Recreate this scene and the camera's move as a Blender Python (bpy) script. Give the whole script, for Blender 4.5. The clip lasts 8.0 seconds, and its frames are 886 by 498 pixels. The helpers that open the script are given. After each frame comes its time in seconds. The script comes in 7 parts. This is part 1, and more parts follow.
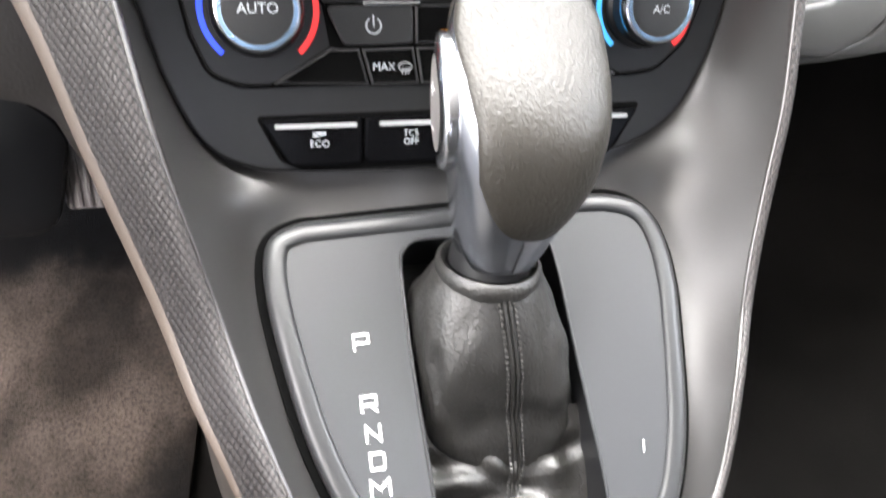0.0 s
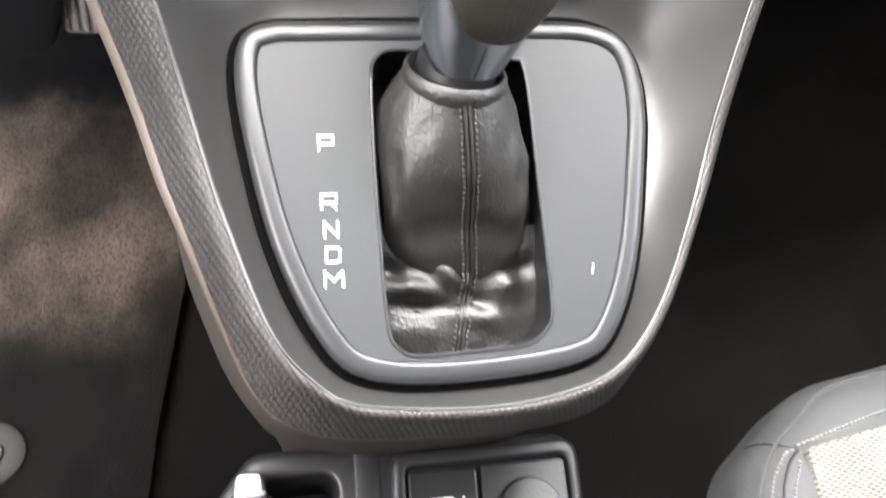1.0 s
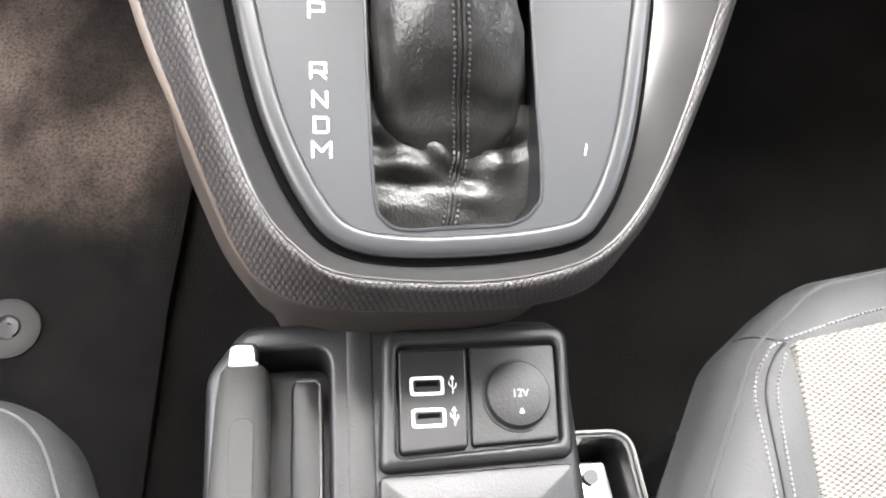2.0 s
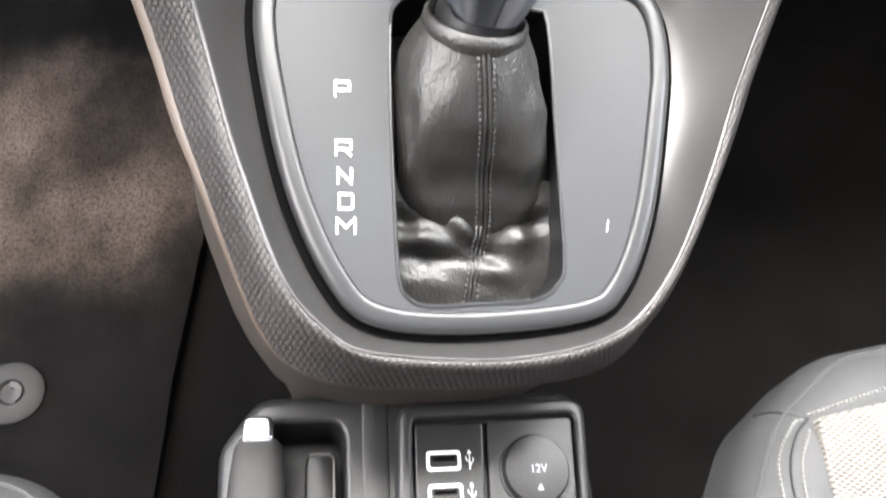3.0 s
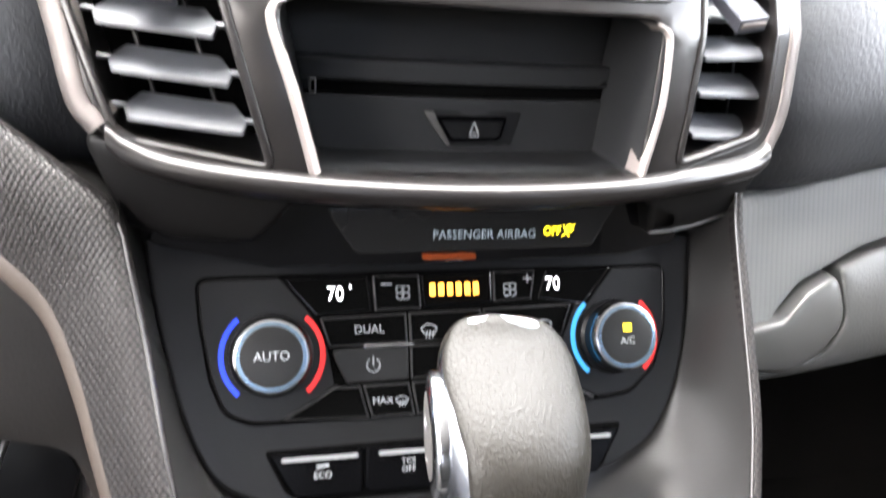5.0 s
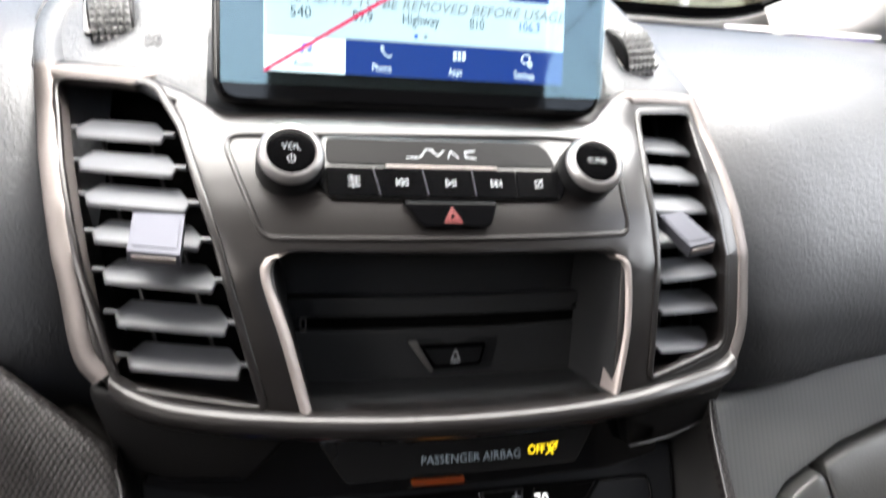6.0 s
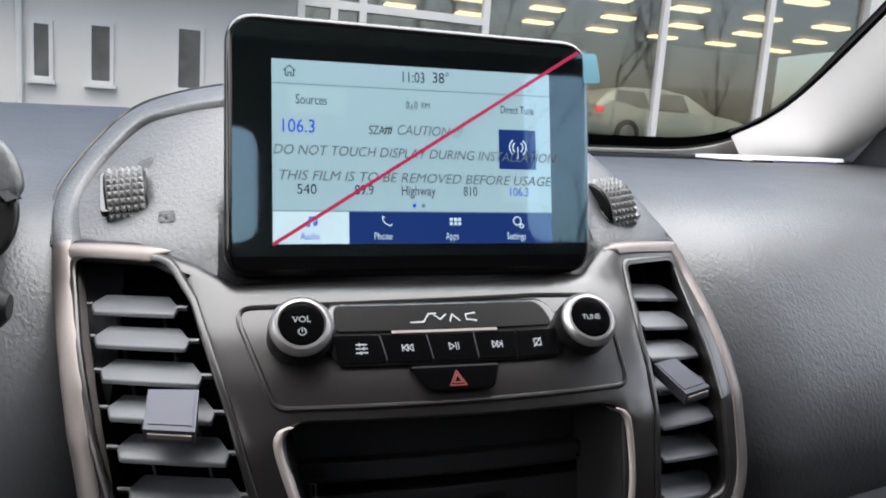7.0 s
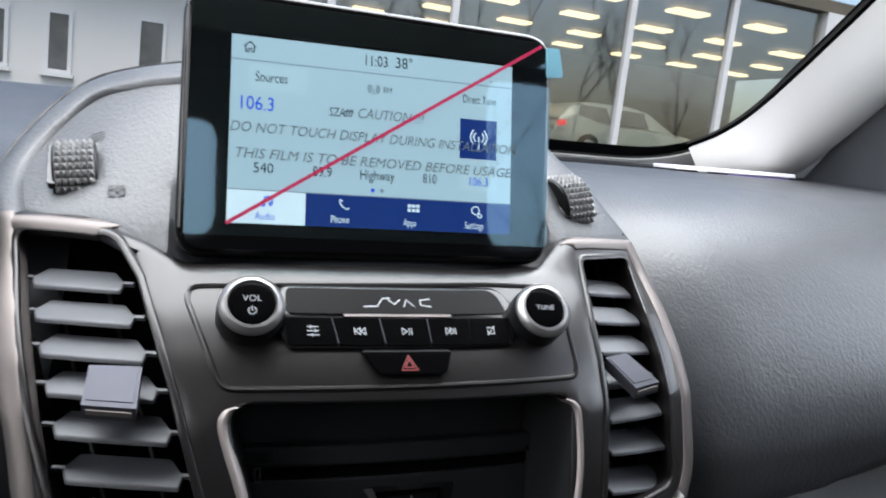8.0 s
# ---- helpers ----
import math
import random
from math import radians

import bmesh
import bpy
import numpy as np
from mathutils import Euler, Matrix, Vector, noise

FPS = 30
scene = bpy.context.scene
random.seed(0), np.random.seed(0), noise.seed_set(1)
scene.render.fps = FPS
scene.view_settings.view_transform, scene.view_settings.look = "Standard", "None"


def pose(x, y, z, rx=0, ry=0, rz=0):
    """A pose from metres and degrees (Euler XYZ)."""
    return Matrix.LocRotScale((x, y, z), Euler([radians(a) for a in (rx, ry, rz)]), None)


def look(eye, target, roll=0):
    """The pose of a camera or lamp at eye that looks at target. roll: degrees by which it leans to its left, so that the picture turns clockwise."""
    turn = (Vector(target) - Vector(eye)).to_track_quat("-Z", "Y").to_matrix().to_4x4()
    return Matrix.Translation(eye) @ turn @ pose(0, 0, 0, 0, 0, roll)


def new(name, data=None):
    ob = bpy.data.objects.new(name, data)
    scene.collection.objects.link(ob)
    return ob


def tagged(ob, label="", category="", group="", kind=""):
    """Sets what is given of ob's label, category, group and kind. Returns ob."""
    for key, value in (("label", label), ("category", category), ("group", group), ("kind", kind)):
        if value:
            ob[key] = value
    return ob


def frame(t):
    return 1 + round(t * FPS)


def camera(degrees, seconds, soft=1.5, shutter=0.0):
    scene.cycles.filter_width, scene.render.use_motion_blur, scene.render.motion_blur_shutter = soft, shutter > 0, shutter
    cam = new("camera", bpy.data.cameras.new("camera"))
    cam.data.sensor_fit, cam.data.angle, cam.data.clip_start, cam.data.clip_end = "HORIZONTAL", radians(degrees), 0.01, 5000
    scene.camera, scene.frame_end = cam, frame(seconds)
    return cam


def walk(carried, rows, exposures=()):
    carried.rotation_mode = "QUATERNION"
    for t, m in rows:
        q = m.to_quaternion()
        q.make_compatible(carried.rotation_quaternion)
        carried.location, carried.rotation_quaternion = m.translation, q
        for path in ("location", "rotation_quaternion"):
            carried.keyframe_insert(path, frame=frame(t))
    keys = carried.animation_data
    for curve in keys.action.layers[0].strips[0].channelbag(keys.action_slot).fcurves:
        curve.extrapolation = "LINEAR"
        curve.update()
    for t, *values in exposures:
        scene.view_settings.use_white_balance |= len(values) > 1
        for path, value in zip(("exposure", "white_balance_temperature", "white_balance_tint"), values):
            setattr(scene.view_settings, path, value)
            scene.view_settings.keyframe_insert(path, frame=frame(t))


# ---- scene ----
cam = camera(61.5, 8.0, soft=1.9, shutter=0.45)
PATH = [
    (0, (-0.081, -0.321, 0.616), (0.374, 0.988, -0.826), 9.8),
    (0.5, (-0.069, -0.338, 0.608), (0.354, 0.871, -0.929), 12.0),
    (1, (-0.063, -0.359, 0.6), (0.339, 0.758, -1.01), 14.8),
    (1.2, (-0.055, -0.361, 0.603), (0.308, 0.68, -1.066), 15.6),
    (1.5, (-0.048, -0.37, 0.597), (0.288, 0.599, -1.12), 15.9),
    (1.7, (-0.045, -0.374, 0.594), (0.28, 0.551, -1.149), 16.5),
    (2.8, (-0.062, -0.375, 0.592), (0.306, 0.641, -1.091), 16.4),
    (3, (-0.059, -0.365, 0.595), (0.285, 0.691, -1.068), 15.6),
    (3.5, (-0.063, -0.362, 0.597), (0.288, 0.943, -0.877), 11.5),
    (4, (-0.063, -0.349, 0.606), (0.291, 1.174, -0.641), 7.9),
    (4.5, (-0.068, -0.343, 0.625), (0.325, 1.343, -0.377), 6.3),
    (4.7, (-0.076, -0.338, 0.635), (0.368, 1.377, -0.293), 6.4),
    (5.8, (-0.084, -0.349, 0.661), (0.412, 1.545, 0.257), 2.7),
    (6, (-0.082, -0.354, 0.669), (0.413, 1.556, 0.339), 2.1),
    (6.2, (-0.089, -0.358, 0.665), (0.447, 1.56, 0.482), 0.7),
    (6.5, (-0.087, -0.363, 0.689), (0.431, 1.563, 0.534), 0.3),
    (6.6, (-0.091, -0.363, 0.692), (0.434, 1.563, 0.575), 0.2),
    (6.8, (-0.094, -0.364, 0.695), (0.441, 1.562, 0.629), -0.1),
    (7, (-0.093, -0.365, 0.693), (0.439, 1.562, 0.663), -0.1),
    (7.5, (-0.093, -0.368, 0.689), (0.46, 1.554, 0.677), 1.0),
    (8, (-0.091, -0.363, 0.683), (0.546, 1.533, 0.674), 2.1),
]
# the dash is laid out square to itself; STANCE sets the whole car level on the ground outside
STANCE = Matrix.Translation((0, -0.2, 0)) @ Matrix.Rotation(radians(-2), 4, "Y") @ Matrix.Rotation(radians(-9), 4, "X") @ Matrix.Translation((0, 0.2, 0))
EXPOSURES = [(0.0, 3.50, 6600, 10), (3.8, 3.53, 6600, 10), (4.7, 3.74, 6600, 10), (5.25, 2.75, 6550, 10), (5.8, 2.2, 6650, 10), (6.2, 1.65, 6750, 10), (6.6, 1.05, 6650, 10), (7.0, 0.80, 6400, 10), (8.0, 0.84, 6150, 9)]
walk(cam, [(t, STANCE @ look(eye, target, roll)) for t, eye, target, roll in PATH], EXPOSURES)

# ---- light ----
world = bpy.data.worlds.new("sky")
scene.world = world
world.use_nodes = True
wn = world.node_tree.nodes
sky = wn.new("ShaderNodeTexSky")
sky.sky_type = "NISHITA"
sky.sun_disc = False
sky.sun_elevation, sky.sun_rotation = radians(71), radians(-158)
sky.dust_density = 5.0
sky.air_density = 1.2
sky.ozone_density = 0.3
world.node_tree.links.new(sky.outputs[0], wn["Background"].inputs[0])
wn["Background"].inputs[1].default_value = 0.15
sun = new("sun", bpy.data.lights.new("sun", "SUN"))
sun.data.energy, sun.data.angle, sun.data.color = 1.25, radians(45), (1.0, 0.985, 0.965)
sun.matrix_world = look((-0.20, -0.50, 1.6), (0, 0, 0))


def window_light(name, watts, size, eye, target, colour=(1, 1, 1)):
    """Daylight through an opening of the cabin that the sky alone is too coarse to sample."""
    lamp_data = bpy.data.lights.new(name, "AREA")
    lamp_data.shape, lamp_data.size, lamp_data.size_y = "RECTANGLE", *size
    lamp_data.energy, lamp_data.color = watts, colour
    ob = new(name, lamp_data)
    ob.matrix_world = look(eye, target)
    return ob


window_light("windshield_daylight", 9.6, (1.05, 0.42), (-0.01, 0.18, 1.09), (0.02, -0.43, 0.33), (1.0, 0.99, 0.97))
window_light("driver_door_daylight", 4.8, (0.95, 0.55), (-0.80, -0.20, 0.90), (0.3, -0.15, 0.45), (1.0, 0.95, 0.92))
window_light("passenger_window_daylight", 2.3, (0.7, 0.36), (0.78, -0.15, 1.0), (-0.3, -0.15, 0.9), (0.96, 0.98, 1.0))


# ---- materials ----
def nodes_of(name):
    m = bpy.data.materials.new(name)
    m.use_nodes = True
    nt = m.node_tree
    return m, nt, nt.nodes["Principled BSDF"]


def mat(name, base, rough, metal=0.0, grain=0.0, bump=0.0, vary=0.1, patch=0.03, coat=0.0, pattern="noise", spec=0.5, rvary=0.08, coat_rough=0.15):
    """A plain solid surface: base colour with broad variation, grain of that size in metres, bump depth in metres."""
    m, nt, p = nodes_of(name)
    new_n, link = nt.nodes.new, nt.links.new
    co = new_n("ShaderNodeTexCoord")
    broad = new_n("ShaderNodeTexNoise")
    broad.inputs["Scale"].default_value = 1 / patch
    broad.inputs["Detail"].default_value = 5
    link(co.outputs["Object"], broad.inputs["Vector"])
    spread = new_n("ShaderNodeMapRange")
    spread.inputs[1].default_value, spread.inputs[2].default_value = 0.25, 0.75
    link(broad.outputs["Fac"], spread.inputs[0])
    mix = new_n("ShaderNodeMix")
    mix.data_type = "RGBA"
    mix.inputs[6].default_value = (*[c * (1 - vary) for c in base], 1)
    mix.inputs[7].default_value = (*[min(1, c * (1 + vary)) for c in base], 1)
    link(spread.outputs[0], mix.inputs[0])
    link(mix.outputs[2], p.inputs["Base Color"])
    rr = new_n("ShaderNodeMapRange")
    rr.inputs[3].default_value, rr.inputs[4].default_value = max(0.02, rough - rvary), min(1, rough + rvary)
    link(broad.outputs["Fac"], rr.inputs[0])
    link(rr.outputs[0], p.inputs["Roughness"])
    p.inputs["Metallic"].default_value = metal
    p.inputs["Specular IOR Level"].default_value = spec
    p.inputs["Coat Weight"].default_value = coat
    p.inputs["Coat Roughness"].default_value = coat_rough
    if bump:
        if pattern == "wrinkle":
            # fine creases drawn out along the skin
            g = new_n("ShaderNodeTexNoise")
            g.inputs["Detail"].default_value, g.inputs["Roughness"].default_value, g.inputs["Distortion"].default_value = 1.2, 0.5, 0.5
            out = g.outputs["Fac"]
        elif pattern == "noise":
            g = new_n("ShaderNodeTexNoise")
            g.inputs["Detail"].default_value = 3
            out = g.outputs["Fac"]
        else:
            g = new_n("ShaderNodeTexVoronoi")
            g.feature = "SMOOTH_F1" if pattern == "pebble" else "DISTANCE_TO_EDGE"
            out = g.outputs["Distance"]
        g.inputs["Scale"].default_value = 1 / grain
        if pattern == "leather":
            warp = new_n("ShaderNodeTexNoise")
            warp.inputs["Scale"].default_value = 0.6 / grain
            wm = new_n("ShaderNodeMix")
            wm.data_type = "VECTOR"
            wm.inputs[0].default_value = 0.0025
            link(co.outputs["Object"], wm.inputs[4])
            link(warp.outputs["Color"], wm.inputs[5])
            link(wm.outputs[1], g.inputs["Vector"])
            # flat-topped pebbles with narrow creases between them
            top = new_n("ShaderNodeMapRange")
            top.interpolation_type = "SMOOTHSTEP"
            top.inputs[1].default_value, top.inputs[2].default_value = 0.0, 0.42
            link(out, top.inputs[0])
            out = top.outputs[0]
        elif pattern == "wrinkle":
            draw = new_n("ShaderNodeMapping")
            draw.inputs["Scale"].default_value = (1.2, 1.0, 0.72)
            link(co.outputs["Object"], draw.inputs["Vector"])
            link(draw.outputs[0], g.inputs["Vector"])
        else:
            link(co.outputs["Object"], g.inputs["Vector"])
        b = new_n("ShaderNodeBump")
        b.inputs["Strength"].default_value = 1.0
        b.inputs["Distance"].default_value = bump
        link(out, b.inputs["Height"])
        link(b.outputs["Normal"], p.inputs["Normal"])
        if coat:
            cb = new_n("ShaderNodeBump")
            cb.inputs["Distance"].default_value = bump * 0.7
            link(out, cb.inputs["Height"])
            link(cb.outputs["Normal"], p.inputs["Coat Normal"])
    return m


def uv_weave(name, base, dark, su, sv, rough, bump, metal=0.0, low=0.30):
    """A woven or knurled skin laid out by the mesh's UV map, in metres: rows of small raised lozenges, in a diagonal lattice."""
    m, nt, p = nodes_of(name)
    new_n, link = nt.nodes.new, nt.links.new

    def math_node(op, a, b=None):
        n = new_n("ShaderNodeMath")
        n.operation = op
        for i, v in enumerate((a, b)):
            if v is None:
                continue
            if isinstance(v, (int, float)):
                n.inputs[i].default_value = v
            else:
                link(v, n.inputs[i])
        return n.outputs[0]

    uv = new_n("ShaderNodeUVMap")
    sep = new_n("ShaderNodeSeparateXYZ")
    link(uv.outputs[0], sep.inputs[0])
    a = math_node("MULTIPLY", sep.outputs[0], math.pi / su)
    b = math_node("MULTIPLY", sep.outputs[1], math.pi / sv)
    p1 = math_node("ABSOLUTE", math_node("SINE", math_node("ADD", a, b)))
    p2 = math_node("ABSOLUTE", math_node("SINE", math_node("SUBTRACT", a, b)))
    h = math_node("SQRT", math_node("MULTIPLY", p1, p2))
    co = new_n("ShaderNodeTexCoord")
    broad = new_n("ShaderNodeTexNoise")
    broad.inputs["Scale"].default_value = 60
    broad.inputs["Detail"].default_value = 6
    link(co.outputs["Object"], broad.inputs["Vector"])
    h2 = math_node("ADD", h, math_node("MULTIPLY", broad.outputs["Fac"], 0.25))
    ramp = new_n("ShaderNodeValToRGB")
    ramp.color_ramp.elements[0].position, ramp.color_ramp.elements[0].color = low, (*dark, 1)
    ramp.color_ramp.elements[1].position, ramp.color_ramp.elements[1].color = 0.85, (*base, 1)
    link(h2, ramp.inputs[0])
    link(ramp.outputs[0], p.inputs["Base Color"])
    p.inputs["Roughness"].default_value = rough
    p.inputs["Metallic"].default_value = metal
    p.inputs["Specular IOR Level"].default_value = 0.32
    bn = new_n("ShaderNodeBump")
    bn.inputs["Distance"].default_value = bump
    link(h2, bn.inputs["Height"])
    link(bn.outputs["Normal"], p.inputs["Normal"])
    return m


def glow(name, colour, strength, rough=0.4):
    m, nt, p = nodes_of(name)
    p.inputs["Base Color"].default_value = (*[c * 0.3 for c in colour], 1)
    p.inputs["Emission Color"].default_value = (*colour, 1)
    p.inputs["Emission Strength"].default_value = strength
    p.inputs["Roughness"].default_value = rough
    return m


def clear(name, colour, alpha, rough=0.03, gloss=(0.8, 0.8, 0.8)):
    """A thin clear film or pane: see-through with a glossy skin."""
    m, nt, p = nodes_of(name)
    new_n, link = nt.nodes.new, nt.links.new
    t, g, mx = new_n("ShaderNodeBsdfTransparent"), new_n("ShaderNodeBsdfGlossy"), new_n("ShaderNodeMixShader")
    t.inputs[0].default_value = (*colour, 1)
    g.inputs["Color"].default_value = (*gloss, 1)
    g.inputs["Roughness"].default_value = rough
    mx.inputs[0].default_value = alpha
    link(t.outputs[0], mx.inputs[1])
    link(g.outputs[0], mx.inputs[2])
    link(mx.outputs[0], nt.nodes["Material Output"].inputs[0])
    return m


M_DASH = mat("soft_dash", (0.050, 0.0525, 0.058), 0.42, grain=0.0024, bump=0.00045, pattern="wrinkle", vary=0.12)
M_DASHDARK = mat("lower_dash", (0.012, 0.012, 0.013), 0.45, grain=0.0016, bump=0.00025, pattern="pebble", spec=0.28)
M_BEZEL = mat("satin_bezel", (0.0130, 0.0112, 0.0110), 0.32, metal=0.3, grain=0.0006, bump=0.00002, vary=0.04, patch=0.15, rvary=0.03, coat=0.2, coat_rough=0.17)
M_SILVER = mat("satin_silver", (0.50, 0.49, 0.49), 0.32, metal=0.9, grain=0.0006, bump=0.00002, vary=0.06)
M_SATINEDGE = mat("satin_edge", (0.34, 0.30, 0.285), 0.46, metal=0.6, grain=0.0006, bump=0.00002, vary=0.06)
M_CHROME = mat("chrome", (0.50, 0.51, 0.53), 0.20, metal=1.0, vary=0.04, rvary=0.04)
M_KNOBCHROME = mat("brushed_chrome", (0.30, 0.315, 0.345), 0.26, metal=1.0, vary=0.06, rvary=0.05)
M_TRAY = mat("tray_plastic", (0.016, 0.0165, 0.0175), 0.5, grain=0.001, bump=0.00006, vary=0.1, spec=0.3)
# vent limbs: bezel satin lightened for the light they catch; also thin metal bars
M_LIMB = mat("satin_limb", (0.16, 0.142, 0.135), 0.52, metal=0.8, grain=0.0006, bump=0.00002, vary=0.04, patch=0.15, rvary=0.03)
M_KNEE = mat("knee_plastic", (0.0095, 0.0082, 0.0076), 0.5, grain=0.0014, bump=0.00012, pattern="pebble", spec=0.3)
M_BLUEMETAL = mat("blue_satin", (0.25, 0.38, 0.52), 0.25, metal=0.9)
M_GLOSS = mat("piano_black", (0.0025, 0.0025, 0.003), 0.06, vary=0.2, rvary=0.03, spec=0.4)
M_BLACK = mat("black_plastic", (0.006, 0.006, 0.0065), 0.4, grain=0.0008, bump=0.00004, vary=0.2, spec=0.28)
M_HVAC = mat("fascia_black", (0.0070, 0.0070, 0.0073), 0.36, grain=0.0007, bump=0.00003, vary=0.12, spec=0.28)
M_BUTTON = mat("button_black", (0.0018, 0.0018, 0.0021), 0.16, grain=0.0006, bump=0.00002, vary=0.12, spec=0.04)
M_KEY = mat("key_black", (0.0105, 0.0105, 0.0108), 0.40, grain=0.0006, bump=0.00003, vary=0.12, spec=0.3)
M_WHEEL = mat("wheel_rubber", (0.19, 0.19, 0.192), 0.30, vary=0.15)
M_SLAT = mat("slat_grey", (0.074, 0.077, 0.085), 0.42, grain=0.0008, bump=0.00004)
M_PANEL = mat("selector_frame", (0.017, 0.0175, 0.0185), 0.34, grain=0.0007, bump=0.00003, vary=0.03, patch=0.2, rvary=0.03, spec=0.3)
M_PANELFACE = mat("selector_face", (0.021, 0.0218, 0.0235), 0.46, grain=0.0007, bump=0.00003, vary=0.03, patch=0.2, rvary=0.03, spec=0.2)
M_BOWL = mat("console_grey", (0.030, 0.0292, 0.0290), 0.32, metal=0.40, spec=0.5, grain=0.0006, bump=0.00003, vary=0.04, patch=0.2, rvary=0.03)
M_LEATHER = mat("black_leather", (0.0075, 0.0070, 0.0063), 0.48, grain=0.0017, bump=0.00050, pattern="wrinkle", vary=0.2, spec=0.42, coat=0.15, coat_rough=0.36, rvary=0.05)
M_SLIDER = mat("satin_slider", (0.060, 0.061, 0.072), 0.48, metal=0.7, spec=0.2)
M_REAR = mat("rear_trim", (0.012, 0.012, 0.0125), 0.7)
M_KNOBLEATHER = mat("knob_leather", (0.013, 0.0115, 0.0092), 0.46, grain=0.0017, bump=0.00046, pattern="wrinkle", vary=0.12, spec=0.30, coat=0.05, coat_rough=0.34, rvary=0.04)
M_THREAD = mat("thread", (0.022, 0.021, 0.020), 0.35, spec=0.6)
M_CARPET = mat("carpet", (0.0034, 0.0031, 0.0029), 0.95, grain=0.0012, bump=0.0008, vary=0.5, patch=0.07, spec=0.05)


def lit_dust(m, colour, centre, radii):
    """Brown dust and the daylight on it, painted into a mat as one patch with a ragged edge."""
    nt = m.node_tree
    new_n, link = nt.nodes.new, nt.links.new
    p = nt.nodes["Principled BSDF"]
    dark_pile = p.inputs["Base Color"].links[0].from_socket
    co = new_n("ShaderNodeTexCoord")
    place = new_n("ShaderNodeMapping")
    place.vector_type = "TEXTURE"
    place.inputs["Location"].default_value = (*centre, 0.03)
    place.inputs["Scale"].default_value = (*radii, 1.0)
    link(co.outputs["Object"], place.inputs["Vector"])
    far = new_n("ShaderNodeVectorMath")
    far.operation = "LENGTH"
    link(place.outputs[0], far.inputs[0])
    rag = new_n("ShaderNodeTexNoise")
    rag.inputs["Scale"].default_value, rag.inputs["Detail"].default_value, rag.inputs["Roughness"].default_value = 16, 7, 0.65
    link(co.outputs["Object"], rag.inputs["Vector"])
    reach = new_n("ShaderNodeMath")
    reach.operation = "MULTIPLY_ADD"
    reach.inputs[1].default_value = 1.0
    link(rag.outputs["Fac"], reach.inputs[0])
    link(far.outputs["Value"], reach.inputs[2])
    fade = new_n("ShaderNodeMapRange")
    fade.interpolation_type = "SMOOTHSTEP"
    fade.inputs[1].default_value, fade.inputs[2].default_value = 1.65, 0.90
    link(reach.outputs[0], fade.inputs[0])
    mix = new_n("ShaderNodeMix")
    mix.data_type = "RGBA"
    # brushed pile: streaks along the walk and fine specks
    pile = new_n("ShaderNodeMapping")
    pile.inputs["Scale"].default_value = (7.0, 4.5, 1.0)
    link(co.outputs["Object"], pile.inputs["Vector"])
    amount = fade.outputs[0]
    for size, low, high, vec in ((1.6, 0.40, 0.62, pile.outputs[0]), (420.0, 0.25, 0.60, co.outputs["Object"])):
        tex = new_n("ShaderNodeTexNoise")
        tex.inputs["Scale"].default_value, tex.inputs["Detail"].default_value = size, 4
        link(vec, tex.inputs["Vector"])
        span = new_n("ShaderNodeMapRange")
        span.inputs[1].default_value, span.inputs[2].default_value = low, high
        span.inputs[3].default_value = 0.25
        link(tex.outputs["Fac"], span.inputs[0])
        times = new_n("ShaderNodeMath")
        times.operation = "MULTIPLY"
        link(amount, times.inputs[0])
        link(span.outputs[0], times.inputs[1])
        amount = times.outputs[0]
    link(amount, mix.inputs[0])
    link(dark_pile, mix.inputs[6])
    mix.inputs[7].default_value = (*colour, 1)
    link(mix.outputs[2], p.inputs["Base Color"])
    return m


# brown patch paints dust and the lit band; the shade around it is near-black
M_MAT = lit_dust(mat("floor_mat", (0.0040, 0.0036, 0.0034), 0.95, grain=0.0011, bump=0.0010, vary=0.6, patch=0.03, spec=0.08), (0.088, 0.068, 0.056), (-0.33, 0.07), (0.27, 0.135))
M_PEDAL = mat("pedal_rubber", (0.13, 0.115, 0.108), 0.5, grain=0.001, bump=0.0001)
# near-black for recesses and gaps: their shade is put into the colour
M_SHADE = mat("recess_shade", (0.002, 0.002, 0.002), 0.9, spec=0.02)
M_CONTACT = mat("contact_brass", (0.16, 0.12, 0.06), 0.4, metal=0.4)
M_GRIP = mat("grip_plastic", (0.020, 0.0195, 0.019), 0.6, spec=0.15, grain=0.0012, bump=0.0001, pattern="pebble")
M_GREYPLASTIC = mat("grey_plastic", (0.075, 0.072, 0.069), 0.5, grain=0.001, bump=0.00006)
M_GLOVEBOX = mat("glovebox_plastic", (0.042, 0.042, 0.041), 0.38, grain=0.0014, bump=0.00012, pattern="pebble")
M_LATCH = mat("latch_plastic", (0.045, 0.045, 0.044), 0.34, grain=0.001, bump=0.00004)
M_SIDEWALL = mat("flank_plastic", (0.026, 0.0215, 0.0185), 0.6, grain=0.0012, bump=0.0001, pattern="pebble", spec=0.25)
M_CONSOLE = mat("console_plastic", (0.0085, 0.0085, 0.0088), 0.4, grain=0.0012, bump=0.0001, pattern="pebble", spec=0.28)
M_TAN = mat("beige_edge", (0.046, 0.033, 0.0245), 0.5)
M_SEAT = mat("seat_leather", (0.024, 0.0242, 0.0245), 0.6, spec=0.22, grain=0.0012, bump=0.00015, pattern="pebble")
M_WEAVE = uv_weave("seat_weave", (0.115, 0.107, 0.096), (0.018, 0.017, 0.016), 0.0046, 0.0026, 0.85, 0.0006, low=0.34)
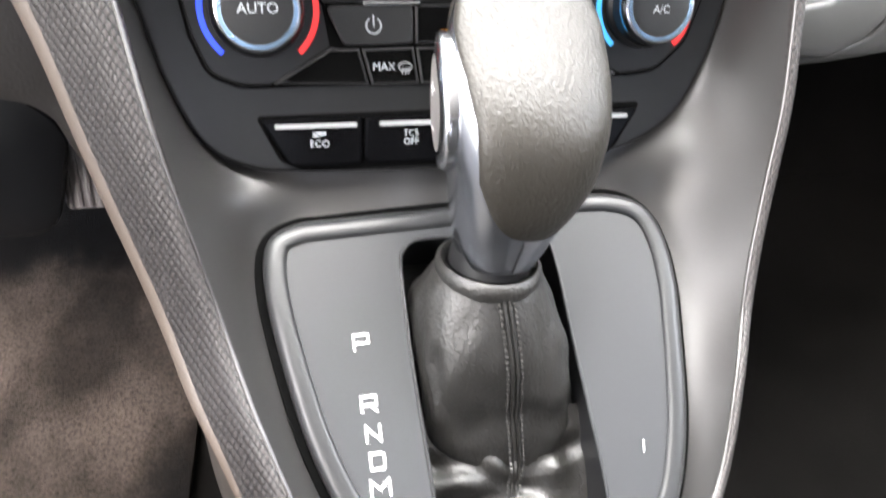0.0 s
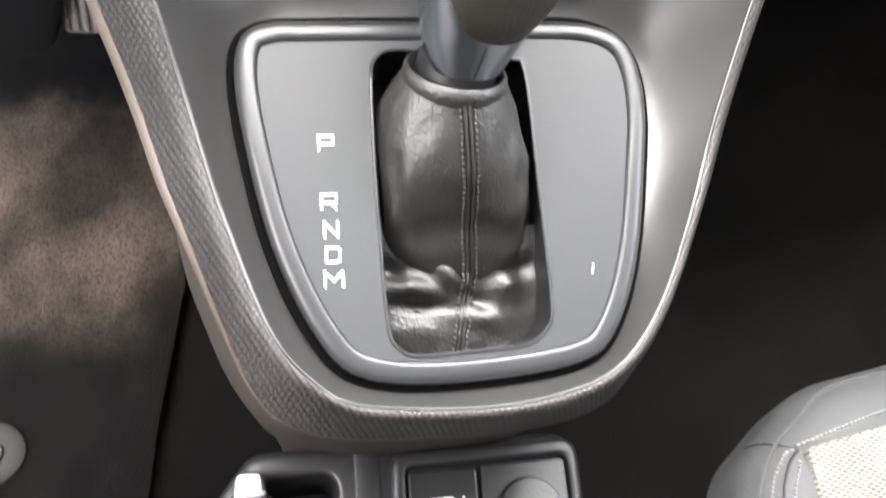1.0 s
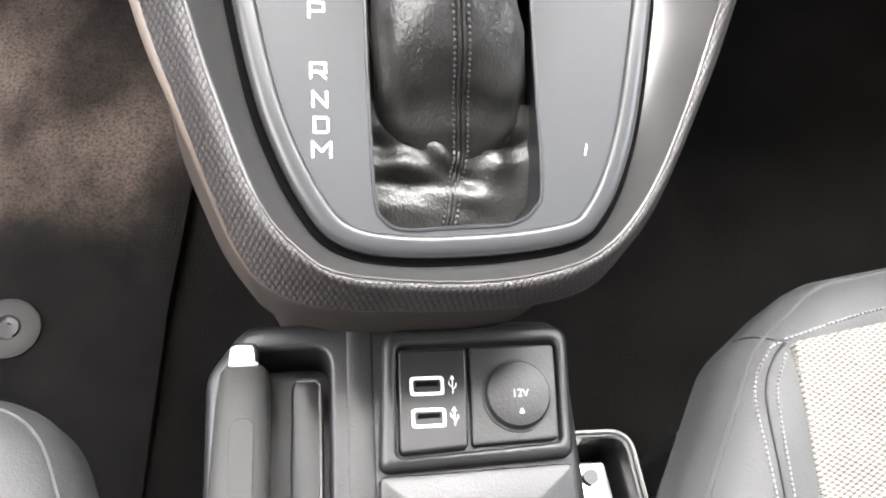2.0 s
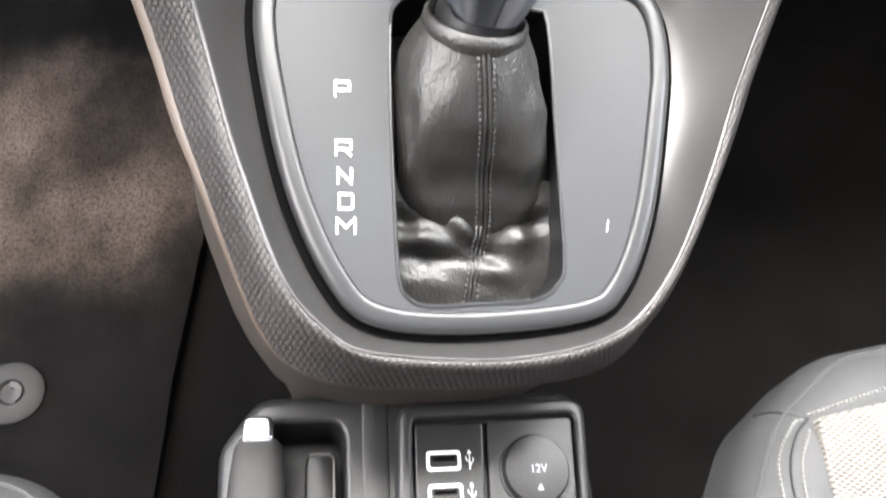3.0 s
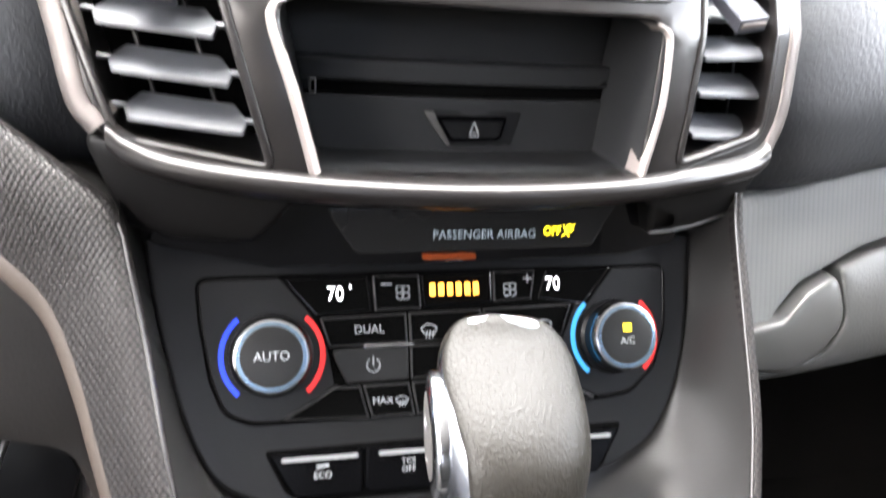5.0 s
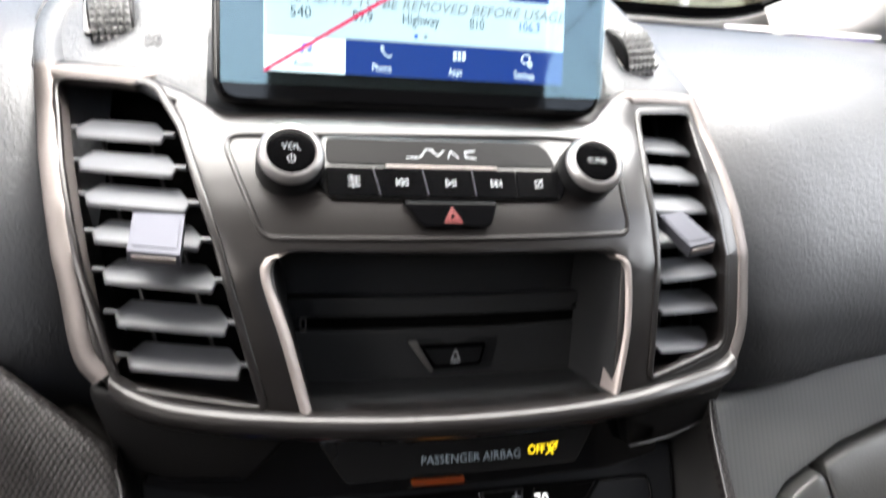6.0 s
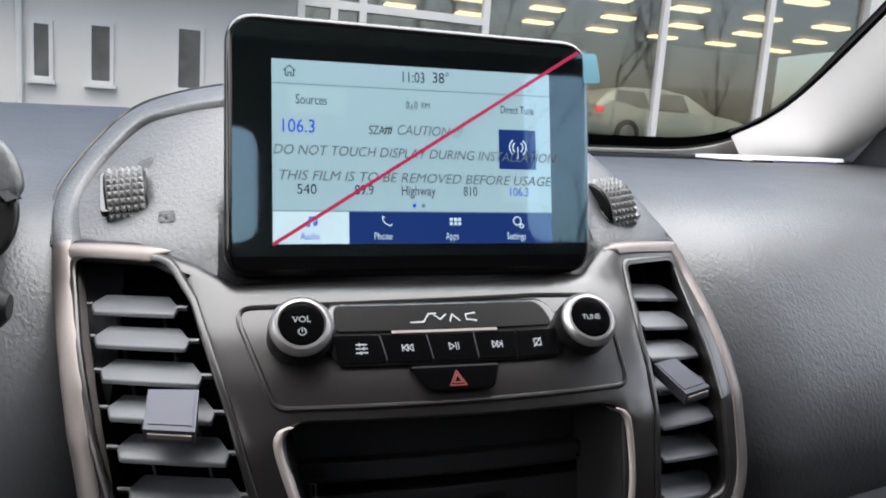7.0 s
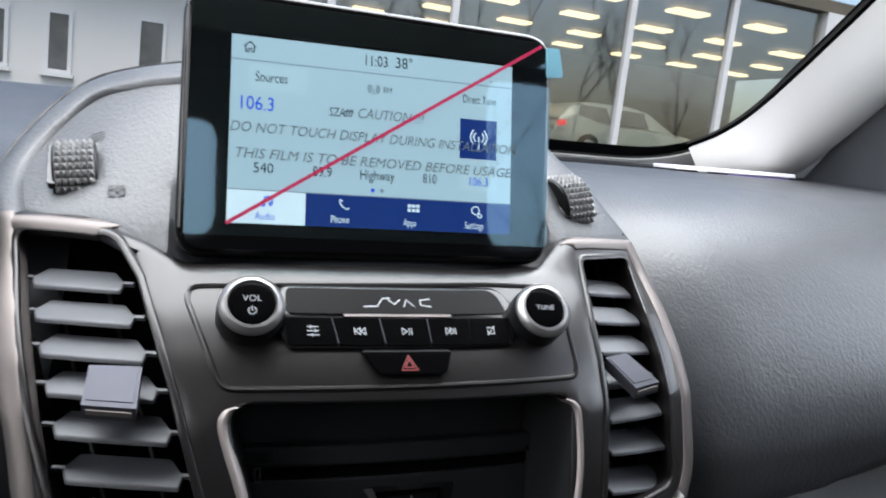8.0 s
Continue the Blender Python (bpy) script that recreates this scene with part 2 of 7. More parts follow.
M_KNURL = uv_weave("knurled_trim", (0.025, 0.0218, 0.0214), (0.0014, 0.0012, 0.0012), 0.0028, 0.0044, 0.44, 0.0003, low=0.40)
M_BAND = uv_weave("ribbed_band", (0.135, 0.139, 0.139), (0.125, 0.128, 0.128), 0.0032, 1000.0, 0.38, 0.00005)
M_TELLTALE = glow("telltale_white", (0.62, 0.74, 0.85), 0.03)
M_WHITE = mat("white_print", (0.60, 0.61, 0.61), 0.5, vary=0.03)
M_BAR = mat("bar_print", (0.20, 0.205, 0.21), 0.5, vary=0.03)
M_ICON = mat("pale_print", (0.30, 0.315, 0.33), 0.5, vary=0.03)
# red and blue prints with a faint glow added to lift their colour
M_RED = glow("red_print", (0.85, 0.03, 0.03), 0.15)
M_BLUE = glow("blue_print", (0.02, 0.06, 0.85), 0.2)
M_SKYBLUE = glow("sky_blue_print", (0.05, 0.35, 0.75), 0.18)
M_HAZ = mat("hazard_red", (0.15, 0.018, 0.018), 0.5)
M_AMBER = glow("amber_lamp", (1.0, 0.40, 0.05), 0.5)
M_YELLOW = glow("yellow_lamp", (1.0, 0.72, 0.02), 0.5)
M_LENS = mat("smoked_lens", (0.0105, 0.0105, 0.0110), 0.22, vary=0.1, spec=0.4)
M_ORANGE = mat("orange_lens", (0.16, 0.028, 0.004), 0.4)
# the bezel's satin, darkened to paint the shade below the lip
M_CHIN = mat("shaded_satin", (0.0050, 0.0047, 0.0047), 0.46, spec=0.15, grain=0.0006, bump=0.00002)
M_DIGIT = glow("white_digit", (0.95, 0.97, 1.0), 0.6)
M_UI = glow("screen_pale", (0.54, 0.75, 0.85), 0.36, 0.1)
M_UISOFT = glow("screen_soft", (0.57, 0.79, 0.88), 0.37, 0.1)
M_UIWHITE = glow("screen_white", (0.72, 0.90, 0.98), 0.5, 0.1)
M_NAVY = glow("screen_navy", (0.010, 0.035, 0.19), 0.5, 0.1)
M_UIBLUE = glow("screen_blue", (0.01, 0.09, 0.75), 0.5, 0.1)
M_UIDARK = glow("screen_ink", (0.03, 0.05, 0.06), 0.3, 0.2)
M_UILINE = glow("screen_line", (0.25, 0.35, 0.42), 0.35, 0.2)
M_FILMINK = mat("film_ink", (0.10, 0.14, 0.15), 0.4)
# red print on the film, brightened by an added glow
M_FILMRED = glow("film_red", (0.75, 0.03, 0.13), 0.2)
M_FILM = clear("clear_film", (0.97, 1.0, 1.0), 0.18, 0.03, (0.62, 0.90, 0.95))
M_TABFILM = mat("blue_film", (0.20, 0.42, 0.52), 0.2, vary=0.05)
M_GLASS = clear("window_glass", (0.97, 0.985, 0.98), 0.025, 0.01)
M_LINER = mat("headliner", (0.30, 0.29, 0.28), 0.9, grain=0.002, bump=0.0004)
M_PILLAR = mat("pillar_cloth", (0.90, 0.89, 0.86), 0.85, grain=0.002, bump=0.0002, vary=0.015, patch=0.3)
M_PAPER = mat("white_card", (0.78, 0.77, 0.80), 0.7)
M_PURPLE = mat("violet_card", (0.22, 0.18, 0.45), 0.6)
M_STEEL = mat("bare_steel", (0.5, 0.5, 0.5), 0.3, metal=1.0)


# ---- building blocks ----
MM = 0.001


def thing(name, base, label, category, group="", kind=""):
    e = new(name)
    e.location = base
    e.empty_display_size = 0.05
    return tagged(e, label, category, group, kind)


def part(name, bm, material, parent=None, label="", smooth=35):
    """Links a bmesh in world coordinates as one mesh under a thing or a part."""
    me = bpy.data.meshes.new(name)
    bm.normal_update()
    if smooth:
        for f in bm.faces:
            f.smooth = True
        cut = radians(smooth)
        for e in bm.edges:
            if len(e.link_faces) == 2 and e.calc_face_angle(0) > cut:
                e.smooth = False
    bm.to_mesh(me)
    bm.free()
    me.materials.append(material)
    ob = new(name, me)
    if parent is not None:
        ob.parent = parent
        p = Vector(parent.location)
        q = parent.parent
        if q is not None and parent.type == "EMPTY":
            p = p + Vector(q.location)
        if parent.type == "EMPTY":
            ob.matrix_parent_inverse = Matrix.Translation(-p)
    if label:
        ob["label"] = label
    return ob


def rpoly(pts, n=6):
    """A closed outline from corners (u, v, radius), the corners rounded."""
    out = []
    k = len(pts)
    for i, (u, v, r) in enumerate(pts):
        p = Vector((u, v))
        a = Vector(pts[i - 1][:2]) - p
        b = Vector(pts[(i + 1) % k][:2]) - p
        la, lb = a.length, b.length
        if r <= 0:
            out.append(p)
            continue
        a.normalize(), b.normalize()
        ang = a.angle(b)
        d = min(r / max(math.tan(ang / 2), 1e-4), la * 0.49, lb * 0.49)
        p0, p2 = p + a * d, p + b * d
        for j in range(n + 1):
            t = j / n
            out.append(p0 * (1 - t) ** 2 + p * 2 * t * (1 - t) + p2 * t ** 2)
    return [(q.x, q.y) for q in out]


def rect(u0, v0, u1, v1, r=0.0):
    return rpoly([(u0, v0, r), (u1, v0, r), (u1, v1, r), (u0, v1, r)], 4)


def circle(u, v, r, n=40):
    return [(u + r * math.cos(math.tau * i / n), v + r * math.sin(math.tau * i / n)) for i in range(n)]


def dense(loop, step):
    out = []
    for i, p in enumerate(loop):
        q = loop[(i + 1) % len(loop)]
        n = max(1, int(math.dist(p, q) / step))
        out += [(p[0] + (q[0] - p[0]) * j / n, p[1] + (q[1] - p[1]) * j / n) for j in range(n)]
    return out


def area(loop):
    return sum(a[0] * b[1] - b[0] * a[1] for a, b in zip(loop, loop[1:] + loop[:1])) / 2


def inset(loop, d):
    """The loop drawn in by d (let out where d < 0)."""
    return to_left(loop, d if area(loop) > 0 else -d)


def to_left(loop, d):
    """The loop moved to its left by d."""
    out = []
    k = len(loop)
    for i in range(k):
        a, p, b = Vector(loop[i - 1]), Vector(loop[i]), Vector(loop[(i + 1) % k])
        e1, e2 = (p - a), (b - p)
        if e1.length < 1e-9 or e2.length < 1e-9:
            out.append((p.x, p.y))
            continue
        n1 = Vector((-e1.y, e1.x)).normalized()
        n2 = Vector((-e2.y, e2.x)).normalized()
        m = n1 + n2
        m = n1 if m.length < 1e-6 else m.normalized()
        q = p + m * (d / max(m.dot(n1), 0.5))
        out.append((q.x, q.y))
    return out


def inside(pts, loop):
    x, y = pts[:, 0], pts[:, 1]
    res = np.zeros(len(pts), bool)
    for (x0, y0), (x1, y1) in zip(loop, loop[1:] + loop[:1]):
        if y0 == y1:
            continue
        hit = ((y0 > y) != (y1 > y)) & (x < (x1 - x0) * (y - y0) / (y1 - y0) + x0)
        res ^= hit
    return res


def near(pts, loop):
    d = np.full(len(pts), 1e9)
    for p, q in zip(loop, loop[1:] + loop[:1]):
        p, q = np.array(p), np.array(q)
        e = q - p
        t = np.clip(((pts - p) @ e) / max(e @ e, 1e-12), 0, 1)
        d = np.minimum(d, np.linalg.norm(pts - (p + t[:, None] * e), axis=1))
    return d


def plate(outline, place, top, bottom, r=0.0, holes=(), step=0.0, seg=2, dome=None, uv=False, bm=None, hole_r=None):
    """A slab over an outline (with holes), its rim rounded by r; place(u, v, h) sets it in the world; dome(u, v) adds height."""
    bm = bm or bmesh.new()
    loops = []
    for i, lp in enumerate([outline, *holes]):
        lp = list(lp)
        if (area(lp) < 0) == (i == 0):
            lp.reverse()
        if step:
            lp = dense(lp, step)
        loops.append(lp)
    uvs = {}

    def vert(u, v, h):
        if dome:
            h += dome(u, v)
        w = bm.verts.new(place(u, v, h))
        uvs[w] = (u, v)
        return w

    faces, inner_pts, inner_verts, edges = [], [], [], []
    for i, lp in enumerate(loops):
        rr = r if i == 0 or hole_r is None else hole_r
        rings = []
        if bottom is not None and bottom < top - 1e-7:
            rings.append([vert(u, v, bottom - (dome(u, v) if dome else 0)) for u, v in lp])
        if rr > 0:
            for j in range(seg + 1):
                a = math.pi / 2 * j / seg
                rings.append([vert(u, v, top - rr + rr * math.sin(a)) for u, v in to_left(lp, rr * (1 - math.cos(a)))])
            if rr <= 0.0016:
                rings.append([vert(u, v, top) for u, v in to_left(lp, rr * 1.25)])
        else:
            rings.append([vert(u, v, top) for u, v in lp])
        k = len(lp)
        for a, b in zip(rings, rings[1:]):
            for j in range(k):
                faces.append((a[j], a[(j + 1) % k], b[(j + 1) % k], b[j]))
        o = len(inner_pts)
        inner_pts += [uvs[w] for w in rings[-1]]
        inner_verts += rings[-1]
        edges += [(o + j, o + (j + 1) % k) for j in range(k)]
    last = [inner_pts[: len(loops[0])]]
    o = len(loops[0])
    for lp in loops[1:]:
        last.append(inner_pts[o:o + len(lp)])
        o += len(lp)
    if step:
        us, vs = [p[0] for p in last[0]], [p[1] for p in last[0]]
        g = np.array([(u, v) for u in np.arange(min(us), max(us), step) for v in np.arange(min(vs), max(vs), step)])
        if len(g):
            ok = inside(g, last[0])
            for lp in last[1:]:
                ok &= ~inside(g, lp)
            g = g[ok]
            if len(g):
                d = np.min([near(g, lp) for lp in last], axis=0)
                g = g[d > step * 0.45]
            for u, v in g:
                inner_pts.append((float(u), float(v)))
                inner_verts.append(vert(float(u), float(v), top))
    from_cdt = delaunay([Vector(p) for p in inner_pts], edges)
    cs = np.array([np.mean([inner_pts[j] for j in t], axis=0) for t in from_cdt]) if from_cdt else np.zeros((0, 2))
    if len(cs):
        ok = inside(cs, last[0])
        for lp in last[1:]:
            ok &= ~inside(cs, lp)
        faces += [tuple(inner_verts[j] for j in t) for t, good in zip(from_cdt, ok) if good]
    layer = bm.loops.layers.uv.verify() if uv else None
    for f in faces:
        if len(set(f)) < 3:
            continue
        try:
            nf = bm.faces.new(f)
        except ValueError:
            continue
        if layer:
            for lo in nf.loops:
                lo[layer].uv = uvs[lo.vert]
    bmesh.ops.recalc_face_normals(bm, faces=bm.faces[:])
    return bm


def delaunay(pts, edges):
    from mathutils.geometry import delaunay_2d_cdt
    vs, es, fs, ov, oe, of = delaunay_2d_cdt(pts, edges, [], 0, 1e-7)
    out = []
    for f in fs:
        src = [ov[j][0] if ov[j] else -1 for j in f]
        if -1 not in src:
            out.append(src)
    return out


def loft(rows, closed=False, cap=False, uv=None, bm=None):
    """Skins rows of points; closed: each row is a ring."""
    bm = bm or bmesh.new()
    vs = [[bm.verts.new(p) for p in row] for row in rows]
    n = len(rows[0])
    layer = bm.loops.layers.uv.verify() if uv else None
    for i in range(len(rows) - 1):
        for j in range(n if closed else n - 1):
            k = (j + 1) % n
            f = bm.faces.new((vs[i][j], vs[i][k], vs[i + 1][k], vs[i + 1][j]))
            if layer:
                for lo, (a, b) in zip(f.loops, ((i, j), (i, j + 1), (i + 1, j + 1), (i + 1, j))):
                    lo[layer].uv = uv(a, b)
    if cap:
        bm.faces.new(vs[0])
        bm.faces.new(vs[-1])
    bmesh.ops.recalc_face_normals(bm, faces=bm.faces[:])
    return bm


def tube(points, radius, n=8, cap=True, bm=None):
    pts = [Vector(p) for p in points]
    rows = []
    ref = None
    for i, p in enumerate(pts):
        d = (pts[min(i + 1, len(pts) - 1)] - pts[max(i - 1, 0)]).normalized()
        if ref is None:
            ref = d.orthogonal().normalized()
        ref = (ref - d * ref.dot(d)).normalized()
        s = d.cross(ref)
        r = radius[i] if isinstance(radius, (list, tuple)) else radius
        rows.append([p + (ref * math.cos(a) + s * math.sin(a)) * r for a in [math.tau * j / n for j in range(n)]])
    return loft(rows, closed=True, cap=cap, bm=bm)


def lathe(profile, place, u, v, n=40, bm=None):
    """Turns (radius, height) pairs about the point (u, v) of a face."""
    rows = [[place(u + r * math.cos(a), v + r * math.sin(a), h) for a in [math.tau * j / n for j in range(n)]] for r, h in profile]
    return loft(rows, closed=True, cap=True, bm=bm)


def smooth_line(pts, n):
    """Catmull-Rom through the points, n samples a span."""
    P = [np.array(p, float) for p in pts]
    P = [2 * P[0] - P[1], *P, 2 * P[-1] - P[-2]]
    out = []
    for i in range(1, len(P) - 2):
        for j in range(n):
            t = j / n
            out.append(0.5 * ((2 * P[i]) + (P[i + 1] - P[i - 1]) * t + (2 * P[i - 1] - 5 * P[i] + 4 * P[i + 1] - P[i + 2]) * t * t
                              + (3 * P[i] - P[i - 1] - 3 * P[i + 1] + P[i + 2]) * t ** 3))
    out.append(P[-2])
    return out


def lettering(text, place, u, v, size, h, material, parent, align="CENTER", shear=0.0, name="lettering", bold=0.0, squash=1.0, turn=0.0, span=0.0):
    """Raised print of readable words on a face; size is the height of the line in metres, span the width to fill."""
    cu = bpy.data.curves.new(name, "FONT")
    cu.body, cu.size, cu.align_x, cu.shear, cu.offset, cu.resolution_u = text, 1.0, align, shear, bold, 3
    cu.align_y = "CENTER"
    tmp = bpy.data.objects.new(name, cu)
    me = bpy.data.meshes.new_from_object(tmp)
    bpy.data.objects.remove(tmp)
    bpy.data.curves.remove(cu)
    bm = bmesh.new()
    bm.from_mesh(me)
    bpy.data.meshes.remove(me)
    c, s = math.cos(radians(turn)), math.sin(radians(turn))
    if span:
        xs = [w.co.x for w in bm.verts]
        squash = span / ((max(xs) - min(xs)) * size)
    for w in bm.verts:
        a, b = w.co.x * size * squash, w.co.y * size
        w.co = place(u + a * c - b * s, v + a * s + b * c, h)
    bmesh.ops.recalc_face_normals(bm, faces=bm.faces[:])
    return part(name, bm, material, parent, smooth=0)


def bars(strokes, place, width, h, material, parent, name="icon", label=""):
    """A small printed sign made of strokes, each a run of points."""
    bm = bmesh.new()
    for st in strokes:
        for p, q in zip(st, st[1:]):
            p, q = Vector(p), Vector(q)
            d = (q - p)
            if d.length < 1e-9:
                continue
            d.normalize()
            nrm = Vector((-d.y, d.x)) * width / 2
            e = d * width * 0.4
            vs = [bm.verts.new(place(w.x, w.y, h)) for w in (p - e + nrm, p - e - nrm, q + e - nrm, q + e + nrm)]
            bm.faces.new(vs)
    bmesh.ops.recalc_face_normals(bm, faces=bm.faces[:])
    return part(name, bm, material, parent, label, smooth=0)


def patch(loop, place, h, material, parent, name, label=""):
    return part(name, plate(loop, place, h, None), material, parent, label, smooth=0)


def ring_pts(u, v, r, a0, a1, n=20):
    return [(u + r * math.cos(radians(a0 + (a1 - a0) * i / n)), v + r * math.sin(radians(a0 + (a1 - a0) * i / n))) for i in range(n + 1)]


def arc_band(u, v, r0, r1, a0, a1, n=20):
    return ring_pts(u, v, r1, a0, a1, n) + ring_pts(u, v, r0, a1, a0, n)


# ---- faces of the dash on which things are laid out ----
KNEE = Vector((0.0, -0.0863, 0.3958))
DOWN = Vector((0.0, -math.cos(radians(26.5)), -math.sin(radians(26.5))))
RISE = Vector((0.0, 0.5, math.sqrt(0.75)))


def on_ramp(u, s, h=0.0):
    """The selector's slope (s < 0) and the climate panel's slope (s > 0), with a small fillet between."""
    a = 0.012
    if s <= -a:
        p, d = KNEE - DOWN * s, -DOWN
    elif s >= a:
        p, d = KNEE + RISE * s, RISE
    else:
        t = (s + a) / (2 * a)
        p0, p2 = KNEE + DOWN * a, KNEE + RISE * a
        p = p0 * (1 - t) ** 2 + KNEE * 2 * t * (1 - t) + p2 * t * t
        d = ((KNEE - p0) * (1 - t) + (p2 - KNEE) * t).normalized()
    nrm = Vector((0, -d.z, d.y))
    return Vector((u, p.y, p.z)) + nrm * h


DZ = (0.50, 0.53, 0.55, 0.58, 0.61, 0.63, 0.65, 0.672, 0.69, 0.72, 0.745, 0.765, 0.778, 0.79)
DY = (-0.056, -0.063, -0.066, -0.062, -0.056, -0.045, -0.030, -0.009, 0.003, 0.020, 0.034, 0.047, 0.060, 0.078)


def dash_y(x, z):
    return float(np.interp(z, DZ, DY)) + (1.3 + max(0.0, z - 0.69) * 20) * (x - 0.004) ** 2


def on_dash(u, v, h=0.0):
    """The bowed face of the centre dash: u across, v the height, h out of it."""
    return Vector((u, dash_y(u, v) - h, v))


TILT_S = math.atan2(0.005, 0.095)
UP_S = Vector((0, math.sin(TILT_S), math.cos(TILT_S)))


def on_screen(u, v, h=0.0):
    return Vector((u, 0, 0.69)) + UP_S * v + Vector((0, -UP_S.z, UP_S.y)) * h


TRIM = smooth_line([(-0.2564, 0.3223), (-0.182, 0.3637), (-0.1399, 0.3914), (-0.0916, 0.4566), (-0.0523, 0.5147), (-0.0423, 0.532), (-0.02, 0.57)], 12)
TRIM_L = np.concatenate([[0], np.cumsum([np.linalg.norm(b - a) for a, b in zip(TRIM, TRIM[1:])])])


def on_trim(u, tau, h=0.0):
    """The rising line of the console's rim: tau runs along it from the back."""
    t = min(max(tau, 0.0), TRIM_L[-1] - 1e-6)
    y = float(np.interp(t, TRIM_L, [p[0] for p in TRIM]))
    z = float(np.interp(t, TRIM_L, [p[1] for p in TRIM]))
    i = max(1, int(np.searchsorted(TRIM_L, t)))
    d = TRIM[i] - TRIM[i - 1]
    d = d / np.linalg.norm(d)
    over = tau - t
    return Vector((u, y + d[0] * over - d[1] * h, z + d[1] * over + d[0] * h))


def closed_smooth(pts, n=4):
    k = len(pts)
    P = [np.array(p, float) for p in pts]
    out = []
    for i in range(k):
        a, b, c, d = P[i - 1], P[i], P[(i + 1) % k], P[(i + 2) % k]
        for j in range(n):
            t = j / n
            q = 0.5 * (2 * b + (c - a) * t + (2 * a - 5 * b + 4 * c - d) * t * t + (3 * b - a - 3 * c + d) * t ** 3)
            out.append((float(q[0]), float(q[1])))
    return out


def mm(pts):
    return [tuple(v * MM for v in p) for p in pts]


def resample(pts, n):
    P = [np.array(p, float) for p in pts]
    L = np.concatenate([[0], np.cumsum([np.linalg.norm(b - a) for a, b in zip(P, P[1:])])])
    t = np.linspace(0, L[-1], n)
    return np.stack([np.interp(t, L, [p[i] for p in P]) for i in range(len(P[0]))], axis=1)


# ---- floor and shell of the cabin ----
def flat(name, pts, material, label="", category="", kind="structure", thick=0.02):
    """A slab below a polygon of world points."""
    bm = bmesh.new()
    top = [bm.verts.new(p) for p in pts]
    nrm = (Vector(pts[1]) - Vector(pts[0])).cross(Vector(pts[2]) - Vector(pts[0])).normalized()
    low = [bm.verts.new(Vector(p) - nrm * thick) for p in pts]
    bm.faces.new(top)
    bm.faces.new(low[::-1])
    k = len(pts)
    for i in range(k):
        bm.faces.new((top[i], low[i], low[(i + 1) % k], top[(i + 1) % k]))
    bmesh.ops.recalc_face_normals(bm, faces=bm.faces[:])
    return tagged(part(name, bm, material, smooth=0), label, category, "", kind)


def carpet_floor():
    rows = []
    for y in np.arange(-1.3, 0.62, 0.03):
        row = []
        for x in np.arange(-0.78, 0.79, 0.03):
            z = 0.158 * (y + 0.125) + 0.006 * noise.noise(Vector((x * 9, y * 9, 0))) + max(0.0, y - 0.26) * 1.1
            row.append((x, y, z))
        rows.append(row)
    ob = part("floor", loft(rows), M_CARPET)
    return tagged(ob, "dark brown carpet covering the footwells", "floor", "", "structure")


carpet_floor()
# windshield: a sloping plane with a rounded opening
WS = Vector((0, -math.cos(radians(33)), math.sin(radians(33))))


def on_windshield(u, v, h=0.0):
    return Vector((u, 0.52, 0.815)) + WS * v + Vector((0, -WS.z, WS.y)) * h


ws_hole = rpoly([(-0.60, 0.0, 0.16), (0.60, 0.0, 0.16), (0.66, 0.78, 0.1), (-0.66, 0.78, 0.1)], 14)
ws = thing("windshield", (0, 0.5, 0.8), "wide windshield with a black printed border", "windshield", kind="structure")
frit = inset(ws_hole, 0.02)
part("border", plate(inset(ws_hole, -0.01), on_windshield, 0.001, None, holes=[frit], step=0.03), M_GLOSS, ws)
pane = part("pane", plate(ws_hole, on_windshield, -0.004, None), M_GLASS, ws)
pane.visible_shadow = False
surround = [(-0.98, -0.06), (-0.60, -0.06), (-0.48, -0.009), (0.57, -0.009), (0.66, -0.06), (0.98, -0.06), (0.98, 0.94), (-0.98, 0.94)]
pil = part("pillar_trim", plate(surround, on_windshield, 0.004, 0.002, holes=[inset(ws_hole, -0.004)], step=0.05), M_PILLAR)
tagged(pil, "pale cloth pillar trim round the windshield", "pillar trim", "", "structure")


tagged(part("cowl", plate(rpoly([(-0.62, -0.10, 0.01), (0.62, -0.10, 0.01), (0.62, -0.012, 0.01), (-0.62, -0.012, 0.01)]), on_windshield, 0.006, -0.01, r=0.003, step=0.05), M_DASH), "dark strip along the foot of the windshield", "cowl trim", "", "structure")

# rounded pillar cover on the passenger side, from the foot of the glass up along its edge
edge_line = smooth_line([(0.545, 0.028), (0.578, 0.062), (0.600, 0.115), (0.614, 0.22), (0.630, 0.42), (0.648, 0.66), (0.655, 0.76)], 6)
rows = []
for off, h in ((-0.003, 0.004), (0.004, 0.012), (0.018, 0.026), (0.040, 0.040), (0.070, 0.048), (0.105, 0.046), (0.135, 0.034), (0.160, 0.010)):
    row = []
    for i, q in enumerate(edge_line):
        a = np.array(edge_line[max(0, i - 1)], float)
        b = np.array(edge_line[min(len(edge_line) - 1, i + 1)], float)
        d = (b - a) / np.linalg.norm(b - a)
        row.append(on_windshield(float(q[0] + d[1] * off), float(q[1] - d[0] * off), h))
    rows.append(row)
part("pillar_cover", loft(rows), M_PILLAR, pil, "rounded pale pillar cover", smooth=60)

# ---- dashboard ----
dash = thing("dashboard", (0, 0.2, 0.5), "dark grey soft grained dashboard", "dashboard")
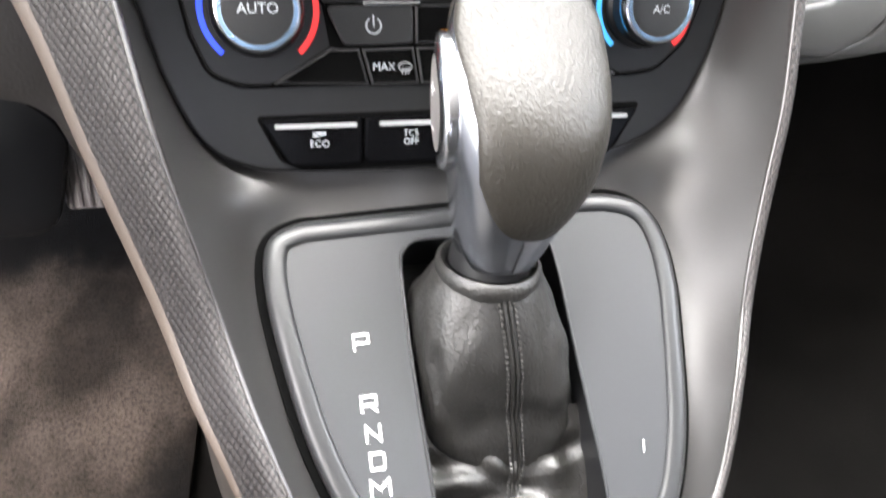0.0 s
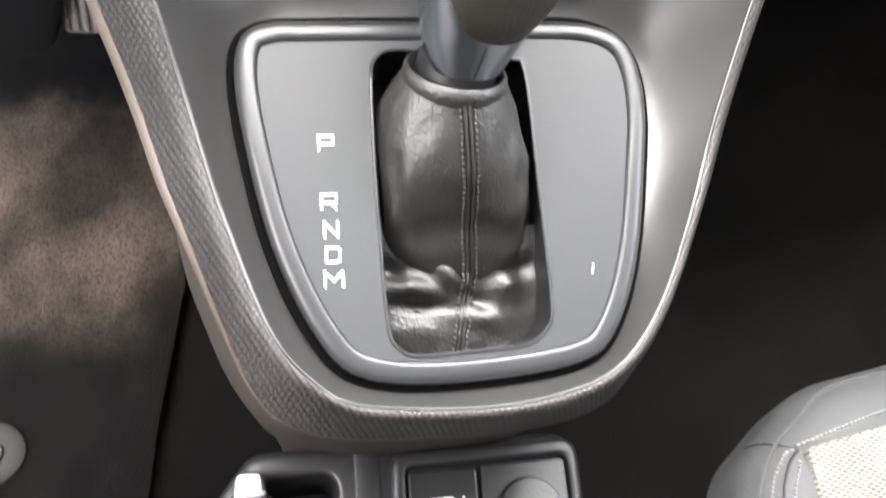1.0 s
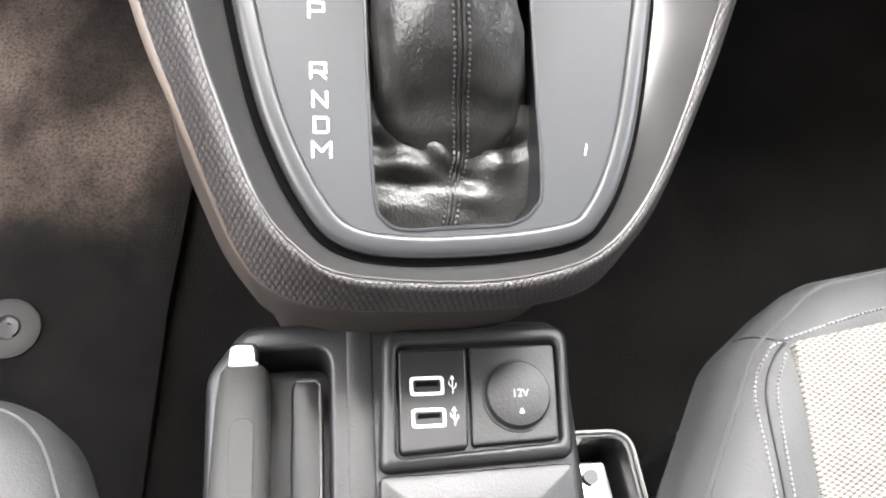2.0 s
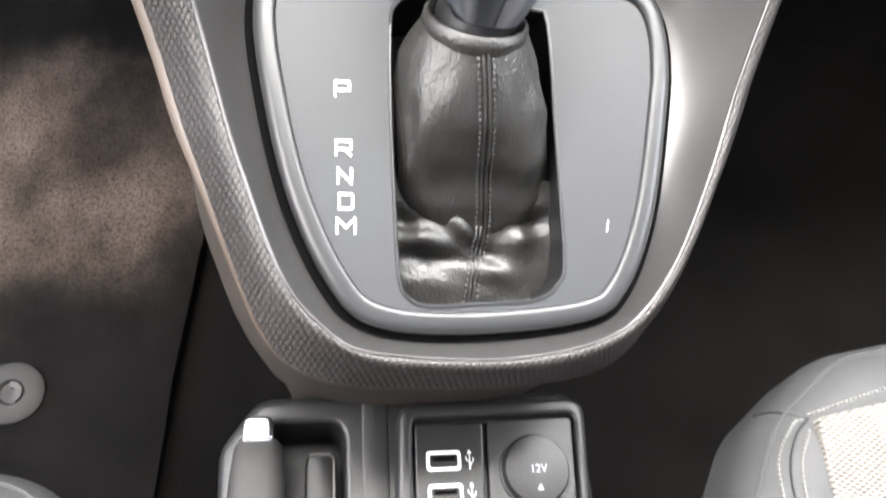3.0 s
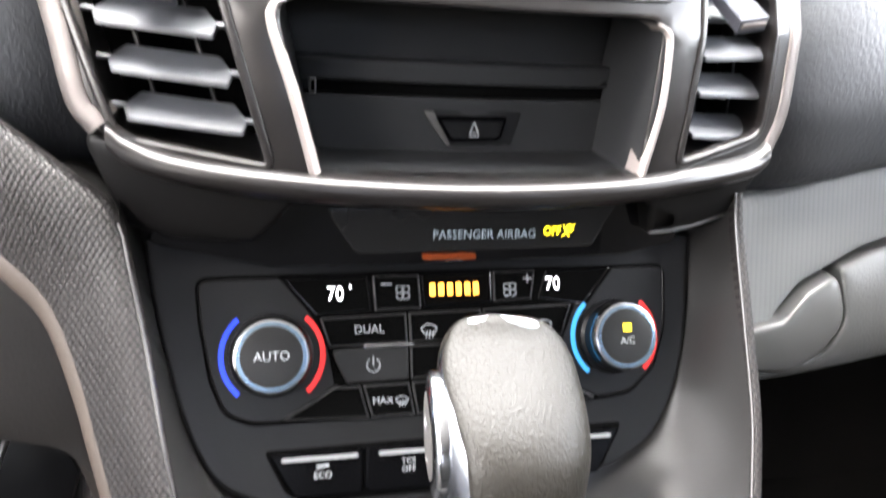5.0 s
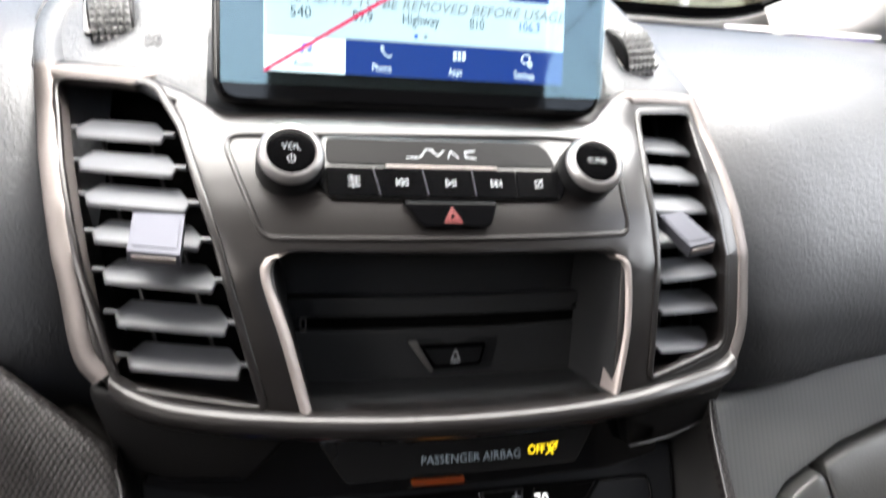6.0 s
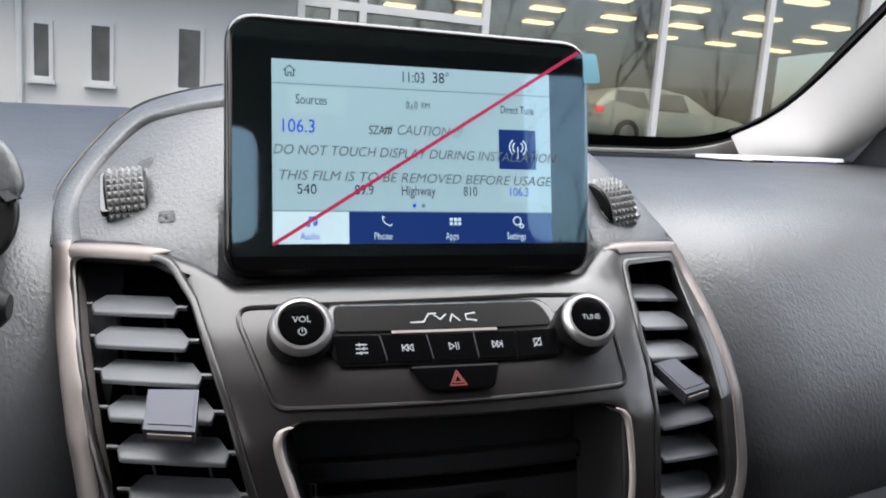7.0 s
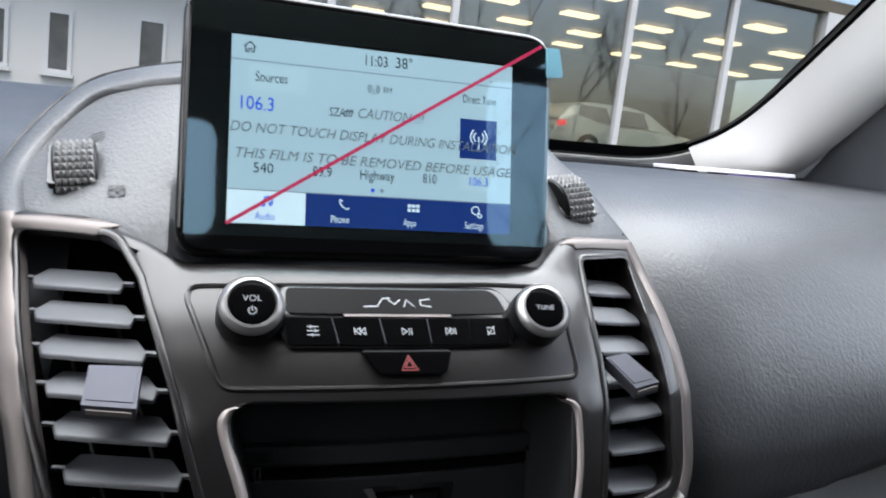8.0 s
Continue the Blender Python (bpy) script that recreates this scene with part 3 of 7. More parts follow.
PAD = smooth_line([(0.03, 0.47), (0.004, 0.505), (-0.012, 0.53), (-0.018, 0.55), (-0.020, 0.575), (-0.012, 0.61), (0.008, 0.65), (0.035, 0.686), (0.075, 0.714), (0.14, 0.736), (0.28, 0.762), (0.46, 0.795), (0.62, 0.80)], 5)


def dash_pad(side, upper=False):
    """One side of the dash top; upper: the strip of it that runs behind the raised middle."""
    rows = []
    xs = np.arange(0.0, 0.17, 0.02) if upper else np.concatenate([np.arange(0.150, 0.3, 0.0125), np.arange(0.3, 0.81, 0.05)])
    for x in xs:
        row = []
        for i, (y, z) in enumerate(PAD):
            if upper and z < 0.705:
                continue
            w = max(0.0, 1 - i / 30)
            back = 0.10 * max(0.0, x - 0.45) ** 2 + (0 if upper else 0.030 * max(0.0, 1 - (x - 0.150) / 0.06) ** 1.5)
            hi = max(0.0, y - 0.2) * (0.12 if side < 0 else -0.012)
            zz = z + hi + 0.22 * max(0, x - 0.17) * w * (1 if side > 0 else 0.35)
            edge = float(np.interp(x, (0.15, 0.232, 0.62), (0.514, 0.535, 0.626))) if side > 0 else float(np.interp(x, (0.15, 0.187, 0.25, 0.3, 0.8), (0.514, 0.540, 0.580, 0.605, 0.66)))
            if not upper and zz < edge:
                row.append((side * x, y + back + min(0.03, (edge - zz) * 0.8) + 0.002, edge - 0.2 * min(0.02, edge - zz)))
                continue
            row.append((side * x, y + back + (0.03 if upper else 0), z + hi + 0.22 * max(0, x - 0.17) * w * (1 if side > 0 else 0.35)))
        rows.append(row)
    return loft(rows)


part("rear_pad", dash_pad(1, True), M_DASH, dash)
part("rear_pad", dash_pad(-1, True), M_DASH, dash)
part("passenger_pad", dash_pad(1), M_DASH, dash)
part("driver_pad", dash_pad(-1), M_DASH, dash)
hump = closed_smooth(mm([(-178, 690), (-190, 702), (-193, 722), (-184, 740), (-168, 762), (-150, 776), (-124, 783), (-95, 786), (-40, 787), (60, 785), (92, 777), (114, 763), (134, 744), (153, 727), (163, 708), (168, 690),
                         (140, 684), (108, 678), (92, 666), (40, 664), (-42, 664), (-92, 664), (-110, 668), (-140, 682)]), 4)


def behind_screen(u, v):
    return -0.011 * max(0.0, min(1.0, (0.103 - abs(u)) / 0.008)) * max(0.0, min(1.0, (0.712 - v) / 0.012))


part("centre_hump", plate(hump, on_dash, -0.001, -0.010, r=0.007, step=0.006, seg=3, dome=behind_screen), M_DASH, dash)
BORDER = smooth_line(mm([(-181, 688), (-187, 705), (-187, 722), (-178, 742), (-164, 762), (-148, 775), (-124, 782), (-100, 785)]), 8)
rows = []
for off, h in ((-0.0010, -0.008), (0.0, 0.0025), (0.0008, 0.0040), (0.0030, 0.0046), (0.0120, 0.0046), (0.0138, 0.0036), (0.0158, 0.0008), (0.0172, -0.0006), (0.0185, -0.003)):
    row = []
    for k, q in enumerate(BORDER):
        d = BORDER[min(len(BORDER) - 1, k + 1)] - BORDER[max(0, k - 1)]
        d = d / np.linalg.norm(d)
        f = off * (0.74 + 0.2 * k / len(BORDER)) if off > 0 else off
        row.append(on_dash(float(q[0] + d[1] * f), float(q[1] - d[0] * f), h))
    rows.append(row)
part("hump_border", loft(rows), M_DASH, dash, smooth=70)
part("hump_gap", tube([on_dash(float(q[0]) - 0.0012, float(q[1]) + 0.0008, 0.0) for q in BORDER], 0.0013, 6), M_BLACK, dash)
HX = (-0.196, -0.187, -0.170, -0.152, -0.126, -0.095, -0.040, 0.060, 0.092, 0.114, 0.134, 0.153, 0.170)
HZ = (0.716, 0.740, 0.762, 0.776, 0.783, 0.786, 0.787, 0.785, 0.777, 0.763, 0.744, 0.727, 0.694)
rows = []
for x in np.linspace(-0.196, 0.173, 40):
    z0 = float(np.interp(x, HX, HZ)) - 0.003
    y0 = dash_y(x, z0) + 0.004
    rows.append([(x, y0, z0 - 0.004), (x, y0 + 0.006, z0 + 0.001), (x * 1.01, y0 + 0.016, z0 + 0.0025), (x * 1.02, y0 + 0.05, z0 + 0.002), (x * 1.05, y0 + 0.12, 0.65 * z0 + 0.35 * 0.765), (x * 1.1, 0.28, 0.772), (x * 1.15, 0.47, 0.797)])
part("hump_top", loft(rows), M_DASH, dash, smooth=60)


def air_wheel(u, v, tilt):
    """Ridged thumbwheel set in a slot: blunt pyramids in rows round a short barrel."""
    w = thing("vent_wheel", on_dash(u, v), "black knurled thumbwheel in the dash beside the screen", "thumbwheel", "vent wheels")
    o = on_dash(u, v, -0.0130)
    up = (on_dash(u, v + 0.012) - on_dash(u, v - 0.012)).normalized()
    ac = (on_dash(u + 0.01, v) - on_dash(u - 0.01, v)).normalized()
    ac = (ac * 0.15 + Vector((0.85, 0, 0))).normalized()
    up = (up - ac * up.dot(ac)).normalized()
    ac, up = ac * math.cos(radians(tilt)) + up * math.sin(radians(tilt)), up * math.cos(radians(tilt)) - ac * math.sin(radians(tilt))
    nr = ac.cross(up).normalized()
    half, r0, cols, teeth = 0.0104, 0.0200, 6, 14
    bm = bmesh.new()
    rows = []
    for x, r in ((-half - 0.001, 0.006), (-half, r0 - 0.002), (-half + 0.0012, r0 - 0.0008), (half - 0.0012, r0 - 0.0008), (half, r0 - 0.002), (half + 0.001, 0.006)):
        rows.append([o + ac * x + up * (math.cos(a) * r) + nr * (math.sin(a) * r) for a in [math.tau * k / 48 for k in range(48)]])
    loft(rows, closed=True, cap=True, bm=bm)
    part("barrel", bm, M_BLACK, w)
    bm = bmesh.new()
    pit = (2 * half - 0.0024) / cols
    for c in range(cols):
        xa = -half + 0.0012 + c * pit
        for k in range(teeth):
            a0 = radians(8 + 164 * k / teeth)
            a1 = radians(8 + 164 * (k + 1.0) / teeth)
            am = (a0 + a1) / 2
            P = lambda x, a, r: o + ac * x + up * (math.cos(a) * r) + nr * (math.sin(a) * r)
            base = [bm.verts.new(P(x, a, r0 - 0.0008)) for x, a in ((xa, a0), (xa + pit, a0), (xa + pit, a1), (xa, a1))]
            q = pit * 0.1
            d = (a1 - a0) * 0.1
            tip = [bm.verts.new(P(x, a, r0 + 0.0010)) for x, a in ((xa + pit / 2 - q, am - d), (xa + pit / 2 + q, am - d), (xa + pit / 2 + q, am + d), (xa + pit / 2 - q, am + d))]
            bm.faces.new(tip)
            for e in range(4):
                bm.faces.new((base[e], base[(e + 1) % 4], tip[(e + 1) % 4], tip[e]))
    bmesh.ops.recalc_face_normals(bm, faces=bm.faces[:])
    # tread greyer than the black barrel: the ridges' highlights are in its colour
    part("tread", bm, M_WHEEL, w, "ridges greyed for the highlights they catch", smooth=0)
    slot = rect(-0.0130, -0.0165, 0.0130, 0.0170, 0.003)
    part("slot", plate(slot, lambda a, b, h: o + ac * a + up * b + nr * (0.0105 + h), 0.0012, -0.002, r=0.0008), M_GLOSS, w)
    return w


# ---- centre bezel with radio, vents and tray ----
bez = thing("centre_stack", (0, -0.03, 0.55), "brownish grey satin bezel framing vents, radio keys and tray", "centre stack")
VENT_L = rpoly([(u * MM, v * MM, r * MM) for u, v, r in [(-172, 685, 7), (-126, 683, 12), (-113, 664, 12), (-97, 620, 40), (-78, 553, 3), (-135, 559, 9), (-149, 600, 60), (-162, 645, 60)]])
VENT_R = rpoly([(u * MM, v * MM, r * MM) for u, v, r in [(115, 679, 5), (154, 681, 5), (149.5, 650, 40), (147.5, 610, 60), (145.5, 566, 9), (96, 556, 3), (99.5, 590, 50), (106, 645, 50)]])
TRAY = rpoly([(u * MM, v * MM, r * MM) for u, v, r in [(-76, 615, 9), (81, 615, 8), (75, 550, 2), (-60.5, 550, 2)]])
RADIO = rpoly([(u * MM, v * MM, r * MM) for u, v, r in [(-95, 660.5, 6), (-50, 662, 20), (50, 664, 20), (90, 663, 8), (87, 622, 6), (-78, 620.5, 8)]])
B_OUT = rpoly([(u * MM, v * MM, r * MM) for u, v, r in [(-184, 693, 5), (-140, 691, 15), (-112, 680, 12), (-95, 671, 12), (-42, 671, 20), (60, 671, 20), (86, 674, 12), (107, 690, 12), (163, 692, 6),
                                                       (168, 642, 60), (166, 592, 40), (161, 558, 16), (142, 547, 20), (99, 543, 30), (0, 541, 60), (-72, 543, 40), (-116, 549, 30), (-140, 556, 16), (-155, 580, 40), (-169, 632, 60)]])
part("frame", plate(B_OUT, on_dash, 0.004, -0.012, r=0.005, holes=[VENT_L, VENT_R, TRAY], hole_r=0.0030, step=0.006, seg=3), M_BEZEL, bez)
edge = dense(RADIO, 0.004)
part("radio_ridge", tube([on_dash(u, v, 0.0036) for u, v in edge] + [on_dash(*edge[0], 0.0036)], 0.0014, 8), M_BEZEL, bez)


def vent(hole, ends, tab, limb):
    v = thing("air_vent", on_dash(ends[3][0] * MM, ends[3][1] * MM), "black air vent with grey horizontal slats and a bright slider", "air vent", "dash air vents")
    part("rim", plate(inset(hole, -0.0022), on_dash, 0.0050, 0.0, r=0.0012, holes=[inset(hole, 0.0014)], step=0.008, seg=3), M_BEZEL, v)
    # the satin limb that bounds the vent on its outer side, its catchlight put into the colour
    for run, turn, wide in limb:
        rows = []
        way = smooth_line(mm(run), 10)
        for off, h in ((0.0, 0.0005), (0.0005, 0.0036), (0.0016, 0.0050), (0.0045, 0.0057), (0.0085, 0.0054), (0.0098, 0.0046), (0.0106, 0.0025), (0.0130, -0.008)):
            row = []
            for k, q in enumerate(way):
                d = way[min(len(way) - 1, k + 1)] - way[max(0, k - 1)]
                near_end = min(1.0, 0.04 + 3.2 * k / len(way)) if wide < 0.85 else 1.0
                d = d / np.linalg.norm(d) * turn * off * wide * near_end
                row.append(on_dash(float(q[0] - d[1]), float(q[1] + d[0]), 0.003 + (h - 0.003) * near_end - 0.0004 * (wide < 0.85)))
            rows.append(row)
        part("limb", loft(rows), M_LIMB, v, "outer limb, the bezel's satin lightened to look lit", smooth=60)
    # near-black sheet across the duct paints the dark of its depth
    part("duct", plate(hole, on_dash, -0.040, None, step=0.012), M_SHADE, v)
    loop = dense(hole, 0.006)
    part("duct_wall", loft([[on_dash(a, b, 0.0) for a, b in loop + loop[:1]], [on_dash(a, b, -0.042) for a, b in loop + loop[:1]]]), M_BLACK, v)
    for xa, za, xb, zb in [[q * MM for q in e] for e in ends]:
        def on_slat(a, b, h):
            """The blade's plane: it dips towards the cabin."""
            z = za + (zb - za) * (a - xa) / (xb - xa)
            return Vector((a, dash_y(a, z) + 0.0015 + b, z - 0.0050 + b * 0.47 - 14 * max(0.0, 0.004 - b) ** 2 + h))
        blade = rpoly([(xa + 0.0055, 0.0, 0.0012), (xb - 0.0050, 0.0, 0.0012), (xb - 0.0036, 0.0062, 0.001), (xb - 0.0085, 0.0150, 0.002), (xa + 0.0095, 0.0150, 0.002), (xa + 0.0036, 0.0062, 0.001)], 3)
        bm = plate(blade, on_slat, 0.0009, -0.0009, r=0.0006, step=0.006)
        for x0, x1 in ((xa - 0.0005, xa + 0.0045), (xb + 0.0005, xb - 0.0045)):
            tube([on_slat(x0, 0.0068, 0.0), on_slat(x1, 0.0068, 0.0)], 0.0013, 6, bm=bm)
        part("slat", bm, M_SLAT, v)
    for k in (0.28, 0.72):
        part("link", tube([on_dash((a + (c - a) * k) * MM, (b + (d - b) * k) * MM, -0.017) for a, b, c, d in ends], 0.0009, 5), M_BLACK, v)
    # slider: a boxed tab clipped over one blade, with a doubled front lip
    (x0, z0), (x1, z1), (x2, z2), (x3, z3) = [(a * MM, b * MM) for a, b in tab]

    def on_tab(a, b, h):
        """a across, b from the back (0) to the front (1) of the tab."""
        x = (x0 + (x1 - x0) * a) * (1 - b) + (x3 + (x2 - x3) * a) * b
        z = (z0 + (z1 - z0) * a) * (1 - b) + (z3 + (z2 - z3) * a) * b
        return on_dash(x, z, 0.001 + 0.009 * b) + Vector((0, -0.25 * h, h))
    s = part("slider", plate(rect(0.0, 0.0, 1.0, 1.0), on_tab, 0.0006, -0.0050, r=0.0), M_SLIDER, v, "bright metal slider")
    part("slider_inlay", plate(rect(0.07, 0.05, 0.93, 0.88), on_tab, 0.0010, 0.0004, r=0.0), M_SLIDER, s)
    part("slider_lip", plate(rect(0.08, 0.985, 0.92, 1.03), on_tab, -0.0010, -0.0028, r=0.0), M_LIMB, s)
    return v


SL = [(-164.5, 663, -116.5, 661.5), (-161, 649.2, -110.6, 647.5), (-156.5, 635.3, -104.5, 633.3), (-152, 620.5, -99, 619), (-147, 605, -93, 603), (-142, 588, -88, 586), (-137, 570.6, -83, 568.4)]
SR = [(113, 664.5, 156, 662), (110, 650, 153.5, 647.6), (107, 635.3, 152.5, 633.5), (105, 619.5, 151.5, 619), (103, 603.7, 151, 603.8), (102, 589, 152, 586.4), (101, 571, 151.5, 567)]
vent(VENT_L, SL, ((-130.2, 627.6), (-109.2, 627.6), (-110.0, 613.6), (-130.8, 614.4)), (([(-182.5, 691), (-180.5, 678), (-175, 656), (-168, 630), (-160, 598), (-154, 570), (-146, 559)], 1, 1.0), ([(-124, 687), (-131, 689), (-140, 690), (-158, 691), (-180, 691)], 1, 0.8)))
vent(VENT_R, SR, ((109.2, 628.8), (124.5, 630.2), (136.7, 617.2), (118.8, 615.5)), (([(163, 690), (167, 672), (167.5, 640), (165.5, 600), (163, 572), (156, 556)], -1, 0.9), ([(103, 686), (110, 689.5), (116, 690.5), (130, 691), (161, 691)], -1, 0.7)))

# storage tray in the bezel with its disc slot and eject key
part("tray_back", plate(TRAY, lambda u, v, h: Vector((u, -0.016 + 1.0 * u * u - h + (v - 0.55) * 0.1, v)), 0.0, None, step=0.015), M_TRAY, bez)
loop = dense(TRAY, 0.006)
part("tray_wall", loft([[on_dash(a, b, 0.002) for a, b in loop + loop[:1]], [Vector((a * 0.96 + 0.0003, -0.014 + a * a, b)) for a, b in loop + loop[:1]]]), M_TRAY, bez)


def on_tray(u, v, h=0.0):
    return Vector((u, -0.019 + 1.0 * u * u - h + (v - 0.55) * 0.1, v))


part("tray_shelf", plate(rpoly([(-0.061, 0.5485, 0.002), (0.078, 0.5485, 0.002), (0.0815, 0.5735, 0.002), (-0.066, 0.5735, 0.002)]), on_tray, 0.005, 0.0, r=0.0015, step=0.01), M_TRAY, bez)
part("disc_slot", plate(rect(-0.061, 0.5740, 0.082, 0.5790), on_tray, 0.0040, None, step=0.01), M_SHADE, bez)
part("tray_upper", plate(rpoly([(-0.066, 0.5795, 0.001), (0.083, 0.5795, 0.001), (0.084, 0.5890, 0.002), (-0.068, 0.5890, 0.002)]), on_tray, 0.0075, 0.0, r=0.0015, step=0.01), M_TRAY, bez)
for u in (-0.0600, 0.0800):
    part("slot_clip", plate(rect(u - 0.0014, 0.5735, u + 0.0014, 0.5800, 0.0005), on_tray, 0.0085, 0.003, r=0.0005), M_GREYPLASTIC, bez)
part("eject_pocket", plate(rpoly([(-0.0125, 0.5685, 0.001), (0.0340, 0.5685, 0.001), (0.0300, 0.5530, 0.002), (-0.0010, 0.5525, 0.002)]), on_tray, 0.0054, 0.004, r=0.0003), M_BLACK, bez)
# raised grey strip that paints the glint along the pocket's slanted side
part("eject_glint", plate(rpoly([(-0.0122, 0.5680, 0.001), (-0.0075, 0.5678, 0.001), (0.0010, 0.5532, 0.001), (-0.0010, 0.5532, 0.001)]), on_tray, 0.0062, 0.004, r=0.0004), M_GREYPLASTIC, bez)
ej = part("eject_key", plate(rpoly([(-0.0067, 0.5658, 0.001), (0.0267, 0.5660, 0.001), (0.0241, 0.5557, 0.003), (0.0003, 0.5550, 0.003)]), on_tray, 0.0080, 0.003, r=0.0012), M_BUTTON, bez)
bars([[(0.0090, 0.5592), (0.0130, 0.5592), (0.0110, 0.5640), (0.0090, 0.5592)], [(0.0088, 0.5577), (0.0132, 0.5577)]], on_tray, 0.0005, 0.0084, M_ICON, ej)
TRAY_EDGE = {1: smooth_line(mm([(75.5, 613.5), (81, 611), (83, 604), (81.8, 580), (76, 552)]), 8), -1: smooth_line(mm([(-70, 614.5), (-75.5, 612), (-76.5, 604), (-69, 580), (-61.5, 552)]), 8)}
for side, deep in ((1, 0.011), (-1, 0.002)):
    section = [(0.0026, 0.0030), (0.0020, 0.0050), (0.0008, 0.0058), (-0.0004, 0.0054), (-0.0012, 0.0042), (-0.0018, 0.0042 - deep * 0.5), (-0.0024, 0.0042 - deep)]
    rows = [[on_dash(float(q[0]) + side * du, float(q[1]), h) for q in TRAY_EDGE[side]] for du, h in section]
    part("tray_strip", loft(rows), M_SATINEDGE, bez, "bright satin edge beside the tray", smooth=60)

# radio keys
def on_radio(u, v, h=0.0):
    return on_dash(u, v, h + 0.003)


radio = thing("radio_controls", on_dash(0, 0.645), "black radio key strip with two round chrome-ringed knobs", "radio controls")
part("strip", plate(rpoly([(-0.0560, 0.6555, 0.004), (-0.0520, 0.6625, 0.004), (0.0530, 0.6628, 0.010), (0.0590, 0.6540, 0.004), (0.0550, 0.6370, 0.006), (-0.0500, 0.6365, 0.004), (-0.0570, 0.6440, 0.004)]), on_radio, 0.0030, 0.0, r=0.0010, step=0.006), M_GLOSS, radio)
part("upper_cover", plate(rpoly([(-0.0508, 0.6615, 0.003), (0.0505, 0.6618, 0.012), (0.0545, 0.6508, 0.003), (-0.0515, 0.6505, 0.003)]), on_radio, 0.0036, 0.002, r=0.0005, step=0.006), M_BUTTON, radio)
KEY_ENDS = [(-0.0520, -0.0515), (-0.0317, -0.0296), (-0.0104, -0.0089), (0.0119, 0.0123), (0.0328, 0.0317), (0.0545, 0.0520)]
signs = [
    [[(-3, 2), (3, 2)], [(-3, 0), (3, 0)], [(-3, -2), (3, -2)], [(-1.2, 1.1), (-1.2, 2.9)], [(1.2, -0.9), (1.2, 0.9)], [(-0.6, -2.9), (-0.6, -1.1)]],
    [[(-3, 1.6), (-3, -1.6)], [(-2.6, 0), (0, 1.6), (0, -1.6), (-2.6, 0)], [(0.2, 0), (2.8, 1.6), (2.8, -1.6), (0.2, 0)]],
    [[(-2.6, 1.6), (-2.6, -1.6), (0.2, 0), (-2.6, 1.6)], [(1.2, 1.6), (1.2, -1.6)], [(2.6, 1.6), (2.6, -1.6)]],
    [[(3, 1.6), (3, -1.6)], [(2.6, 0), (0, 1.6), (0, -1.6), (2.6, 0)], [(-0.2, 0), (-2.8, 1.6), (-2.8, -1.6), (-0.2, 0)]],
    [[(-2, 1.6), (2, 1.6), (2, -1.6), (-2, -1.6), (-2, 1.6)], [(-2.6, -2.2), (2.6, 2.2)]],
]
for (a0, a1), (b0, b1), sg in zip(KEY_ENDS, KEY_ENDS[1:], signs):
    k = part("key", plate(rpoly([(a0 + 0.0003, 0.6496, 0.0006), (b0 - 0.0003, 0.6496, 0.0006), (b1 - 0.0003, 0.6382, 0.0010), (a1 + 0.0003, 0.6382, 0.0010)]), on_radio, 0.0037, 0.002, r=0.0003, step=0.006), M_BUTTON, radio)
    c = (a0 + b1) / 2 + 0.0005
    bars([[(c + a * MM * 0.82, 0.6440 + b * MM * 0.82) for a, b in st] for st in sg], on_radio, 0.00042, 0.0040, M_ICON, k)
for a, b in KEY_ENDS[1:4]:
    part("key_gap", tube([on_radio(a, 0.6492, 0.0037), on_radio(b, 0.6392, 0.0037)], 0.00025, 5), M_SLIDER, radio, "thin bright line between keys")
part("chrome_bar", plate(rect(-0.0263, 0.6499, 0.0240, 0.6510, 0.0004), on_radio, 0.0046, 0.003, r=0.0003), M_LIMB, radio)
word = [[(-16, -2.4), (-10, -2.2), (-7, 2.2), (-3.6, 2.4)], [(-4.4, 1.4), (-1.8, -1.0), (1.0, 1.6)], [(2.6, -2.2), (4.2, 1.6), (7.4, -2.0)], [(15.6, 2.2), (10.8, 1.4), (10.8, -1.4), (15.6, -2.2)]]
bars([[(-0.0005 + a * MM, 0.6560 + b * 0.75 * MM) for a, b in st] for st in word], on_radio, 0.00055, 0.0039, M_ICON, radio, "emblem")
hz = part("hazard_key", plate(rpoly([(-0.0211, 0.6366, 0.0015), (0.0216, 0.6366, 0.0015), (0.0170, 0.6262, 0.005), (-0.0130, 0.6262, 0.006)]), on_radio, 0.0042, 0.0, r=0.0010, step=0.006), M_BUTTON, radio)
for k in (1.0, 0.55):
    bars([[(0.0002 + a * k * MM, 0.6310 + b * k * MM) for a, b in [(-3.6, -2.4), (3.6, -2.4), (0, 3.2), (-3.6, -2.4)]]], on_radio, 0.0006, 0.0045, M_HAZ, hz)


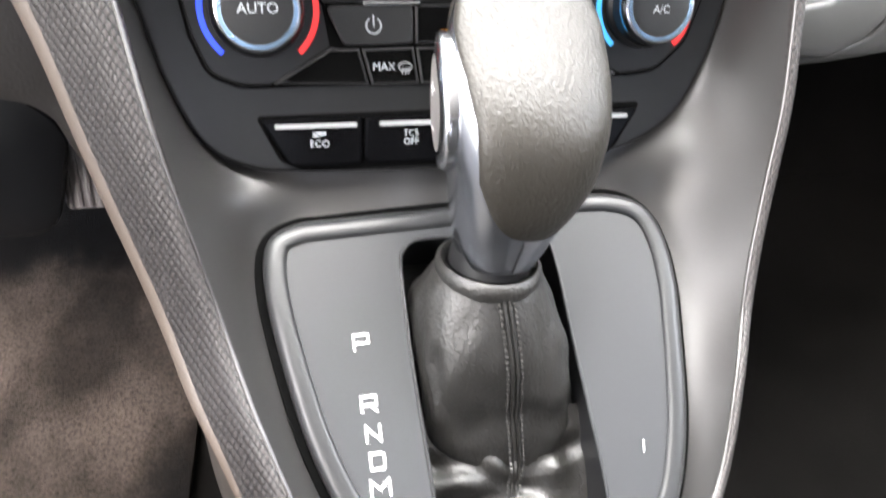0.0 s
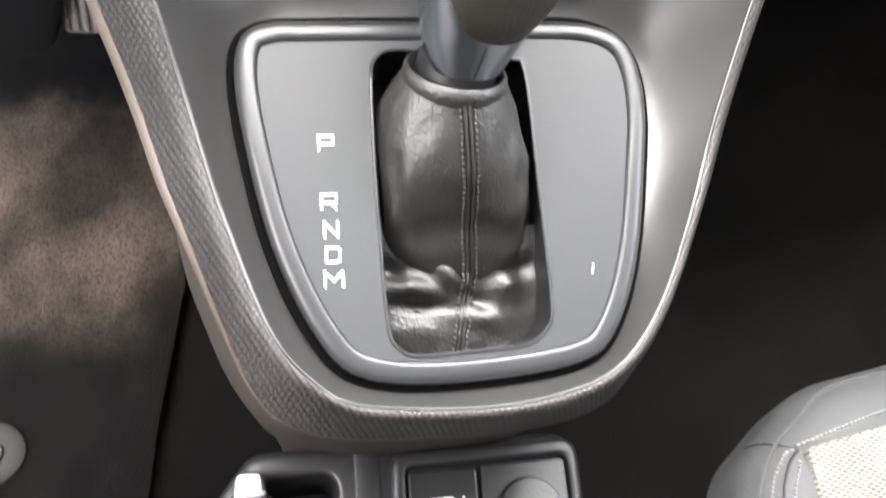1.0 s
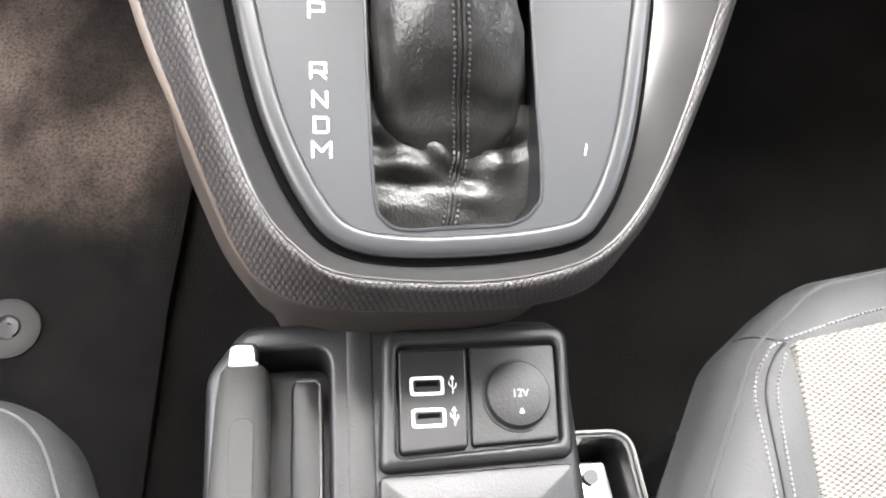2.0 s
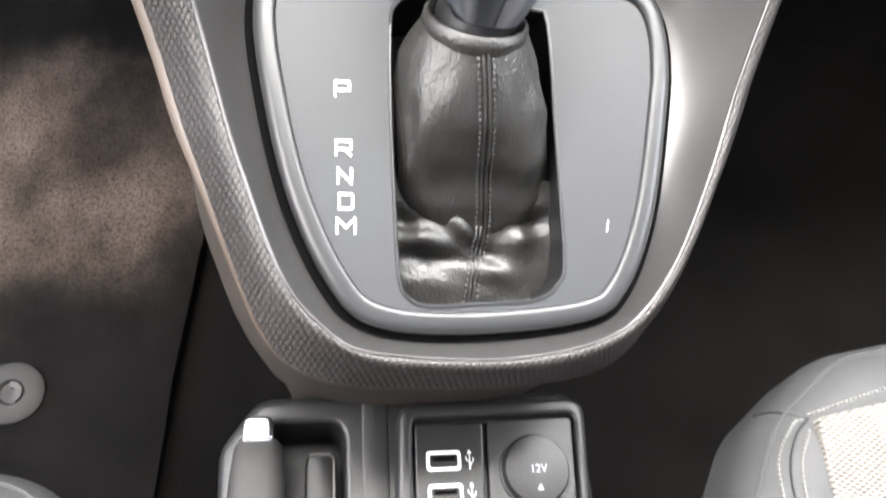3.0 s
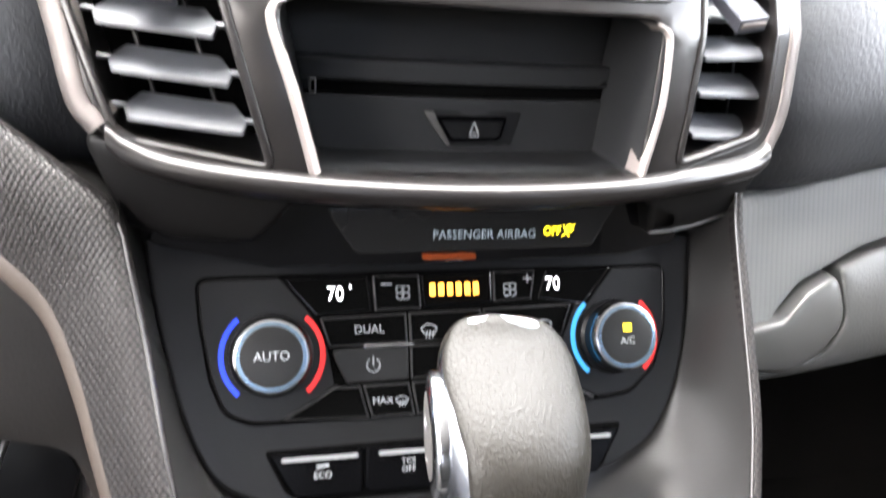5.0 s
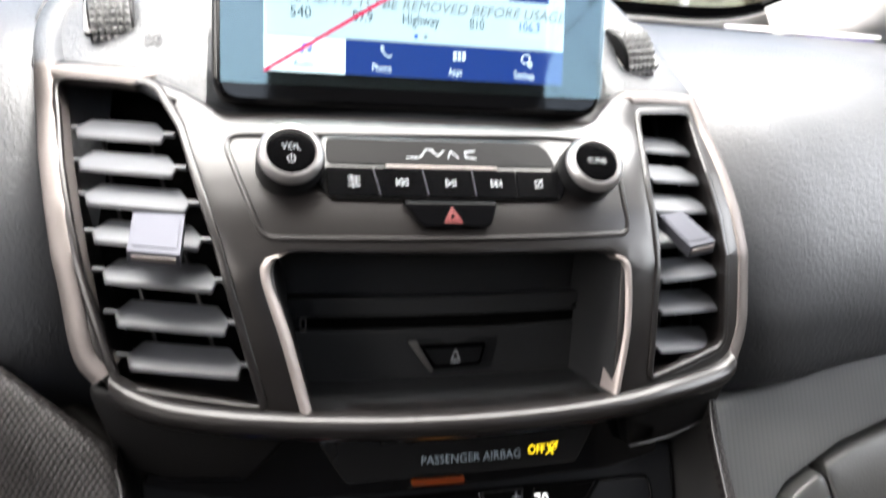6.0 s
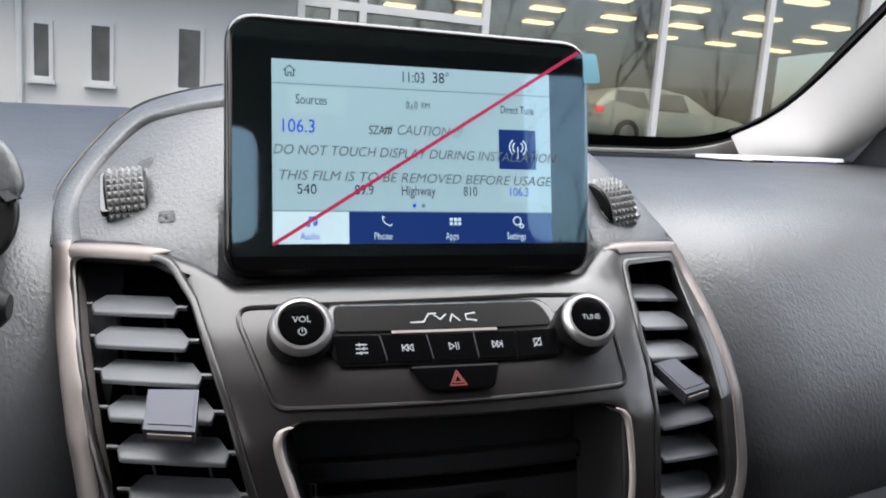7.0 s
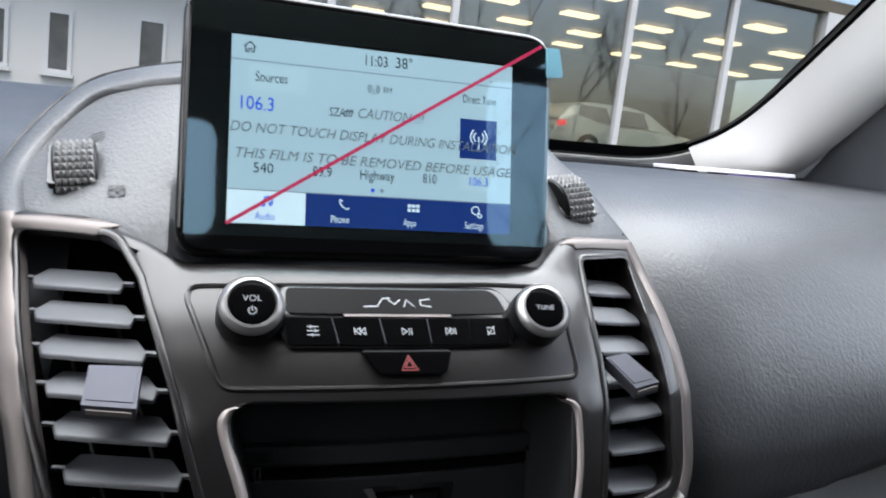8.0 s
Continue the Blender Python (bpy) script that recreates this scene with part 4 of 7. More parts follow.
def radio_knob(u, v, word):
    k = part("knob", lathe([(0.0160, -0.002), (0.0158, 0.0115), (0.0150, 0.0140)], on_knob(u, v), 0, 0), M_BLACK, radio)
    part("ring", lathe([(0.0151, 0.0125), (0.0154, 0.0138), (0.0149, 0.0157), (0.0130, 0.0176), (0.0116, 0.0178), (0.0110, 0.0165)], on_knob(u, v), 0, 0), M_SILVER, k, "bright satin metal ring")
    part("cap", lathe([(0.0112, 0.0150), (0.0109, 0.0168), (0.0090, 0.0173), (0.004, 0.0173)], on_knob(u, v), 0, 0), M_BUTTON, k)
    lettering(word, on_knob(u, v), 0, 0.0020 if word == "VOL" else 0.0, 0.0046 if word == "VOL" else 0.0040, 0.01755, M_ICON, k)
    if word == "VOL":
        bars([ring_pts(0, -0.0042, 0.0018, 120, 420, 12), [(0, -0.0042), (0, -0.0020)]], on_knob(u, v), 0.0005, 0.01755, M_ICON, k)


def on_knob(u, v):
    """A flat face for a knob seated at (u, v), leaning as the dash does there."""
    o = on_dash(u, v, 0.003)
    up = (on_dash(u, v + 0.012) - on_dash(u, v - 0.012)).normalized()
    up = (up + Vector((0, 0, 0.35))).normalized()
    ac = Vector((1, 0, 0))
    nr = ac.cross(up).normalized()
    return lambda a, b, h: o + ac * a * 0.9 + up * b * 0.9 + nr * h * 0.9


radio_knob(-0.0665, 0.6485, "VOL")
radio_knob(0.0690, 0.6475, "TUNE")

# lower chin under the bezel, with the lamp strip let into it
chin = rpoly([(u * MM, v * MM, r * MM) for u, v, r in [(-150, 560, 5), (-141, 535, 12), (-137, 520, 5), (-118, 515.5, 20), (-85, 517.5, 4), (-76, 528, 4), (-70, 537, 5), (-60, 538.5, 10), (76, 538.5, 10), (88, 536.5, 4), (92, 520, 2), (118, 520.5, 20), (141, 524.5, 4), (147, 532, 10), (160, 558, 5), (100, 548, 5), (0, 547, 5), (-100, 549, 5)]])
# the chin's shade is in its material, a darker copy of the bezel's
part("chin", plate(chin, on_dash, 0.001, -0.05, r=0.0028, step=0.010, seg=4), M_CHIN, dash, "satin underside of the bezel, darkened in colour for its shade")
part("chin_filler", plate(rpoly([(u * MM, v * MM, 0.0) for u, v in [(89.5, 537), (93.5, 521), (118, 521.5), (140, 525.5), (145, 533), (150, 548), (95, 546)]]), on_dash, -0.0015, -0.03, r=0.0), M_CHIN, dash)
part("chin_edge", tube([on_dash(u, v, 0.0) for u, v in mm([(93, 520.3), (105, 519.8), (118, 520.6), (130, 522.4), (140, 524.6)])], 0.0006, 6), M_GREYPLASTIC, dash, "thin pale lower edge")
LIP = smooth_line(mm([(-138, 560), (-130, 554.5), (-112, 549.5), (-72, 546.5), (0, 545), (72, 546), (104, 548.5), (138, 551.5), (149, 556.5)]), 10)
rows = []
for k in range(9):
    a = math.pi * k / 8
    rows.append([on_dash(float(q[0]), float(q[1]) + 0.0062 * math.cos(a), 0.0015 + 0.0095 * math.sin(a) ** 0.8) for q in LIP])
part("lower_lip", loft(rows), M_BEZEL, bez, "rounded lower lip of the bezel", smooth=60)


def on_strip(u, v, h=0.0):
    return Vector((u, -0.046 - h + 0.25 * (u - 0.01) ** 2 + (v - 0.52) * 0.12, v))


lamp = thing("airbag_lamp_panel", (0.01, -0.046, 0.507), "gloss black strip with lit passenger airbag warning", "warning lamp panel")
part("cover", plate(rpoly([(-0.100, 0.545, 0), (0.115, 0.545, 0), (0.112, 0.512, 0.004), (0.085, 0.5065, 0.02), (0.0, 0.5045, 0.06), (-0.078, 0.5035, 0.02), (-0.130, 0.514, 0.004)]), on_strip, -0.002, -0.026, r=0.0006, step=0.01), M_GLOSS, lamp)
part("lens", plate(rpoly([(-0.0555, 0.5300, 0.002), (0.0790, 0.5330, 0.002), (0.0675, 0.5120, 0.004), (-0.0425, 0.5100, 0.004)]), on_strip, 0.0, -0.012, r=0.0008, step=0.01), M_LENS, lamp, "smoked grey lens")
lettering("PASSENGER AIRBAG", on_strip, 0.0150, 0.5185, 0.0058, 0.0004, M_TELLTALE, lamp, span=0.0474)
lettering("OFF", on_strip, 0.0468, 0.5197, 0.0060, 0.0004, M_YELLOW, lamp, span=0.0085, bold=0.010)
bars([[(0.0522, 0.5222), (0.0534, 0.5197), (0.0552, 0.5172)], ring_pts(0.0552, 0.5208, 0.0017, 0, 360, 10), [(0.0518, 0.5172), (0.0574, 0.5226)]], on_strip, 0.0006, 0.0004, M_YELLOW, lamp)
part("marker", plate(rect(-0.0130, 0.5072, 0.0115, 0.5098, 0.001), on_strip, 0.0003, -0.010), M_ORANGE, lamp, "dim orange lamp slit")


# ---- touchscreen ----
scr = thing("touchscreen", on_screen(0, -0.017), "upright black touchscreen showing a radio page under a protective film", "touchscreen")
S_OUT = rpoly([(-0.0995, -0.0165, 0.014), (0.0895, -0.0155, 0.014), (0.0915, 0.1095, 0.016), (-0.0985, 0.1125, 0.016)], 8)
part("housing", plate(S_OUT, on_screen, 0.001, -0.022, r=0.004, seg=4), M_GLOSS, scr)
part("glass", plate(inset(S_OUT, 0.003), on_screen, 0.0022, 0.0, r=0.0008, seg=2), M_GLOSS, scr)
U0, U1, V0, V1 = -0.0768, 0.0668, 0.0, 0.0893
page = patch(rect(U0, V0, U1, V1), on_screen, 0.00235, M_UI, scr, "display", "lit pale blue radio page")
patch(rect(U0, V0, U0 + 0.0365, 0.0157), on_screen, 0.0024, M_UIWHITE, page, "tab")
patch(rect(U0 + 0.0365, V0, U1, 0.0157), on_screen, 0.0024, M_NAVY, page, "tab_bar")
patch(rect(0.0380, 0.0385, 0.0585, 0.0592), on_screen, 0.0024, M_NAVY, page, "station_tile")
for v in (0.0773, 0.0157):
    patch(rect(U0, v, U1, v + 0.0005), on_screen, 0.00245, M_UILINE, page, "rule")
for u0, v0, u1, v1 in ((-0.0690, 0.0635, -0.0410, 0.0758), (0.0385, 0.0215, 0.0590, 0.0320)):
    patch(rect(u0, v0, u1, v1), on_screen, 0.00242, M_UISOFT, page, "soft_key")


def ui(text, u, v, size, m, **k):
    lettering(text, on_screen, u, v, size, 0.0025, m, page, **k)


ui("11:03", -0.0073, 0.0836, 0.0078, M_UIDARK, span=0.0113)
ui("38\u00b0", 0.0073, 0.0840, 0.0078, M_UIDARK, span=0.0085)
ui("Sources", -0.0580, 0.0699, 0.0068, M_UIDARK, span=0.0150)
ui("FM", -0.0009, 0.0695, 0.0042, M_UIDARK, span=0.0042)
ui("Direct Tune", 0.0484, 0.0694, 0.0060, M_UIDARK, span=0.0183)
ui("106.3", -0.0647, 0.0568, 0.0092, M_UIBLUE, span=0.0153)
for u, w, sp in ((-0.0606, "540", 0.0093), (-0.0326, "89.9", 0.0093), (-0.0053, "Highway", 0.0175), (0.0221, "810", 0.0072)):
    ui(w, u, 0.0263, 0.0070, M_UIDARK, span=sp)
ui("106.3", 0.0485, 0.0265, 0.0064, M_UIBLUE, span=0.0102)
for u, w, m, sp in ((-0.0592, "Audio", M_UIBLUE, 0.0093), (-0.0234, "Phone", M_UIWHITE, 0.0090), (0.0121, "Apps", M_UIWHITE, 0.0068), (0.0468, "Settings", M_UIWHITE, 0.0105)):
    ui(w, u, 0.0036, 0.0052, m, span=sp)
I = 0.0026
bars([[(a - 0.0011, b - 0.0029) for a, b in st] for st in ([(-0.0700, 0.0868), (-0.0673, 0.0892), (-0.0646, 0.0868)], [(-0.0692, 0.0874), (-0.0692, 0.0842), (-0.0680, 0.0842), (-0.0680, 0.0858), (-0.0666, 0.0858), (-0.0666, 0.0842), (-0.0654, 0.0842), (-0.0654, 0.0874)])], on_screen, 0.0005, I, M_UIDARK, page)
bars([ring_pts(-0.0081, 0.0697, 0.0017, -50, 50, 5), ring_pts(-0.0081, 0.0697, 0.0028, -50, 50, 5), ring_pts(-0.0081, 0.0697, 0.0017, 130, 230, 5), ring_pts(-0.0081, 0.0697, 0.0028, 130, 230, 5), [(-0.0081, 0.0697), (-0.0081, 0.0670)]], on_screen, 0.0004, I, M_UIDARK, page)
bars([ring_pts(0.0484, 0.0500, 0.0028, -50, 50, 5), ring_pts(0.0484, 0.0500, 0.0046, -50, 50, 5), ring_pts(0.0484, 0.0500, 0.0028, 130, 230, 5), ring_pts(0.0484, 0.0500, 0.0046, 130, 230, 5), [(0.0484, 0.0500), (0.0484, 0.0440)]], on_screen, 0.0007, I, M_UIWHITE, page)
bars([[(-0.0595, 0.0092), (-0.0595, 0.0128), (-0.0560, 0.0132), (-0.0560, 0.0098)], ring_pts(-0.0602, 0.0092, 0.0007, 0, 360, 8), ring_pts(-0.0567, 0.0097, 0.0007, 0, 360, 8)], on_screen, 0.0007, I, M_UIBLUE, page)
bars([[(-0.0237, 0.0135), (-0.0236, 0.0118), (-0.0222, 0.0100), (-0.0200, 0.0088), (-0.0190, 0.0096)], [(-0.0237, 0.0135), (-0.0225, 0.0130)]], on_screen, 0.0006, I, M_UIWHITE, page)
for a in range(3):
    for b in range(2):
        patch(rect(0.0108 + a * 0.0022, 0.0092 + b * 0.0022, 0.0125 + a * 0.0022, 0.0109 + b * 0.0022, 0.0003), on_screen, I, M_UIWHITE, page, "app_dot")
bars([ring_pts(0.0473, 0.0116, 0.0021, 0, 360, 14), ring_pts(0.0497, 0.0090, 0.0010, 0, 360, 10)], on_screen, 0.0006, I, M_UIWHITE, page)
patch(circle(-0.0074, 0.0190, 0.0010, 12), on_screen, I, M_UIBLUE, page, "page_dot")
patch(circle(-0.0028, 0.0190, 0.0010, 12), on_screen, I, M_UILINE, page, "page_dot")
lettering("SZA", on_screen, -0.0262, 0.0562, 0.0062, I, M_UIDARK, page, span=0.0080, shear=0.1)
bars([[(-0.0218 + a * MM, 0.0548), (-0.0209 + a * MM, 0.0582)] for a in (0, 1.4, 2.6)] + [[(-0.0222, 0.0572), (-0.0186, 0.0575)]], on_screen, 0.0006, I, M_UIDARK, page, "station_bars")
bars([[(0.0545, 0.0800 + a * 0.0022), (0.0546, 0.0801 + a * 0.0022)] for a in range(3)], on_screen, 0.0006, I, M_UIDARK, page)
film = part("film", plate(rpoly([(-0.0955, V0 - 0.006, 0.001), (0.0880, V0 - 0.006, 0.001), (0.0890, 0.104, 0.001), (-0.0950, 0.107, 0.001)]), on_screen, 0.0031, None), M_FILM, scr, "clear protective film printed with a warning")
for w, u0, u1, v, sz in (("CAUTION !!!", -0.0163, 0.0175, 0.0565, 0.0072), ("DO NOT TOUCH DISPLAY DURING INSTALLATION", -0.0769, 0.0691, 0.0448, 0.0069), ("THIS FILM IS TO BE REMOVED BEFORE USAGE", -0.0745, 0.0660, 0.0325, 0.0069)):
    lettering(w, on_screen, (u0 + u1) / 2, v, sz, 0.0032, M_FILMINK, film, shear=0.25, span=u1 - u0, turn=-0.4)
bars([[(U0 + 0.0005, 0.0000), (0.0830, 0.1018)]], on_screen, 0.0017, 0.0033, M_FILMRED, film, "red_stripe")
part("pull_tab", plate(rpoly([(0.0865, 0.0855, 0.001), (0.0952, 0.0855, 0.002), (0.0932, 0.1015, 0.002), (0.0862, 0.1015, 0.001)]), lambda u, v, h: on_screen(u, v, h + 0.4 * max(0, u - 0.09)), 0.0040, 0.0034), M_TABFILM, film, "pale blue pull tab")

air_wheel(-0.1490, 0.7105, 10)
air_wheel(0.1245, 0.7085, 12)
bars([[(-0.1450, 0.7350), (-0.1385, 0.7375)], [(-0.1450, 0.7335), (-0.1380, 0.7360)], [(-0.1445, 0.7322), (-0.1380, 0.7345)]], on_dash, 0.0008, 0.0003, M_BLACK, dash)
bars([[(-0.1315, 0.7020), (-0.1245, 0.7025), (-0.1245, 0.7070), (-0.1315, 0.7065), (-0.1315, 0.7020)], [(-0.1315, 0.7020), (-0.1245, 0.7070)], [(-0.1315, 0.7065), (-0.1245, 0.7025)]], on_dash, 0.0007, 0.0003, M_BLACK, dash)

# ---- climate panel ----
hv = thing("climate_panel", on_ramp(0, 0.012), "black climate control panel with two chrome-ringed dials and keys", "climate controls")
FASCIA = [(float(a), float(b)) for a, b in smooth_line(mm([(-131.5, 129), (-127.8, 101), (-122.6, 77), (-116, 52.5), (-107, 31), (-97.5, 20), (-85, 14.4), (-73, 12.4), (-24, 10.8), (30, 11), (58, 12.4), (82, 17), (102.5, 28.5), (115, 47.5), (123.5, 73), (128.4, 104), (131.6, 129)]), 5)]
part("fascia", plate(FASCIA, on_ramp, 0.003, -0.004, r=0.0015, step=0.012), M_HVAC, hv)
DECK = rpoly([(u * MM, v * MM, r * MM) for u, v, r in [(-109.6, 110.6, 5), (114.6, 112.3, 5), (112.4, 82, 30), (105.5, 63, 14), (92, 51.2, 12), (80, 49.7, 8), (-87, 47.6, 10), (-98.5, 52.5, 10), (-104, 67, 14), (-108, 91, 30)]])
# near-black beds paint the shaded grooves round the deck and keys
part("deck_groove", plate(inset(DECK, -0.0013), on_ramp, 0.0033, None), M_SHADE, hv)
part("key_bed", plate(rpoly([(u * MM, v * MM, 0.0006) for u, v in [(-76.5, 47.3), (-51.5, 62.2), (-54, 78), (-60.5, 92.8), (-75.5, 111.2), (88, 113.0), (71, 93.2), (66, 95.2), (59, 79.6), (50.5, 62.8), (76, 49.5), (70, 47.6)]]), on_ramp, 0.00435, None), M_SHADE, hv)
part("deck", plate(inset(DECK, 0.0002), on_ramp, 0.0042, 0.002, r=0.0008, step=0.014), M_HVAC, hv)
part("deck_line", tube([on_ramp(u, v, 0.0036) for u, v in dense(DECK, 0.008)] + [on_ramp(*DECK[0], 0.0036)], 0.0003, 5), M_BLACK, hv)


def hkey(pts, r=0.001, material=None, h=0.0052, name="key", step=0.0):
    return part(name, plate(inset(rpoly([(u * MM, v * MM, r) for u, v in pts]), 0.00012), on_ramp, h, 0.003, r=0.0009, step=step), material or M_KEY, hv)


dl = hkey([(-74, 110.5), (-35, 111), (-33.5, 94.5), (-59, 93)], material=M_GLOSS, h=0.0046, name="display_window")
dr = hkey([(51, 111.8), (86, 112.4), (70, 94), (46, 97.5)], material=M_GLOSS, h=0.0046, name="display_window")
lettering("70", on_ramp, -0.0500, 0.1025, 0.0092, 0.0049, M_DIGIT, dl, squash=0.85)
lettering("70", on_ramp, 0.0545, 0.1045, 0.0092, 0.0049, M_DIGIT, dr, squash=0.85)
bars([[(-0.0432, 0.1052), (-0.0432, 0.1062)]], on_ramp, 0.0009, 0.0049, M_DIGIT, dl, "degree_mark")
kf = hkey([(-33.3, 110.8), (-11.2, 110.8), (-10.4, 94.8), (-32.6, 94.3)])
kd = hkey([(-10.7, 110.8), (23.6, 111.4), (23.6, 96.4), (-9.9, 94.9)], material=M_GLOSS)
kp = hkey([(24.1, 111.4), (46, 111.8), (43.5, 97.5), (24.1, 96.5)])
for i in range(6):
    u = -0.0052 + i * 0.0042
    part("fan_bar", plate(rect(u - 0.0013, 0.1005, u + 0.0013, 0.1065, 0.0008), on_ramp, 0.0056, 0.005), M_AMBER, kd)
bars([[(-0.0290, 0.1065), (-0.0245, 0.1065)]], on_ramp, 0.0007, 0.0054, M_ICON, kf)
bars([[(0.0395, 0.1075), (0.0435, 0.1075)], [(0.0415, 0.1055), (0.0415, 0.1095)]], on_ramp, 0.0006, 0.0054, M_ICON, kp)
for u, k in ((-0.0192, kf), (0.0325, kp)):
    bars([ring_pts(u + 0.0021 * math.cos(a), 0.1025 + 0.0021 * math.sin(a), 0.0016, 0, 360, 10) for a in (0.8, 2.37, 3.94, 5.5)], on_ramp, 0.0004, 0.0054, M_ICON, k)
# second row: paired rockers either side of the middle
pl = hkey([(-57.5, 92.3), (-17.9, 93.4), (-17.4, 79.2), (-53.5, 78.6)])
pw = hkey([(-53.2, 78.0), (-17.4, 78.6), (-17.4, 62.8), (-46, 62.3)], r=0.003)
hkey([(-17.0, 93.4), (18, 94), (18, 79.4), (-16.8, 79.2)])
hkey([(-16.8, 78.6), (18, 78.9), (18, 63.2), (-17.0, 62.8)])
hkey([(18.6, 94.0), (64, 95.2), (58, 79.8), (18.6, 79.4)])
hkey([(18.6, 78.9), (57.7, 79.3), (50, 63.3), (18.6, 63.2)], r=0.003)
lettering("DUAL", on_ramp, -0.0352, 0.0862, 0.0053, 0.0054, M_ICON, pl)
bars([ring_pts(-0.0338, 0.0702, 0.0030, 125, 415, 16), [(-0.0338, 0.0702), (-0.0338, 0.0740)]], on_ramp, 0.0006, 0.0054, M_ICON, pw)
part("chrome_bar", plate(rect(-0.0378, 0.0776, -0.0148, 0.0796, 0.0006), on_ramp, 0.0064, 0.003, r=0.0006), M_CHROME, hv)
for u in (-0.0075, 0.0490):
    bars([ring_pts(u, 0.0830, 0.0045, 35, 145, 8) + [(u - 0.0024, 0.0832), (u + 0.0024, 0.0832), (u + 0.0037, 0.0856)]] + [[(u + d, 0.0815), (u + d + 0.0005, 0.0845)] for d in (-0.0015, 0, 0.0015)], on_ramp, 0.0005, 0.0054, M_ICON, hv)
# third row
hkey([(-75.5, 47.9), (-51, 62), (-47.5, 61.5), (-39.8, 61.6), (-36.0, 46.8)], r=0.0008)
mx = hkey([(-39.0, 61.6), (-17.4, 62), (-15.2, 47), (-35.2, 46.8)])
hkey([(-16.8, 62), (18, 62.4), (18, 47.4), (-14.6, 47)])
hkey([(18.6, 62.4), (49.5, 62.5), (74, 49.5), (70, 48.2), (18.6, 47.4)], r=0.0008)
lettering("MAX", on_ramp, -0.0300, 0.0541, 0.0044, 0.0054, M_ICON, mx)
u = -0.0212
bars([ring_pts(u, 0.0522, 0.0036, 35, 145, 8) + [(u - 0.0018, 0.0526), (u + 0.0018, 0.0526), (u + 0.0030, 0.0543)]] + [[(u + d, 0.0512), (u + d + 0.0004, 0.0537)] for d in (-0.0012, 0, 0.0012)], on_ramp, 0.0004, 0.0054, M_ICON, mx)
# lowest row of switches
part("switch_well", plate(rpoly([(-0.0825, 0.0355, 0.002), (0.0870, 0.0370, 0.002), (0.0750, 0.0160, 0.008), (0.060, 0.0130, 0.004), (-0.064, 0.0125, 0.006), (-0.0735, 0.0165, 0.006)]), on_ramp, 0.0033, None), M_SHADE, hv)
for a, b, c, d in ((-81, -39.3, -40.2, -70), (-38.5, 1.5, 1.5, -39.6), (2.3, 42, 42, 2.3), (42.8, 85.5, 72, 42.8)):
    k = part("switch", plate(rpoly([(a * MM, 0.0343, 0.0015), (b * MM, 0.0347, 0.0015), (c * MM, 0.0145, 0.003), (d * MM, 0.0145, 0.005)]), on_ramp, 0.0058, 0.003, r=0.0012), M_BUTTON, hv)
    lo, hi = (a + 6, b - 2.6) if a < 0 else (a + 2.6, b - 6)
    part("light_bar", plate(rect(lo * MM, 0.0304, hi * MM, 0.0322, 0.0004), on_ramp, 0.0062, 0.005), M_BAR, k, "pale bar along the switch")
    mid = (lo + hi) / 2 * MM + 0.001
    if a == -81:
        lettering("ECO", on_ramp, mid, 0.0238, 0.0040, 0.0061, M_ICON, k)
        bars([[(mid - 0.0025, 0.0270), (mid + 0.0025, 0.0278)], [(mid - 0.0025, 0.0282), (mid + 0.0025, 0.0284)]], on_ramp, 0.0006, 0.0061, M_ICON, k)
    elif a == -38.5:
        lettering("TCS", on_ramp, mid - 0.0035, 0.0270, 0.0037, 0.0061, M_ICON, k)
        lettering("OFF", on_ramp, mid - 0.0035, 0.0235, 0.0038, 0.0061, M_ICON, k)


def climate_dial(u, v, word, red_first):
    d = part("dial", lathe([(0.0182, 0.004), (0.0180, 0.0062), (0.0166, 0.0075), (0.0160, 0.0145)], on_ramp, u, v), M_BLACK, hv)
    part("ring", lathe([(0.0160, 0.0120), (0.0166, 0.0135), (0.0165, 0.0165), (0.0156, 0.0182), (0.0146, 0.0186)], on_ramp, u, v), M_CHROME, d, "bright chrome ring")
    part("inner_ring", lathe([(0.0150, 0.0176), (0.0146, 0.0188), (0.0133, 0.0190), (0.0130, 0.0180)], on_ramp, u, v), M_BLUEMETAL, d, "satin blue inner ring")
    part("cap", lathe([(0.0132, 0.0176), (0.0130, 0.0186), (0.0110, 0.0190), (0.004, 0.0190)], on_ramp, u, v), M_KEY, d)
    lettering(word, on_ramp, u, v if word == "AUTO" else v - 0.002, 0.0054 if word == "AUTO" else 0.0046, 0.01935, M_ICON, d)
    if word != "AUTO":
        part("lamp", plate(rect(u - 0.0020, v + 0.0025, u + 0.0022, v + 0.0060, 0.0004), on_ramp, 0.0194, 0.019), M_YELLOW, d)
    for a0, a1, m in ((132, 228, M_BLUE if red_first else M_SKYBLUE), (-48, 48, M_RED)):
        part("arc", plate(arc_band(u + 0.0005, v, 0.0208, 0.0230, a0, a1), on_ramp, 0.0046, 0.004), m, hv, "coloured temperature arc")


climate_dial(-0.0785, 0.0765, "AUTO", True)
climate_dial(0.0850, 0.0782, "A/C", False)


# ---- centre console: rim, bowl, selector panel ----
con = thing("centre_console", (0.005, -0.15, 0.0), "grey console sweeping from dash with a knurled rim", "centre console")
